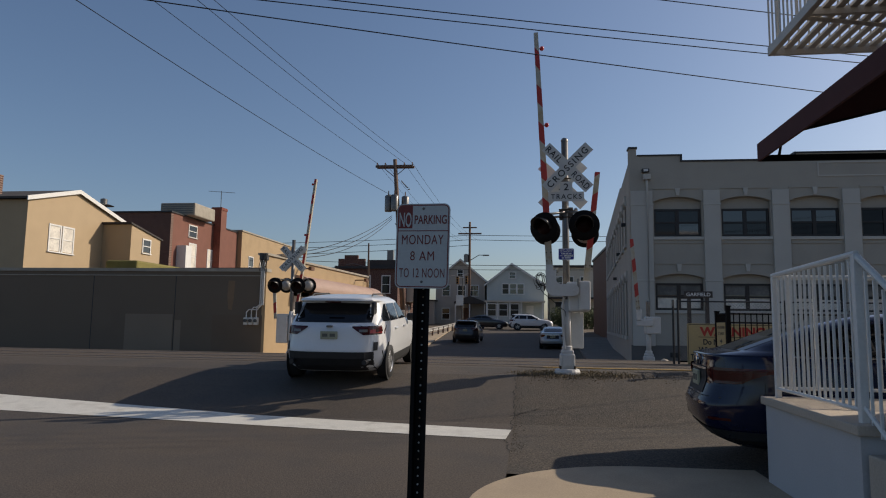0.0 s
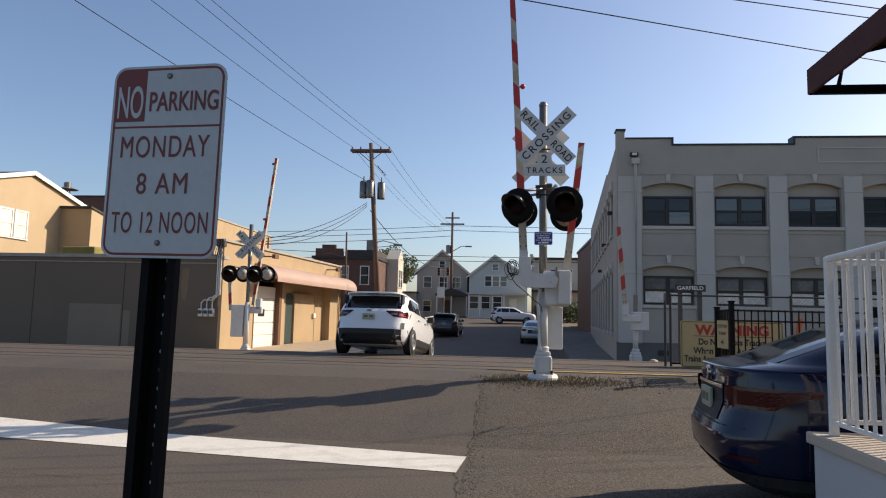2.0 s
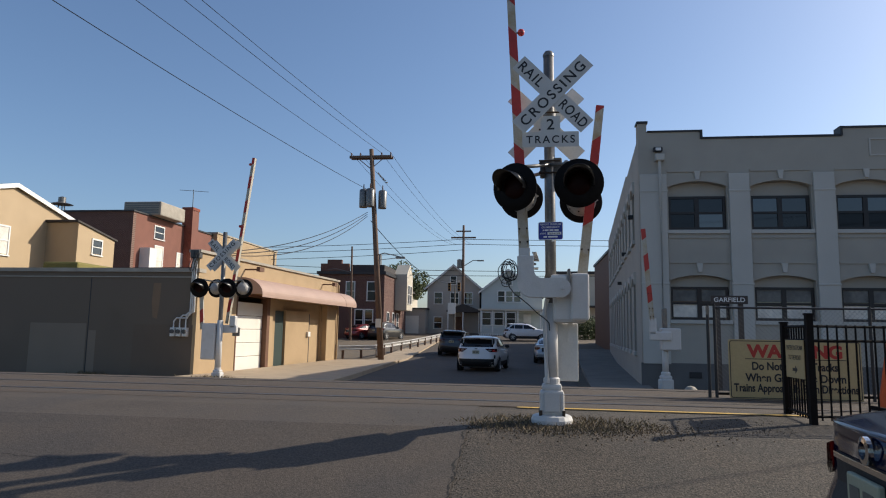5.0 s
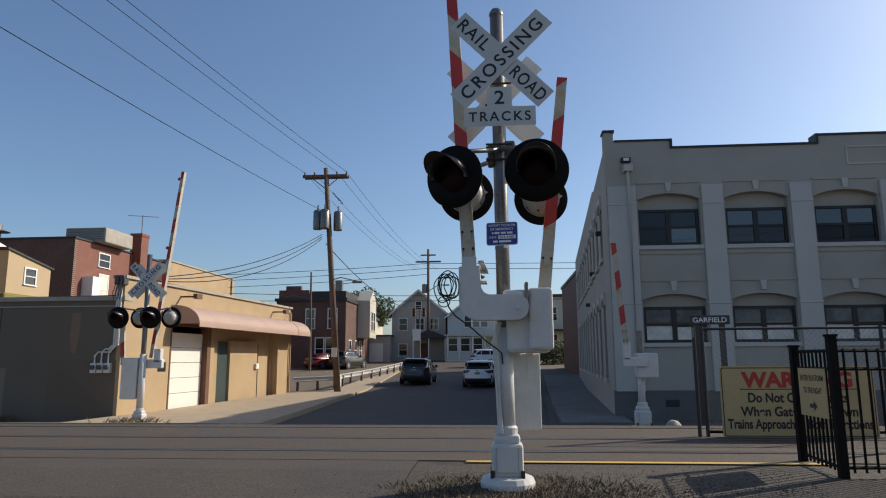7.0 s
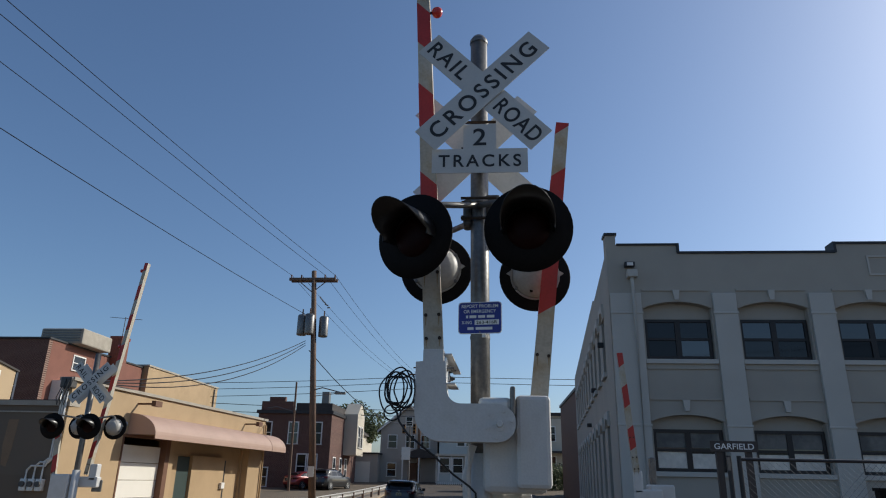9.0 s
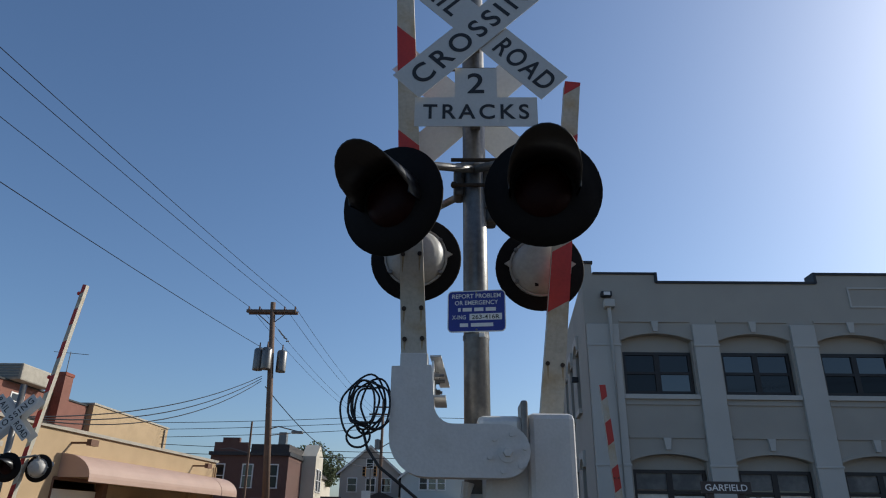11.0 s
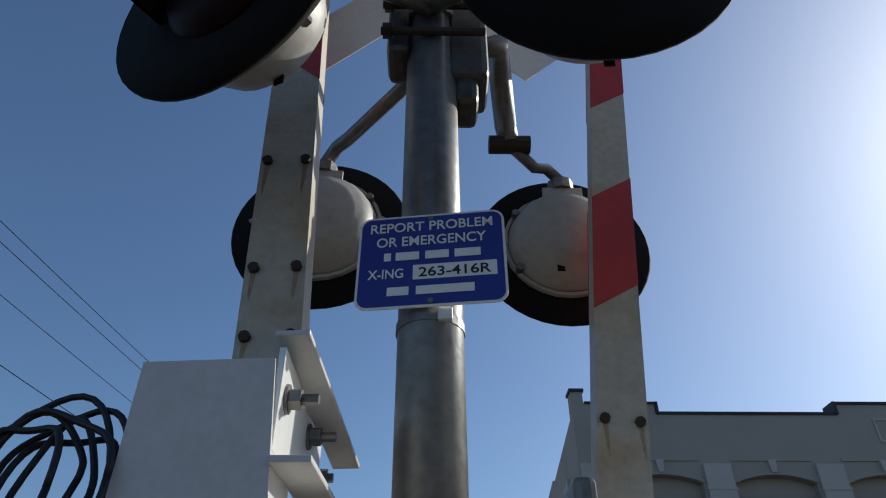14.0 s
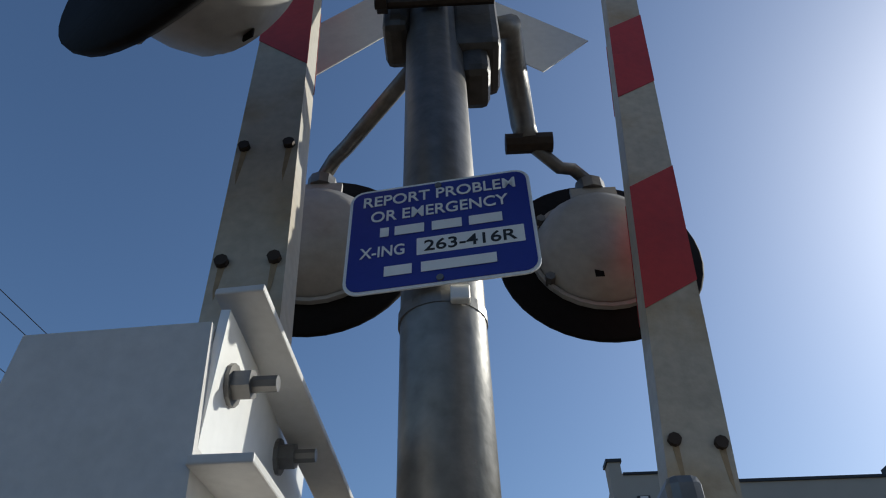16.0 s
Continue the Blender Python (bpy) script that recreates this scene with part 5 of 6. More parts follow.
writing("lettering", "NO", N_(-0.105, 0.15, 0.001), 0.115, SIGNWHITE, pl, 0.072, 0.0006)
writing("lettering", "PARKING", N_(0.044, 0.15, 0.001), 0.07, SIGNRED, pl, 0.19, 0.0006)
for text, z, s, w in (("MONDAY", 0.035, 0.078, 0.245), ("8 AM", -0.058, 0.075, 0.14), ("TO 12 NOON", -0.155, 0.075, 0.265)):
    writing("lettering", text, N_(0.0, z, 0.001), s, SIGNRED, pl, w, 0.0006, 1.12, 0.0)
for z in (0.215, -0.205):
    part("rivet", S(N_(0.0, z), [(0.008, 0.0), (0.006, 0.004), (0, 0.005)], 10), GALV, pl)


# ---- porch with its railing, canopy and balcony ----
porch = empty("porch", pose(1.165, 7.3, 0), "white porch wall with a stone slab and steps", "porch")
part("wall", B((0.0, -1.95, 0, 3.5, 0.0, 0.78)), PORCH, porch, "white painted porch wall")
part("slab", B((-0.04, -2.0, 0.78, 3.5, 0.04, 0.86), bevel=0.012), SLAB, porch, "pale stone slab")
for k in range(4):
    part("step", B((0.02, -2.3 - 0.3 * k, 0, 3.5, -2.0 - 0.3 * k, 0.66 - 0.17 * k), bevel=0.012), SLAB, porch, "stone step")
railing = empty("porch_railing", pose(1.245, 7.17, 0.86), "white painted steel railing with upright bars", "railing")
part("post", B((-0.025, -0.025, 0, 0.025, 0.025, 1.2), bevel=0.004), WHITE, railing)
part("post", B((-0.03, -1.75, -0.02, 0.03, -1.69, 1.25), bevel=0.004), WHITE, railing)
part("top_rail", T([(0, 0.03, 1.215), (0, -1.73, 1.26)], 0.026, 8), WHITE, railing)
part("bottom_rail", T([(0, 0.0, 0.09), (0, -1.72, 0.09)], 0.018, 6), WHITE, railing)
me_bar = None
for k in range(15):
    y = -0.1 - 0.108 * k
    if me_bar is None:
        me_bar = bpy.data.meshes.new("baluster")
        bb = B((-0.009, -0.009, 0.09, 0.009, 0.009, 1.21))
        bb.to_mesh(me_bar)
        bb.free()
        me_bar.materials.append(WHITE)
    ob = shaft("baluster", me_bar, railing)
    ob.location = (0, y, 0)
part("stair_rail", T([(0, -1.73, 1.24), (0, -3.05, 0.42)], 0.026, 8), WHITE, railing)
part("stair_rail", T([(0, -1.73, 0.12), (0, -3.05, -0.68)], 0.018, 6), WHITE, railing)
for k in range(10):
    ob = shaft("baluster", me_bar, railing)
    ob.location = (0, -1.85 - 0.12 * k, -0.02 - 0.0745 * (k + 1))
part("post", B((-0.025, -3.07, -0.86, 0.025, -3.02, 0.45)), WHITE, railing)
back = empty("porch_railing", pose(1.275, 7.22, 0.86), "white painted railing along the far edge of the porch", "railing")
part("top_rail", T([(0, 0, 1.2), (3.2, 0, 1.2)], 0.024, 8), WHITE, back)
part("bottom_rail", T([(0, 0, 0.09), (3.2, 0, 0.09)], 0.018, 6), WHITE, back)
for k in range(26):
    ob = shaft("baluster", me_bar, back)
    ob.location = (0.12 + 0.12 * k, 0, 0)

house_r = empty("porch_house", pose(4.425, 1.62, 0), "plain pale house behind the porch", "house")
part("wall", B((0, -4, 0, 7, 6.0, 8.5)), PORCH, house_r)
canopy = empty("canopy", pose(1.115, 7.08, 3.3), "dark maroon canvas canopy on a black frame", "canopy")
cb = bmesh.new()
vs = [cb.verts.new(c) for c in ((0, 0, 0.1), (0, -4.0, 0.1), (3.3, -4.0, 2.2), (3.3, 0, 2.2))]
cb.faces.new(vs)
bmesh.ops.solidify(cb, geom=cb.faces[:], thickness=0.03)
part("canvas", cb, MAROON, canopy, "maroon canvas roof")
part("valance", B((-0.01, -4.0, -0.06, 0.015, 0.0, 0.12)), MAROON, canopy)
cb = bmesh.new()
cb.faces.new([cb.verts.new(c) for c in ((0.25, -0.01, 0.22), (3.3, -0.01, 0.95), (3.3, -0.01, 2.18), (0.0, -0.01, 0.1))])
part("end_flap", cb, MAROON, canopy)
part("frame_bar", B((0, -0.03, -0.06, 3.3, 0.01, 0.0)), BLACK, canopy)
part("frame_bar", B((0, -4.0, -0.06, 3.3, -3.96, 0.0)), BLACK, canopy)
part("frame_bar", T([(0.2, -0.0, 0.0), (0.25, 0.0, 0.22), (3.3, 0, 0.95)], 0.015, 6), BLACK, canopy)
balcony = empty("balcony", pose(1.525, 7.87, 4.67), "cream steel fire-escape balcony with a slatted floor", "balcony")
part("floor_frame", B((0, -0.05, 0, 3.0, 0.0, 0.1), (0, -2.0, 0, 0.06, -0.05, 0.1), (0.06, -2.0, 0, 3.0, -1.94, 0.1), (0.06, -1.05, 0.0, 3.0, -1.0, 0.08)), TERRACOTTA, balcony)
part("brace", T([(0.05, -0.9, 0.04), (3.0, -0.05, 0.04)], 0.03, 4), TERRACOTTA, balcony)
sl_me = bpy.data.meshes.new("slat")
bb = B((-0.035, -1.94, 0.06, 0.035, -0.05, 0.09))
bb.to_mesh(sl_me)
bb.free()
sl_me.materials.append(TERRACOTTA)
for k in range(22):
    shaft("slat", sl_me, balcony).location = (0.2 + 0.13 * k, 0, 0)
part("hand_rail", B((-0.01, -2.0, 1.05, 0.04, 0.0, 1.1)), TERRACOTTA, balcony)
bl_me = bpy.data.meshes.new("baluster_thin")
bb = B((-0.008, -0.008, 0.1, 0.008, 0.008, 1.05))
bb.to_mesh(bl_me)
bb.free()
bl_me.materials.append(TERRACOTTA)
for k in range(18):
    shaft("baluster", bl_me, balcony).location = (0.02, -0.02 - 0.11 * k, 0)
for k in range(26):
    shaft("baluster", bl_me, balcony).location = (0.12 + 0.11 * k, -0.02, 0)


# ---- platform fence and its signs ----
fence = empty("platform_fence", pose(2.87, 15.35, 0.53), "black steel picket fence beside the tracks", "fence")
FH = 1.32
for x, y, h in ((0, 0, FH + 0.03), (-0.05, -1.0, FH + 0.12), (2.4, -0.85, FH + 0.05), (4.8, -0.7, FH + 0.05), (7.2, -0.55, FH + 0.05)):
    part("post", B((x - 0.04, y - 0.04, -0.05, x + 0.04, y + 0.04, h), (x - 0.05, y - 0.05, h, x + 0.05, y + 0.05, h + 0.025)), BLACK, fence)
    part("footing", S(Matrix.Translation((x, y, -0.05)), [(0.17, 0), (0.15, 0.055), (0, 0.06)], 14), KERB, fence)
pk = bpy.data.meshes.new("picket")
bb = B((-0.009, -0.009, 0.12, 0.009, 0.009, FH))
bb.to_mesh(pk)
bb.free()
pk.materials.append(BLACK)
for k in range(9):
    shaft("picket", pk, fence).location = (-0.005 * k, -0.1 - 0.1 * k, 0)
for z in (0.17, FH - 0.2, FH - 0.02):
    part("rail", T([(0, 0, z), (-0.05, -1.0, z)], 0.016, 4), BLACK, fence)
    part("rail", T([(-0.05, -1.0, z), (7.2, -0.55, z)], 0.016, 4), BLACK, fence)
for k in range(62):
    shaft("picket", pk, fence).location = (0.06 + 0.115 * k, -0.993 + 0.0072 * k, 0)
ps_ = part("notice", B((-0.075, -0.86, 0.62, -0.068, -0.24, 1.12)), SIGNYELLOW, fence, "cream notice with a black arrow")
nm = Matrix.Translation((-0.0765, -0.55, 0.87)) @ Matrix.Rotation(radians(-90), 4, "Z") @ UP
writing("lettering", "ENTER PLATFORM", nm @ pose(0, 0.15, 0), 0.085, LETTER, ps_, 0.52, 0.001)
writing("lettering", "TO THE RIGHT", nm @ pose(0, 0.02, 0), 0.085, LETTER, ps_, 0.42, 0.001)
part("arrow", K([(-0.08, -0.02), (0.01, -0.02), (0.01, -0.055), (0.09, 0), (0.01, 0.055), (0.01, 0.02), (-0.08, 0.02)], nm @ pose(0, -0.14, 0), 0.001), LETTER, ps_)

warn = empty("warning_sign", pose(3.87, 17.75, 0.62), "large yellow warning board on a chain-link fence", "sign")
wb = part("board", K(rounded(2.2, 1.04, 0.04), Matrix.Translation((0, 0, 0.5)) @ UP, 0.01), SIGNYELLOW, warn, "yellow board with black and maroon lettering")
Wm = lambda x, z: Matrix.Translation((x, -0.0125, 0.5 + z)) @ UP
frame_strip(2.16, 1.0, 0.04, 0.014, Wm(0, 0), LETTER, wb, "border")
writing("lettering", "WARNING", Wm(0.0, 0.32), 0.3, REDPAINT, wb, 1.58, 0.002, 1.0, 0.045)
part("rule", K([(-0.82, 0.175), (0.85, 0.175), (0.85, 0.188), (-0.82, 0.188)], Wm(0, 0), 0.001), LETTER, wb)
for text, z, w in (("Do Not Cross Tracks", 0.06, 1.42), ("When Gates Are Down", -0.14, 1.66), ("Trains Approach In Both Directions", -0.34, 2.05)):
    writing("lettering", text, Wm(0, z), 0.19, LETTER, wb, w, 0.002, 1.0, 0.03)
for x in (-1.42, -1.3, 1.3, 3.6):
    part("post", R((x, 0.05, -0.05), (x, 0.05, 1.62), 0.028, None, 10), COPING, warn)
part("top_rail", T([(-1.3, 0.05, 1.58), (3.6, 0.05, 1.58)], 0.02, 8), COPING, warn)
part("bottom_rail", T([(-1.3, 0.05, 0.06), (3.6, 0.05, 0.06)], 0.022, 8), BLACK, warn)
mesh_ = bmesh.new()
for k in range(60):
    x = -1.3 + 0.08 * k
    for d in (-1, 1):
        x2 = x + d * 1.5
        z1 = 1.55
        if x2 < -1.3:
            z1 = 0.06 + (x + 1.3)
            x2 = -1.3
        if x2 > 3.6:
            z1 = 0.06 + (3.6 - x)
            x2 = 3.6
        rod(mesh_, (x, 0.05 + d * 0.003, 0.06), (x2, 0.05 + d * 0.003, min(z1, 1.56)), 0.0022, None, 3)
tagged(part("chain_link", mesh_, GALV, warn), kind="stuff")
part("reflector_post", B((-1.46, -0.02, 1.45, -1.43, 0.0, 1.6)), GALV, warn)

barrier = empty("orange_barrier_arm", pose(4.7, 16.3, 0.6), "orange plastic barrier arm leaning by the fence", "barrier")
part("arm", B((-0.05, -0.02, 0.0, 0.05, 0.02, 1.15), bevel=0.01), ORANGE, barrier)
part("foot", B((-0.12, -0.1, -0.02, 0.12, 0.1, 0.06), bevel=0.02), BLACK, barrier)
barrier.matrix_world = pose(4.55, 16.3, 0.6, 0, 10, 0)

station = empty("station_sign", pose(4.585, 24.0, 0.08), "dark station name board on two brown posts", "sign")
sb = part("board", B((-0.475, -0.03, 2.48, 0.475, 0.0, 2.7), bevel=0.005), BROWNSIGN, station)
writing("lettering", "GARFIELD", Matrix.Translation((0, -0.032, 2.59)) @ UP, 0.165, WHITELETTER, sb, 0.8)
for x in (-0.3, 0.3):
    part("post", B((x - 0.06, 0.0, -0.3, x + 0.06, 0.1, 2.5)), BROWNSIGN, station)

rock = bmesh.new()
bmesh.ops.create_icosphere(rock, subdivisions=2, radius=0.16, matrix=pose(2.75, 20.6, 0.45))
for v in rock.verts:
    v.co += Vector((noise.noise(v.co * 5), noise.noise(v.co * 6 + Vector((3, 0, 0))), 0)) * 0.04
tagged(link("stone", rock, KERB), "pale lump of stone by the track", "stone")


# ---- utility poles and wires ----
def wire(name, a, b, sag, r=0.012, parent=None, n=16):
    a, b = Vector(a), Vector(b)
    pts = [a.lerp(b, k / n) - Vector((0, 0, sag * 4 * (k / n) * (1 - k / n))) for k in range(n + 1)]
    ob = link(name, T(pts, r, 4), CABLE)
    return tagged(ob, "black overhead wire between poles", "cable", "overhead wires")


upole = empty("utility_pole", pose(-9.2, 43.2, 0.0), "weathered wooden utility pole with transformers", "utility pole", "utility poles")
PT = Vector((-0.95, 0, 12.5))
part("pole", R((0, 0, -0.2), PT, 0.19, 0.13, 14), POLE, upole, "", True)
part("crossarm", B((PT.x - 1.3, -0.12, 11.95, PT.x + 1.25, 0.02, 12.1)), POLE, upole)
part("crossarm", B((PT.x - 1.25, 0.14, 11.93, PT.x + 1.3, 0.28, 12.08)), POLE, upole)
for s in (-1, 1):
    part("brace", T([(PT.x, 0, 11.3), (PT.x + s * 0.8, -0.05, 11.95)], 0.025, 4), POLE, upole)
    for x in (1.2, 0.65):
        part("insulator", S(Matrix.Translation((PT.x + s * x, -0.05, 12.1)), [(0.03, 0), (0.05, 0.06), (0.03, 0.1), (0.05, 0.14), (0, 0.2)], 8), BROWNTRIM, upole)
for dx, dy in ((-0.55, -0.3), (-0.1, -0.5), (0.5, 0.1)):
    part("transformer", S(Matrix.Translation((PT.x * 0.75 + dx, dy, 8.9)), [(0, 0), (0.24, 0), (0.25, 0.05), (0.25, 1.0), (0.2, 1.08), (0, 1.1)], 14), GALV, upole, "grey transformer can", True)
    part("bushing", R((PT.x * 0.75 + dx, dy, 10.0), (PT.x * 0.75 + dx, dy, 10.3), 0.04, 0.03, 8), BROWNTRIM, upole)
for k in range(4):
    part("cutout", R((PT.x + 0.5 + 0.15 * k, -0.2, 11.0 - 0.2 * k), (PT.x + 0.75 + 0.12 * k, -0.25, 10.7 - 0.1 * k), 0.035, None, 6), GALV, upole)
part("street_lamp_arm", T([(-0.5, 0, 6.1), (0.1, -0.3, 6.2), (1.1, -0.5, 5.95)], 0.03, 6), GALV, upole)
part("street_lamp_arm", T([(-0.5, 0, 5.8), (0.9, -0.45, 5.9)], 0.02, 6), GALV, upole)
part("street_lamp", B((0.8, -0.6, 5.85, 1.35, -0.4, 5.97), bevel=0.03), GALV, upole)
part("notice", B((-0.35, -0.22, 1.9, -0.05, -0.17, 2.4)), ALU, upole)
AW = Vector((-9.2, 43.2, 0.05)) + PT
for dx, tx, tz in ((-1.2, -14.8, 11.9), (0.65, -14.0, 12.0), (1.2, -13.5, 12.0)):
    wire("overhead_wire", AW + Vector((dx, -0.05, -0.3)), (tx, -8.0, tz), 0.5, 0.013)
wire("overhead_wire", AW + Vector((0, 0, -2.6)), (-14.5, -8.0, 10.3), 0.6, 0.014)
for dx in (-1.2, -0.65, 0.65, 1.2):
    wire("overhead_wire", AW + Vector((dx, 0.1, -0.3)), (-8.8 + dx, 84.5, 12.2), 0.8, 0.013)
wire("overhead_wire", AW + Vector((0.1, 0, -4.4)), (-8.8, 84.5, 8.0), 1.6, 0.03)
for k in range(3):
    wire("service_wire", AW + Vector((-0.1, -0.1, -3.9 - 0.12 * k)), (-12.7 + 0.04 * k, 27.8, 4.4 + 0.04 * k), 0.6 + 0.2 * k, 0.018)
# wires along the tracks, over the crossing
for (xa, ya_), (xb, yb), z in (((-8.7, 9.32), (4.69, 14.96), 6.75), ((-5.98, 10.62), (5.42, 14.32), 7.25), ((-7.56, 10.42), (4.81, 14.48), 7.25), ((0.78, 12.56), (3.48, 13.46), 7.85)):
    k = (yb - ya_) / (xb - xa)
    wire("track_wire", (-24, ya_ + k * (-24 - xa), z + 0.5), (24, ya_ + k * (24 - xa), z + 0.3), 0.42, 0.011)
for x, y in ((-24, 4.22), (24, 22.02)):
    tp_ = empty("utility_pole", pose(x, y, 0), "wooden pole that carries the wires over the tracks", "utility pole", "utility poles")
    part("pole", R((0, 0, -0.2), (0, 0, 9.0), 0.17, 0.12, 10), POLE, tp_)
    part("crossarm", B((-0.08, -2.0, 7.0, 0.08, 2.6, 7.15)), POLE, tp_)

pole2 = empty("utility_pole", pose(-8.7, 84.6, 1.4), "distant wooden utility pole with a street lamp", "utility pole", "utility poles")
part("pole", R((0, 0, 0), (0, 0, 13.2), 0.19, 0.14, 10), POLE, pole2, "", True)
part("crossarm", B((-1.5, -0.1, 11.6, 1.5, 0.05, 11.78)), POLE, pole2)
part("crossarm", B((-0.9, -0.1, 12.4, 0.9, 0.05, 12.55)), POLE, pole2)
part("street_lamp_arm", T([(0, 0, 8.2), (1.2, -0.2, 8.9), (2.0, -0.2, 8.9)], 0.05, 6), GALV, pole2)
part("street_lamp", B((1.7, -0.35, 8.8, 2.5, -0.05, 8.95), bevel=0.03), GALV, pole2)
part("transformer", S(Matrix.Translation((-0.45, 0, 8.0)), [(0, 0), (0.3, 0), (0.3, 1.0), (0, 1.1)], 10), GALV, pole2)
tl = empty("traffic_light", pose(-8.8, 77, ground_at(77)), "amber traffic light on a pole at the far junction", "traffic light")
part("pole", R((0, 0, 0), (0, 0, 5.6), 0.09, 0.07, 10), GALV, tl)
for dx in (-0.75, 0.3):
    part("head", B((dx, -0.18, 4.9, dx + 0.3, 0.1, 5.8), bevel=0.03), SIGNAL_AMBER, tl)
    for z in (5.05, 5.35, 5.65):
        part("visor", R((dx + 0.15, -0.3, z), (dx + 0.15, -0.18, z), 0.11, None, 10), BLACK, tl)
part("arm", T([(-0.6, 0, 4.9), (0, 0, 4.5), (0.45, 0, 4.9)], 0.03, 6), GALV, tl)
part("control_board", B((-0.75, -0.12, 2.4, 0.1, -0.08, 3.6)), ALU, tl)
for a, b, s in (((-60, 80, 11.5), (-8.8, 84.6, 12.9), 0.6), ((-60, 80, 10.7), (-8.8, 84.6, 12.3), 0.6), ((-60, 80, 10), (-8.8, 84.6, 11.6), 0.7), ((-8.8, 84.6, 12.9), (60, 82, 13.5), 0.6), ((-8.8, 84.6, 12.3), (60, 82, 12.7), 0.6), ((-30, 78, 9.0), (30, 78, 9.0), 0.6), ((-30, 78, 8.2), (30, 78, 8.4), 0.4)):
    wire("overhead_wire", a, b, s, 0.03)


# ---- houses ----
def house_window(parent, x0, z0, x1, z1, y=0.0, m=None, fill=None):
    """A sash window: white surround, pane, meeting rail and sill, in the wall's plane."""
    m = m or Matrix()
    f = B((x0 - 0.1, y - 0.05, z0 - 0.05, x0, y + 0.02, z1 + 0.1), (x1, y - 0.05, z0 - 0.05, x1 + 0.1, y + 0.02, z1 + 0.1), (x0, y - 0.05, z1, x1, y + 0.02, z1 + 0.1), (x0, y - 0.045, (z0 + z1) / 2 - 0.03, x1, y + 0.02, (z0 + z1) / 2 + 0.03))
    f.transform(m)
    w = part("window", f, WHITE, parent)
    p = B((x0, y - 0.015, z0, x1, y + 0.01, z1))
    p.transform(m)
    part("pane", p, fill or PANE, w)
    s = B((x0 - 0.14, y - 0.1, z0 - 0.12, x1 + 0.14, y + 0.02, z0 - 0.05))
    s.transform(m)
    part("sill", s, WHITE, w)
    return w


def gable_house(name, m, w, d, eave, ridge, siding, label, peak=0.5, group="gabled houses", trim=WHITE):
    h = empty(name, m, label, "house", group)
    bm = bmesh.new()
    prism(bm, [(0, -1.0), (w, -1.0), (w, eave), (w * peak, ridge), (0, eave)], pose(0, d, 0, 90), d)
    part("wall", bm, siding, h)
    for x0, z0, x1, z1 in ((-0.35, eave - 0.25, w * peak, ridge), (w * peak, ridge, w + 0.35, eave - 0.25)):
        up = bmesh.new()
        prism(up, [(x0, z0 + 0.03), (x1, z1 + 0.03), (x1, z1 + 0.2), (x0, z0 + 0.2)], pose(0, d + 0.3, 0, 90), d + 0.6)
        part("roof", up, ROOF, h)
        fs = bmesh.new()
        prism(fs, [(x0, z0 - 0.08), (x1, z1 - 0.08), (x1, z1 + 0.16), (x0, z0 + 0.16)], pose(0, -0.3, 0, 90), 0.06)
        part("bargeboard", fs, trim, h)
    return h


h1 = gable_house("grey_house", pose(-13.2, 86, 1.5), 6.4, 13, 5.6, 8.3, SIDING_GREY, "grey-sided gabled house with a small porch", 0.5)
for x, z in ((0.9, 3.7), (4.6, 3.7), (0.9, 0.7), (2.9, 3.7)):
    house_window(h1, x, z, x + 0.9, z + 1.3)
house_window(h1, 2.85, 6.1, 3.5, 7.0)
part("porch_roof", B((2.6, -1.8, 2.6, 6.6, 0, 2.85)), ROOF, h1)
part("porch_gable", K([(2.6, 2.85), (6.6, 2.85), (4.6, 3.6)], pose(0, -1.8, 0, 90), -1.8), ROOF, h1)
for x in (2.7, 4.5, 6.4):
    part("porch_post", B((x, -1.75, 0, x + 0.14, -1.6, 2.6)), WHITE, h1)
part("door", B((3.4, -0.06, 0, 4.3, 0, 2.1)), BROWNTRIM, h1)
part("porch_floor", B((2.6, -1.8, -0.5, 6.6, 0, 0.05)), KERB, h1)

h2 = gable_house("mint_house", pose(-6.5, 85, 1.55), 7.2, 13, 5.1, 7.6, SIDING_MINT, "pale mint gabled house with a white porch", 0.44)
for x in (2.0, 2.95, 3.9):
    house_window(h2, x, 3.9, x + 0.75, 5.1)
house_window(h2, 2.9, 5.9, 3.6, 6.6)
part("porch_roof", B((-0.2, -2.4, 2.75, 7.3, 0, 2.95)), SIDING, h2)
part("porch_floor", B((0, -2.3, -0.8, 7.2, 0, 0.2)), SIDING_MINT, h2)
for x in (0.05, 1.4, 2.9, 4.3, 6.9):
    part("porch_post", B((x, -2.35, 0.2, x + 0.16, -2.2, 2.75)), WHITE, h2)
part("porch_screen", B((0.2, -2.28, 0.2, 4.3, -2.22, 1.0)), SIDING_MINT, h2)
for x in (0.3, 1.7, 3.1):
    house_window(h2, x, 1.1, x + 0.95, 2.5, -2.2)
part("door", B((5.0, -0.06, 0.2, 5.9, 0, 2.4)), WHITE, h2)
for k in range(4):
    part("step", B((4.9, -3.4 + 0.27 * k, -0.85, 6.2, -2.3, -0.6 + 0.2 * k)), KERB, h2)
for k in range(24):
    part("picket", B((0.1 + 0.2 * k, -4.0, -0.9, 0.2 + 0.2 * k, -3.96, 0.1)), WHITE, h2)

h3 = gable_house("white_house", pose(-23.5, 100, 2.0), 5, 10, 5.6, 8.0, SIDING, "small white house behind the brick building", 0.5)
house_window(h3, 1.6, 3.4, 2.6, 5.0)
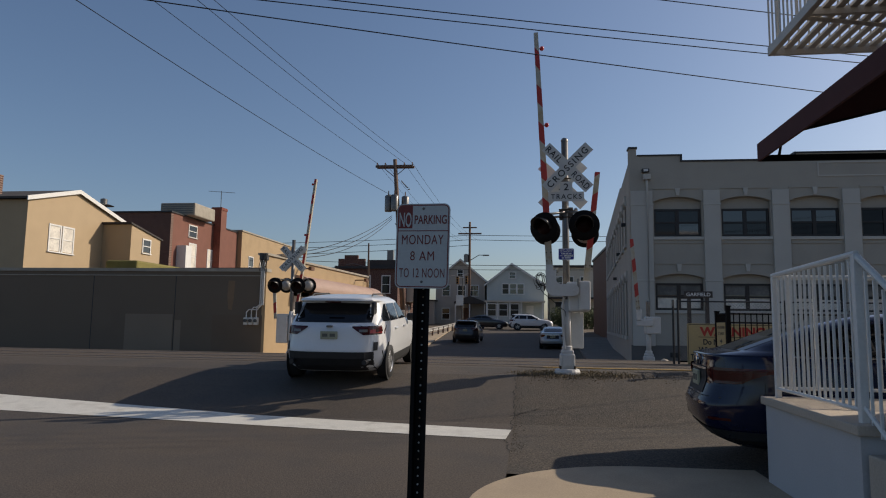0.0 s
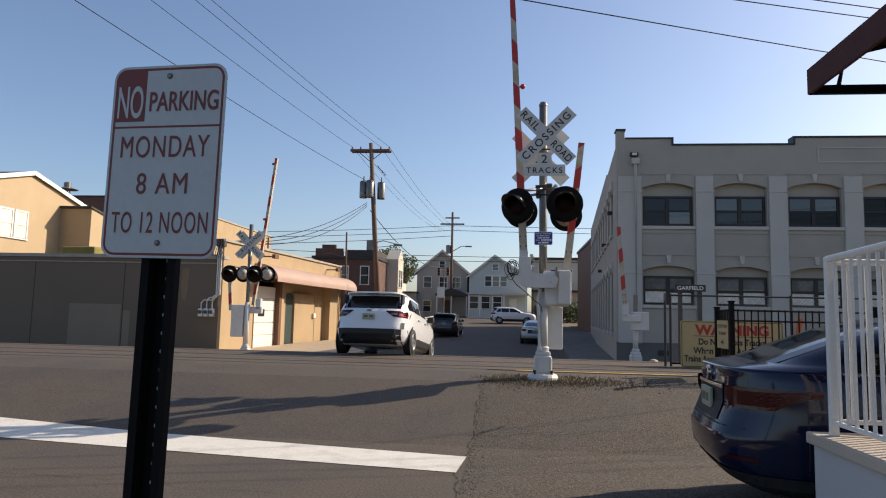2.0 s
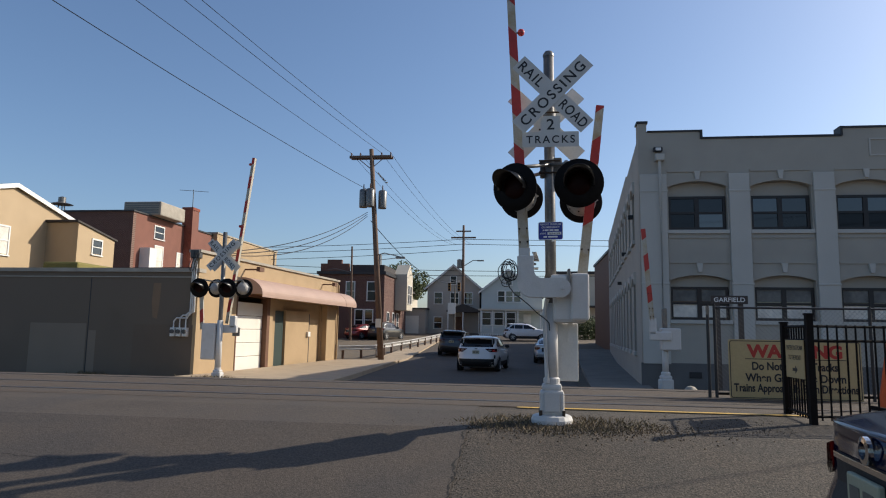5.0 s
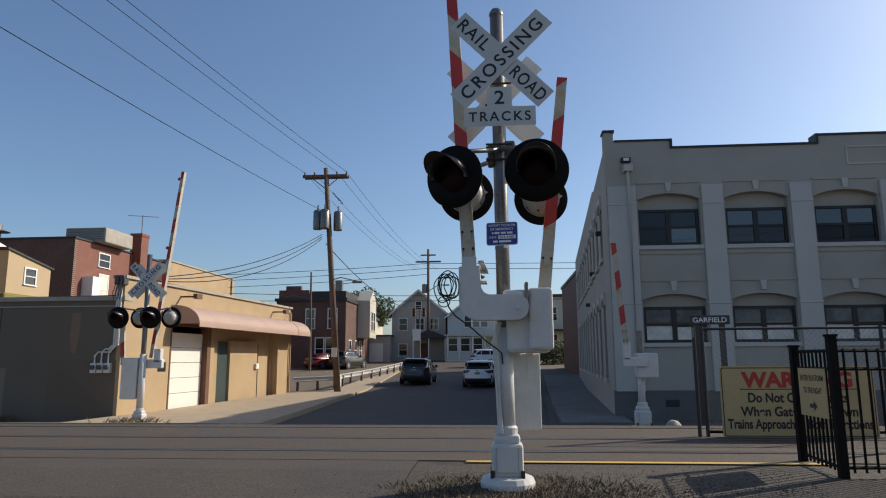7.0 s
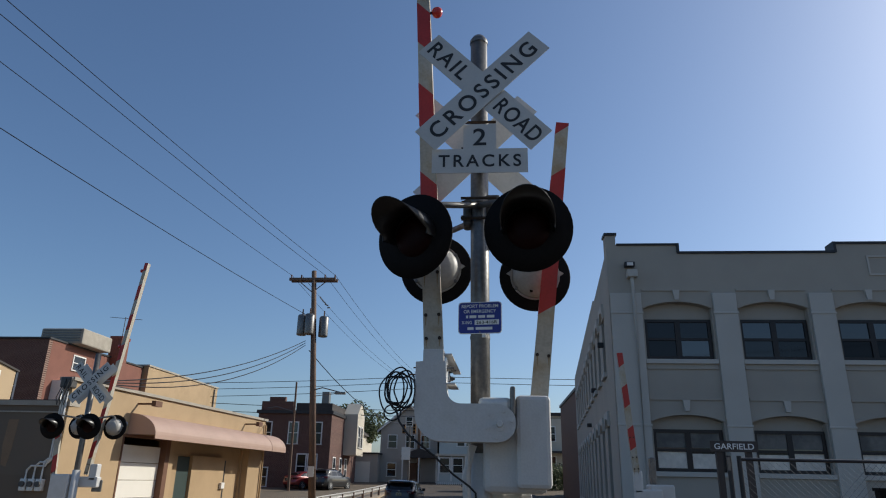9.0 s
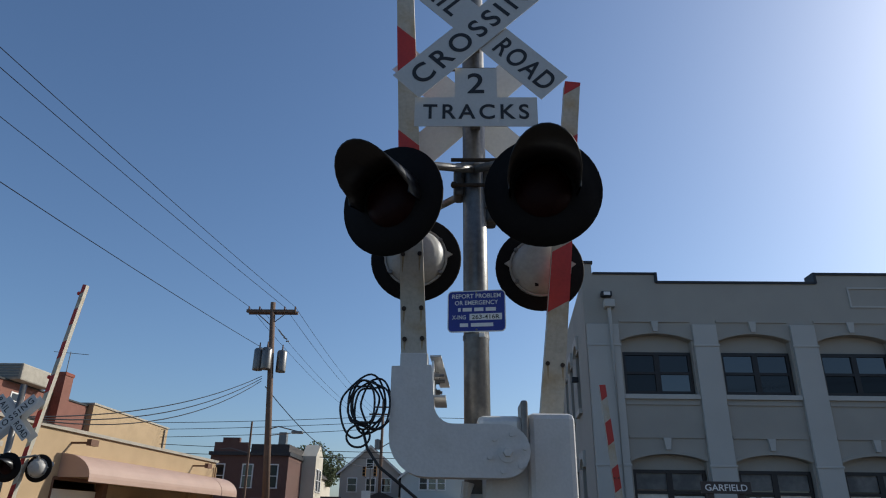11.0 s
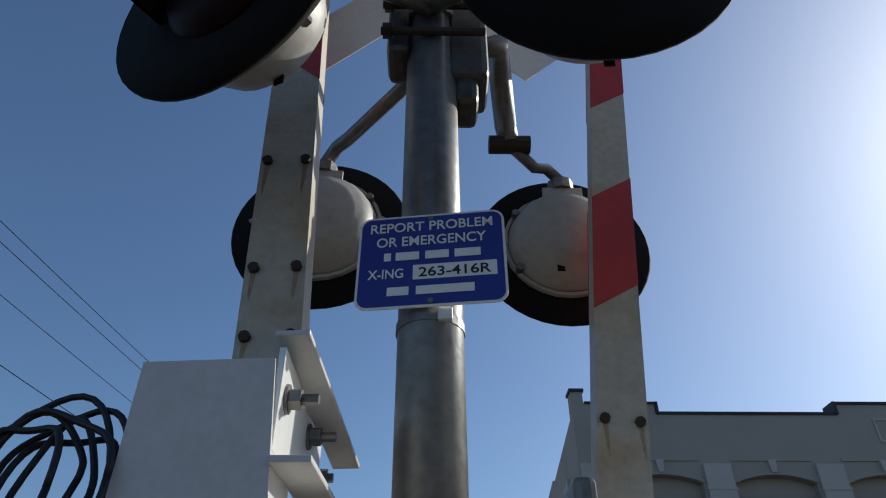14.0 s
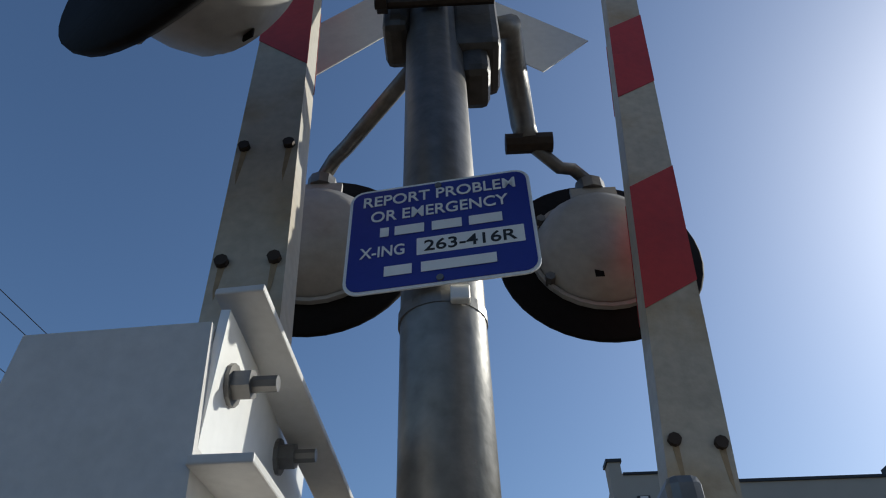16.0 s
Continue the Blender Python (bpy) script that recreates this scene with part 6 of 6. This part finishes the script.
shed = empty("lot_garage", pose(-17.5, 84, 1.5), "low grey garage beside the lot", "building")
part("wall", B((0, 0, -1, 4.4, 6, 2.9)), SIDING_GREY, shed)
part("roof", B((-0.2, -0.2, 2.9, 4.6, 6.2, 3.05)), ROOF, shed)
part("garage_door", B((0.8, -0.04, -1, 3.6, 0, 2.1)), WHITEDOOR, shed)
h4 = empty("far_white_house", pose(1.6, 92, 1.9), "white flat-roofed house at the far end of the street", "house")
part("wall", B((0, 0, -1, 8, 9, 7.5)), SIDING, h4)
part("roof", B((-0.3, -0.3, 7.5, 8.3, 9, 7.8)), ROOF, h4)
for x in (0.8, 2.3, 4.2):
    house_window(h4, x, 4.6, x + 0.9, 6.2)
    house_window(h4, x, 1.2, x + 0.9, 2.8)
part("porch_roof", B((-0.2, -1.8, 3.2, 8, 0, 3.4)), ROOF, h4)

brickb = empty("brick_building", pose(-22.2, 71, 0.9), "dark red brick two-storey building with a cornice", "building")
part("wall", B((0, 0, -1.2, 6.9, 12, 6.6)), BRICK_SHADED, brickb)
part("cornice", B((-0.15, -0.2, 6.5, 7.05, 12, 6.8)), COPING, brickb)
part("parapet", B((0.2, 0.0, 6.8, 3.2, 0.4, 7.6)), BRICK_SHADED, brickb)
part("parapet", B((0.9, -0.02, 7.6, 2.4, 0.4, 8.0)), BRICK_SHADED, brickb)
part("mansard", B((3.4, 0.3, 6.8, 6.8, 10, 7.5)), ROOF, brickb)
part("chimney", B((4.8, 4, 6.8, 5.5, 4.7, 9.0)), GALV, brickb)
for x in (0.5, 3.0, 5.2):
    house_window(brickb, x, 3.9, x + 0.8, 5.7)
for x in (4.0, 5.0):
    house_window(brickb, x, 0.9, x + 0.75, 2.9)
house_window(brickb, 0.6, 0.2, 1.3, 1.7)
bm_ = Matrix.Translation((6.9, 0, 0)) @ Matrix.Rotation(radians(90), 4, "Z")
for y in (1.5, 4.2, 6.5):
    house_window(brickb, y, 0.9, y + 0.9, 2.7, 0, bm_)
part("bay", B((6.9, 5.5, 3.1, 8.2, 9.0, 7.0)), SIDING, brickb, "cream projecting bay")
part("bay_gable", K([(0, 0), (3.5, 0), (1.75, 1.2)], Matrix.Translation((8.2, 5.5, 7.0)) @ Matrix.Rotation(radians(90), 4, "Z") @ UP, -1.4), SIDING, brickb)
bm2 = Matrix.Translation((8.2, 5.5, 0)) @ Matrix.Rotation(radians(90), 4, "Z")
for y in (0.6, 1.9):
    house_window(brickb, y, 3.9, y + 0.8, 5.8, 0, bm2)
spole = empty("thin_pole", pose(-17.3, 66, 0.8), "thin weathered pole in the lot", "utility pole", "utility poles")
part("pole", R((0, 0, 0), (-0.1, 0, 8.8), 0.13, 0.08, 8), POLE, spole)
part("lamp_arm", T([(0, 0, 6.3), (-1.6, 0, 6.7), (-2.4, 0, 6.6)], 0.035, 6), GALV, spole)

# buildings over the block wall
yh = empty("yellow_house", pose(-31.45, 36.5, 0.25), "tan-sided house with a shallow gable and white bargeboards", "house", "gabled houses")
ym = Matrix.Rotation(radians(90), 4, "Z")
yw = K([(0, 0), (9.9, 0), (9.9, 8.35), (4.4, 9.75), (0, 8.5)], ym @ UP @ Matrix.Translation((0, 0, -9.0)), 9.0)
part("wall", yw, SIDING_YELLOW, yh)
for x0, z0, x1, z1 in ((-0.3, 8.5, 4.4, 9.78), (4.4, 9.78, 10.2, 8.3)):
    part("roof", K([(x0, z0), (x1, z1), (x1, z1 + 0.14), (x0, z0 + 0.14)], ym @ UP @ Matrix.Translation((0, 0, -9.2)), 9.35), ROOF, yh)
    part("bargeboard", K([(x0, z0 - 0.1), (x1, z1 - 0.1), (x1, z1 + 0.17), (x0, z0 + 0.17)], ym @ UP @ Matrix.Translation((0, 0, 0.15)), 0.06), WHITE, yh)
for y in (2.0, 3.25):
    house_window(yh, y, 5.6, y + 0.95, 7.2, 0, ym, BLIND)
part("chimney", B((-4.0, 1.0, 8.5, -3.3, 1.7, 10.4)), BRICK_SHADED, yh)
part("flue", R((-3.65, 1.35, 10.4), (-3.65, 1.35, 10.9), 0.14, None, 10), GALV, yh)
part("flue", R((-3.0, 8.6, 8.6), (-3.0, 8.6, 9.9), 0.12, None, 10), GALV, yh)
part("flood_lamp", B((-2.6, -0.3, 6.3, -2.3, -0.05, 6.6), bevel=0.03), WHITE, yh)
ya = part("annex", K([(0, 0), (3.8, 0), (3.8, 7.35), (0, 8.05)], ym @ UP @ Matrix.Translation((7.3, 0, 0.0)), 2.2), SIDING_YELLOW, yh)
part("annex_roof", K([(-0.2, 8.05), (4.0, 7.3), (4.0, 7.42), (-0.2, 8.17)], ym @ UP @ Matrix.Translation((7.3, 0, -0.1)), 2.4), ROOF, yh)
house_window(yh, 8.8, 6.2, 9.7, 7.1, 0, Matrix.Translation((2.2, 0, 0)) @ ym)
tarp = empty("covered_crate", pose(-29.5, 40, 4.6), "olive tarpaulin over a stack on the flat roof", "crates")
part("tarpaulin", B((1.0, 0, -0.9, 3.2, 7.0, 0.75), (3.2, 5.0, -0.9, 3.9, 8.2, 0.35), bevel=0.12), OLIVE, tarp)
part("tarpaulin", B((3.4, 7.0, -0.9, 4.4, 9.5, 0.7), bevel=0.1), OLIVE, tarp)
flat = empty("flat_roof", pose(-42, 28.3, 0), "flat dark roof behind the block wall", "roof")
part("deck", B((0, 0, 3.45, 27.2, 16.4, 3.6)), ROOF, flat)

bb_ = empty("red_brick_block", pose(-32.5, 54.6, 0), "red brick block with a chimney and a flat roof", "building")
# Front wall in the brick darkened for shade, side wall in the sunlit tone.
part("front_wall", B((-14, 0, 0, 0, 0.4, 11.0)), BRICK_SHADED, bb_)
part("side_wall", B((-0.4, 0.4, 0, 0.003, 13.5, 11.0)), BRICK_SUNLIT, bb_)
part("roof", B((-14, 0.4, 10.6, -0.4, 13.5, 10.8)), ROOF, bb_)
part("coping", B((-14.1, -0.1, 11.0, 0.1, 0.5, 11.12), (-0.5, 0.5, 11.0, 0.1, 13.5, 11.12)), COPING, bb_)
part("chimney", B((-0.25, 8.0, 3, 0.75, 9.2, 12.8), (-0.3, 7.95, 12.6, 0.8, 9.25, 12.85)), BRICK_SUNLIT, bb_)
house_window(bb_, -1.9 - 0.9, 6.6, -1.9, 8.6)
sm3 = Matrix.Rotation(radians(90), 4, "Z")
for y, z0, z1 in ((3.4, 6.3, 8.6), (7.0, 6.5, 8.4)):
    house_window(bb_, y, z0, y + 1.2, z1, 0, sm3, BLIND)
house_window(bb_, 3.2, 9.3, 4.6, 10.3, 0, sm3)
part("stair_head", B((0, 1.2, 6.2, 0.9, 2.2, 8.2)), WHITE, bb_)
acu = empty("rooftop_unit", pose(-35.0, 57, 11.1), "pale louvred cooling unit on the brick roof", "air conditioner")
part("casing", B((0, 0, 0, 3.4, 4, 1.2), bevel=0.1), KERB, acu)
for k in range(5):
    part("louvre", B((0.2, -0.05, 0.2 + 0.2 * k, 3.2, 0, 0.3 + 0.2 * k)), GALV, acu)
vent = empty("roof_vent", pose(-40, 56, 10.8), "metal roof vent on thin legs", "vent")
part("cap", S(pose(0, 0, 1.1), [(0.9, 0), (0.3, 0.2), (0.3, 0.6), (0, 0.7)], 12), GALV, vent)
for a in (0, 120, 240):
    part("leg", R((0.5 * math.cos(radians(a)), 0.5 * math.sin(radians(a)), 0), (0.2 * math.cos(radians(a)), 0.2 * math.sin(radians(a)), 1.1), 0.05, None, 5), GALV, vent)
ant = empty("roof_aerial", pose(-32.3, 63.5, 11.1), "thin grey television aerial on the roof", "aerial")
part("mast", R((0, 0, 0), (0, 0, 3.6), 0.035, None, 6), GALV, ant)
part("boom", T([(-1.4, 0, 3.6), (1.2, 0.6, 3.5)], 0.025, 5), GALV, ant)
tanb = empty("tan_brick_block", pose(-32.5, 68.2, 0), "tan brick extension behind the red block", "building")
part("wall", B((-12, 0, 0, 0.5, 16, 11.2)), TAN, tanb)
part("coping", B((-12.1, -0.1, 11.2, 0.6, 16.1, 11.35)), KERB, tanb)
for y in (2.0, 5.2):
    house_window(tanb, y, 6.5, y + 1.1, 8.6, 0, Matrix.Translation((0.5, 0, 0)) @ sm3)
part("downpipe", R((0.6, 15, 4), (0.6, 15, 11), 0.08, None, 8), GALV, tanb)


# ---- guard rail along the lot ----
gr = empty("guard_rail", pose(0, 0, 0), "galvanised road guard rail on short posts", "guard rail")
pts = [(-12.6, 46.2), (-10.6, 47.6), (-10.2, 50), (-9.6, 54), (-9.2, 58.5), (-8.9, 63), (-8.6, 68)]
for (xa, ya_), (xb, yb) in zip(pts, pts[1:]):
    d = Vector((xb - xa, yb - ya_, 0))
    q = Matrix.Rotation(math.atan2(d.y, d.x), 4, "Z")
    L = d.length
    za, zb = ground_at(ya_), ground_at(yb)
    bm = bmesh.new()
    prof = [(0, 0.42), (0.04, 0.47), (0.0, 0.54), (0.0, 0.6), (0.04, 0.67), (0, 0.72)]
    va = [[bm.verts.new((xa + (xb - xa) * k - d.y / L * -py, ya_ + (yb - ya_) * k + d.x / L * -py, (za if k == 0 else zb) + pz + 0.05)) for py, pz in prof] for k in (0, 1)]
    for i in range(len(prof) - 1):
        bm.faces.new((va[0][i], va[0][i + 1], va[1][i + 1], va[1][i]))
    bmesh.ops.solidify(bm, geom=bm.faces[:], thickness=0.012)
    part("beam", bm, ALU, gr)
    for k in (0.1, 0.6):
        x, y = xa + (xb - xa) * k, ya_ + (yb - ya_) * k
        part("post", B((x - 0.07, y + 0.05, ground_at(y) - 0.2, x + 0.07, y + 0.17, ground_at(y) + 0.7)), POLE, gr)
hyd = empty("post_marker", pose(-11.8, 47.5, 0.1), "white wrapped marker at the rail end", "marker")
part("wrap", B((1.3, 0, 0, 1.7, 0.3, 0.75), bevel=0.06), WHITE, hyd)


# ---- trees, hedges, grass ----
def leaf_cloud(parent, name, centres, count, size, seed, material):
    rng = random.Random(seed)
    verts, faces = [], []
    for _ in range(count):
        c, r = rng.choice(centres)
        d = Vector((rng.gauss(0, 1), rng.gauss(0, 1), rng.gauss(0, 1))).normalized() * r * (0.55 + 0.5 * rng.random())
        p = Vector(c) + d
        u = Vector((rng.gauss(0, 1), rng.gauss(0, 1), rng.gauss(0, 1))).normalized()
        v = u.orthogonal().normalized()
        s = size * rng.uniform(0.5, 1.2)
        i = len(verts)
        verts += [p + u * s, p + v * s * 0.6, p - u * s, p - v * s * 0.6]
        faces.append((i, i + 1, i + 2, i + 3))
    me = bpy.data.meshes.new(name)
    me.from_pydata([tuple(v) for v in verts], [], faces)
    me.materials.append(material)
    ob = new(name, me)
    ob.parent = parent
    return ob


def tree(x, y, z, h, r, seed, label):
    rng = random.Random(seed)
    t = empty("tree", pose(x, y, z), label, "tree", "trees")
    part("trunk", R((0, 0, -0.3), (0.2, 0, h * 0.5), h * 0.03, h * 0.018, 9), POLE, t)
    cs = []
    for k in range(9):
        a = math.tau * k / 9 + rng.uniform(-0.3, 0.3)
        e = Vector((math.cos(a) * r * rng.uniform(0.3, 0.8), math.sin(a) * r * rng.uniform(0.3, 0.8), h * rng.uniform(0.5, 0.85)))
        part("limb", R((0.15, 0, h * 0.4), e, h * 0.012, h * 0.004, 6), POLE, t)
        cs.append((e, r * rng.uniform(0.28, 0.48)))
    cs.append((Vector((0, 0, h * 0.85)), r * 0.4))
    tagged(leaf_cloud(t, "crown", cs, 5200, 0.22, seed, LEAF), kind="stuff")
    return t


tree(-20.5, 108, 2.0, 10.5, 4.6, 3, "broad green tree behind the far houses")
tree(-25.0, 112, 2.0, 9.5, 4.2, 8, "green tree behind the far houses")
tree(10, 118, 2.4, 9.5, 4.5, 11, "green tree at the far end of the street")
for k, (x, y) in enumerate(((4.2, 76), (6.2, 77), (2.6, 78))):
    hd = empty("hedge", pose(x, y, ground_at(y)), "clipped dark green hedge", "hedge", "hedges")
    leaf_cloud(hd, "foliage", [(Vector((dx, 0, dz)), 0.8) for dx in (-0.6, 0.2, 0.9) for dz in (0.5, 1.1, 1.6)], 2600, 0.12, 20 + k, LEAF)
    part("stem", R((0, 0, -0.1), (0, 0, 1.2), 0.08, 0.04, 6), POLE, hd)


def tufts(name, count, place, hgt, seed, label):
    rng = random.Random(seed)
    verts, faces = [], []
    for _ in range(count):
        x, y = place(rng)
        z = ground_at(y) - 0.03
        h, a = hgt * rng.uniform(0.3, 1.1), rng.uniform(0, math.tau)
        lean = Vector((rng.gauss(0, 0.5), rng.gauss(0, 0.5), 0)) * h
        w = Vector((math.cos(a), math.sin(a), 0)) * rng.uniform(0.003, 0.008)
        p = Vector((x, y, z))
        i = len(verts)
        verts += [p - w, p + w, p + lean * 0.4 + Vector((0, 0, h * 0.6)) + w * 0.7, p + lean + Vector((0, 0, h))]
        faces += [(i, i + 1, i + 2), (i, i + 2, i + 3)]
    me = bpy.data.meshes.new(name)
    me.from_pydata([tuple(v) for v in verts], [], faces)
    me.materials.append(STRAW)
    return tagged(new(name, me), label, "grass", kind="stuff")


def at_mast(rng):
    a, d = rng.uniform(0, math.tau), rng.random() ** 0.6
    return -0.35 + 1.25 * d * math.cos(a), 13.72 + 0.55 * d * math.sin(a)


tufts("dry_grass", 2600, at_mast, 0.075, 5, "dry straw-coloured grass round the signal base")
tufts("dry_grass", 260, lambda g: (g.uniform(-0.6, 2.4), g.gauss(14.35, 0.18)), 0.045, 6, "sparse dry grass along the path edge")
tufts("dry_grass", 260, lambda g: (g.gauss(-16.3, 0.35), g.gauss(27.55, 0.12)), 0.22, 7, "dry grass tuft by the block wall")
tufts("dry_grass", 500, lambda g: (g.gauss(-10.6, 0.35), g.gauss(25.4, 0.3)), 0.3, 9, "weeds at the foot of the far signal")


def litter(name, count, place, size, material, label, seed):
    rng = random.Random(seed)
    verts, faces = [], []
    for _ in range(count):
        x, y = place(rng)
        z = ground_at(y)
        s = size * rng.uniform(0.3, 1.3)
        i = len(verts)
        ring = [(x + s * math.cos(a + rng.uniform(-0.4, 0.4)), y + s * math.sin(a + rng.uniform(-0.4, 0.4)), z - 0.012) for a in (0, 1.57, 3.14, 4.71)]
        verts += ring + [(x, y, z - 0.004 + s * 0.5)]
        faces += [(i, i + 1, i + 4), (i + 1, i + 2, i + 4), (i + 2, i + 3, i + 4), (i + 3, i, i + 4)]
    me = bpy.data.meshes.new(name)
    me.from_pydata(verts, [], faces)
    me.materials.append(material)
    return tagged(new(name, me), label, "gravel", kind="stuff")


litter("gravel", 1500, lambda g: (g.uniform(-1.3, 2.4), g.gauss(13.85, 0.3)), 0.011, APRON, "loose gravel and crumbled asphalt round the signal", 12)
litter("gravel", 2600, lambda g: (g.gauss(-0.3, 0.75), g.gauss(13.55, 0.2)), 0.02, CLODS, "dark crumbled earth and asphalt heaped round the signal", 14)
litter("gravel", 500, lambda g: (g.gauss(-1.45, 0.08), g.uniform(8.5, 13.6)), 0.011, APRON, "crumbled asphalt along the road edge", 13)


def crack(a, b, w, seed, jag=0.12):
    """A jagged tar-dark crack in the paving from a to b."""
    rng = random.Random(seed)
    a, b = Vector((*a, 0)), Vector((*b, 0))
    n = max(6, int((b - a).length / 0.05))
    side_ = Vector((-(b - a).y, (b - a).x, 0)).normalized()
    off, verts, faces = 0.0, [], []
    for k in range(n + 1):
        off = off * 0.93 + rng.gauss(0, jag * 0.16)
        p = a.lerp(b, k / n) + side_ * off
        ww = w * 0.5 * rng.uniform(0.05, 1.3)
        for q in (p - side_ * ww, p + side_ * ww):
            verts.append((q.x, q.y, ground_at(q.y) + 0.003))
        if k:
            faces.append((2 * k - 2, 2 * k - 1, 2 * k + 1, 2 * k))
    me = bpy.data.meshes.new("crack")
    me.from_pydata(verts, [], faces)
    me.materials.append(CRACK)
    return tagged(new("crack", me), "jagged dark crack in the old asphalt", "crack", kind="structure")


for k, (a, b, w) in enumerate((((-1.45, 8.3), (-1.42, 13.4), 0.022), ((-1.4, 11.0), (1.2, 11.5), 0.012), ((-0.9, 12.9), (0.5, 12.6), 0.012), ((-1.5, 10.9), (-1.1, 11.4), 0.03), ((1.2, 11.5), (3.2, 11.9), 0.01), ((-9, 12.2), (-5.5, 12.0), 0.008), ((-8, 8.6), (-3, 8.2), 0.006), ((-14, 13.4), (-6, 13.6), 0.01))):
    crack(a, b, w, 40 + k)


# ---- motion of the cars ----
def motions():
    """The white SUV drives over the crossing and brakes far down the street; a black sedan passes on the cross street."""
    track = ((0, -4.85, 12.0), (0.5, -4.86, 13.35), (1, -4.8, 14.85), (1.5, -4.68, 16.55), (2, -4.53, 18.4), (2.5, -4.44, 20.55), (3, -4.35, 22.95), (4, -3.75, 29.8), (5.5, -2.85, 38.5), (6, -2.5, 41.8), (7, -1.85, 47.5), (8, -1.55, 50.2), (9, -1.45, 51.4), (10, -1.43, 51.6), (16, -1.43, 51.6))
    rows = []
    for i, (t, x, y) in enumerate(track):
        a, b = track[max(i - 1, 0)], track[min(i + 1, len(track) - 1)]
        yaw = math.degrees(math.atan2(b[2] - a[2], b[1] - a[1])) if b[2] - a[2] > 0.6 else 86
        slope = math.degrees(math.atan2(ground_at(y + 3.8) - ground_at(y + 0.7), 3.1))
        rows.append((t, pose(x, y, ground_at(y + 0.9) - math.sin(radians(slope)) * 0.9 + 0.005, 0, -slope, yaw)))
    walk(driving, rows)
    walk(crossing_car, [(t, pose(-8.0 + 8.4 * t, 72, ground_at(72), 0, 0, 0)) for t in (0, 2, 4, 8, 12, 16)])


motions()
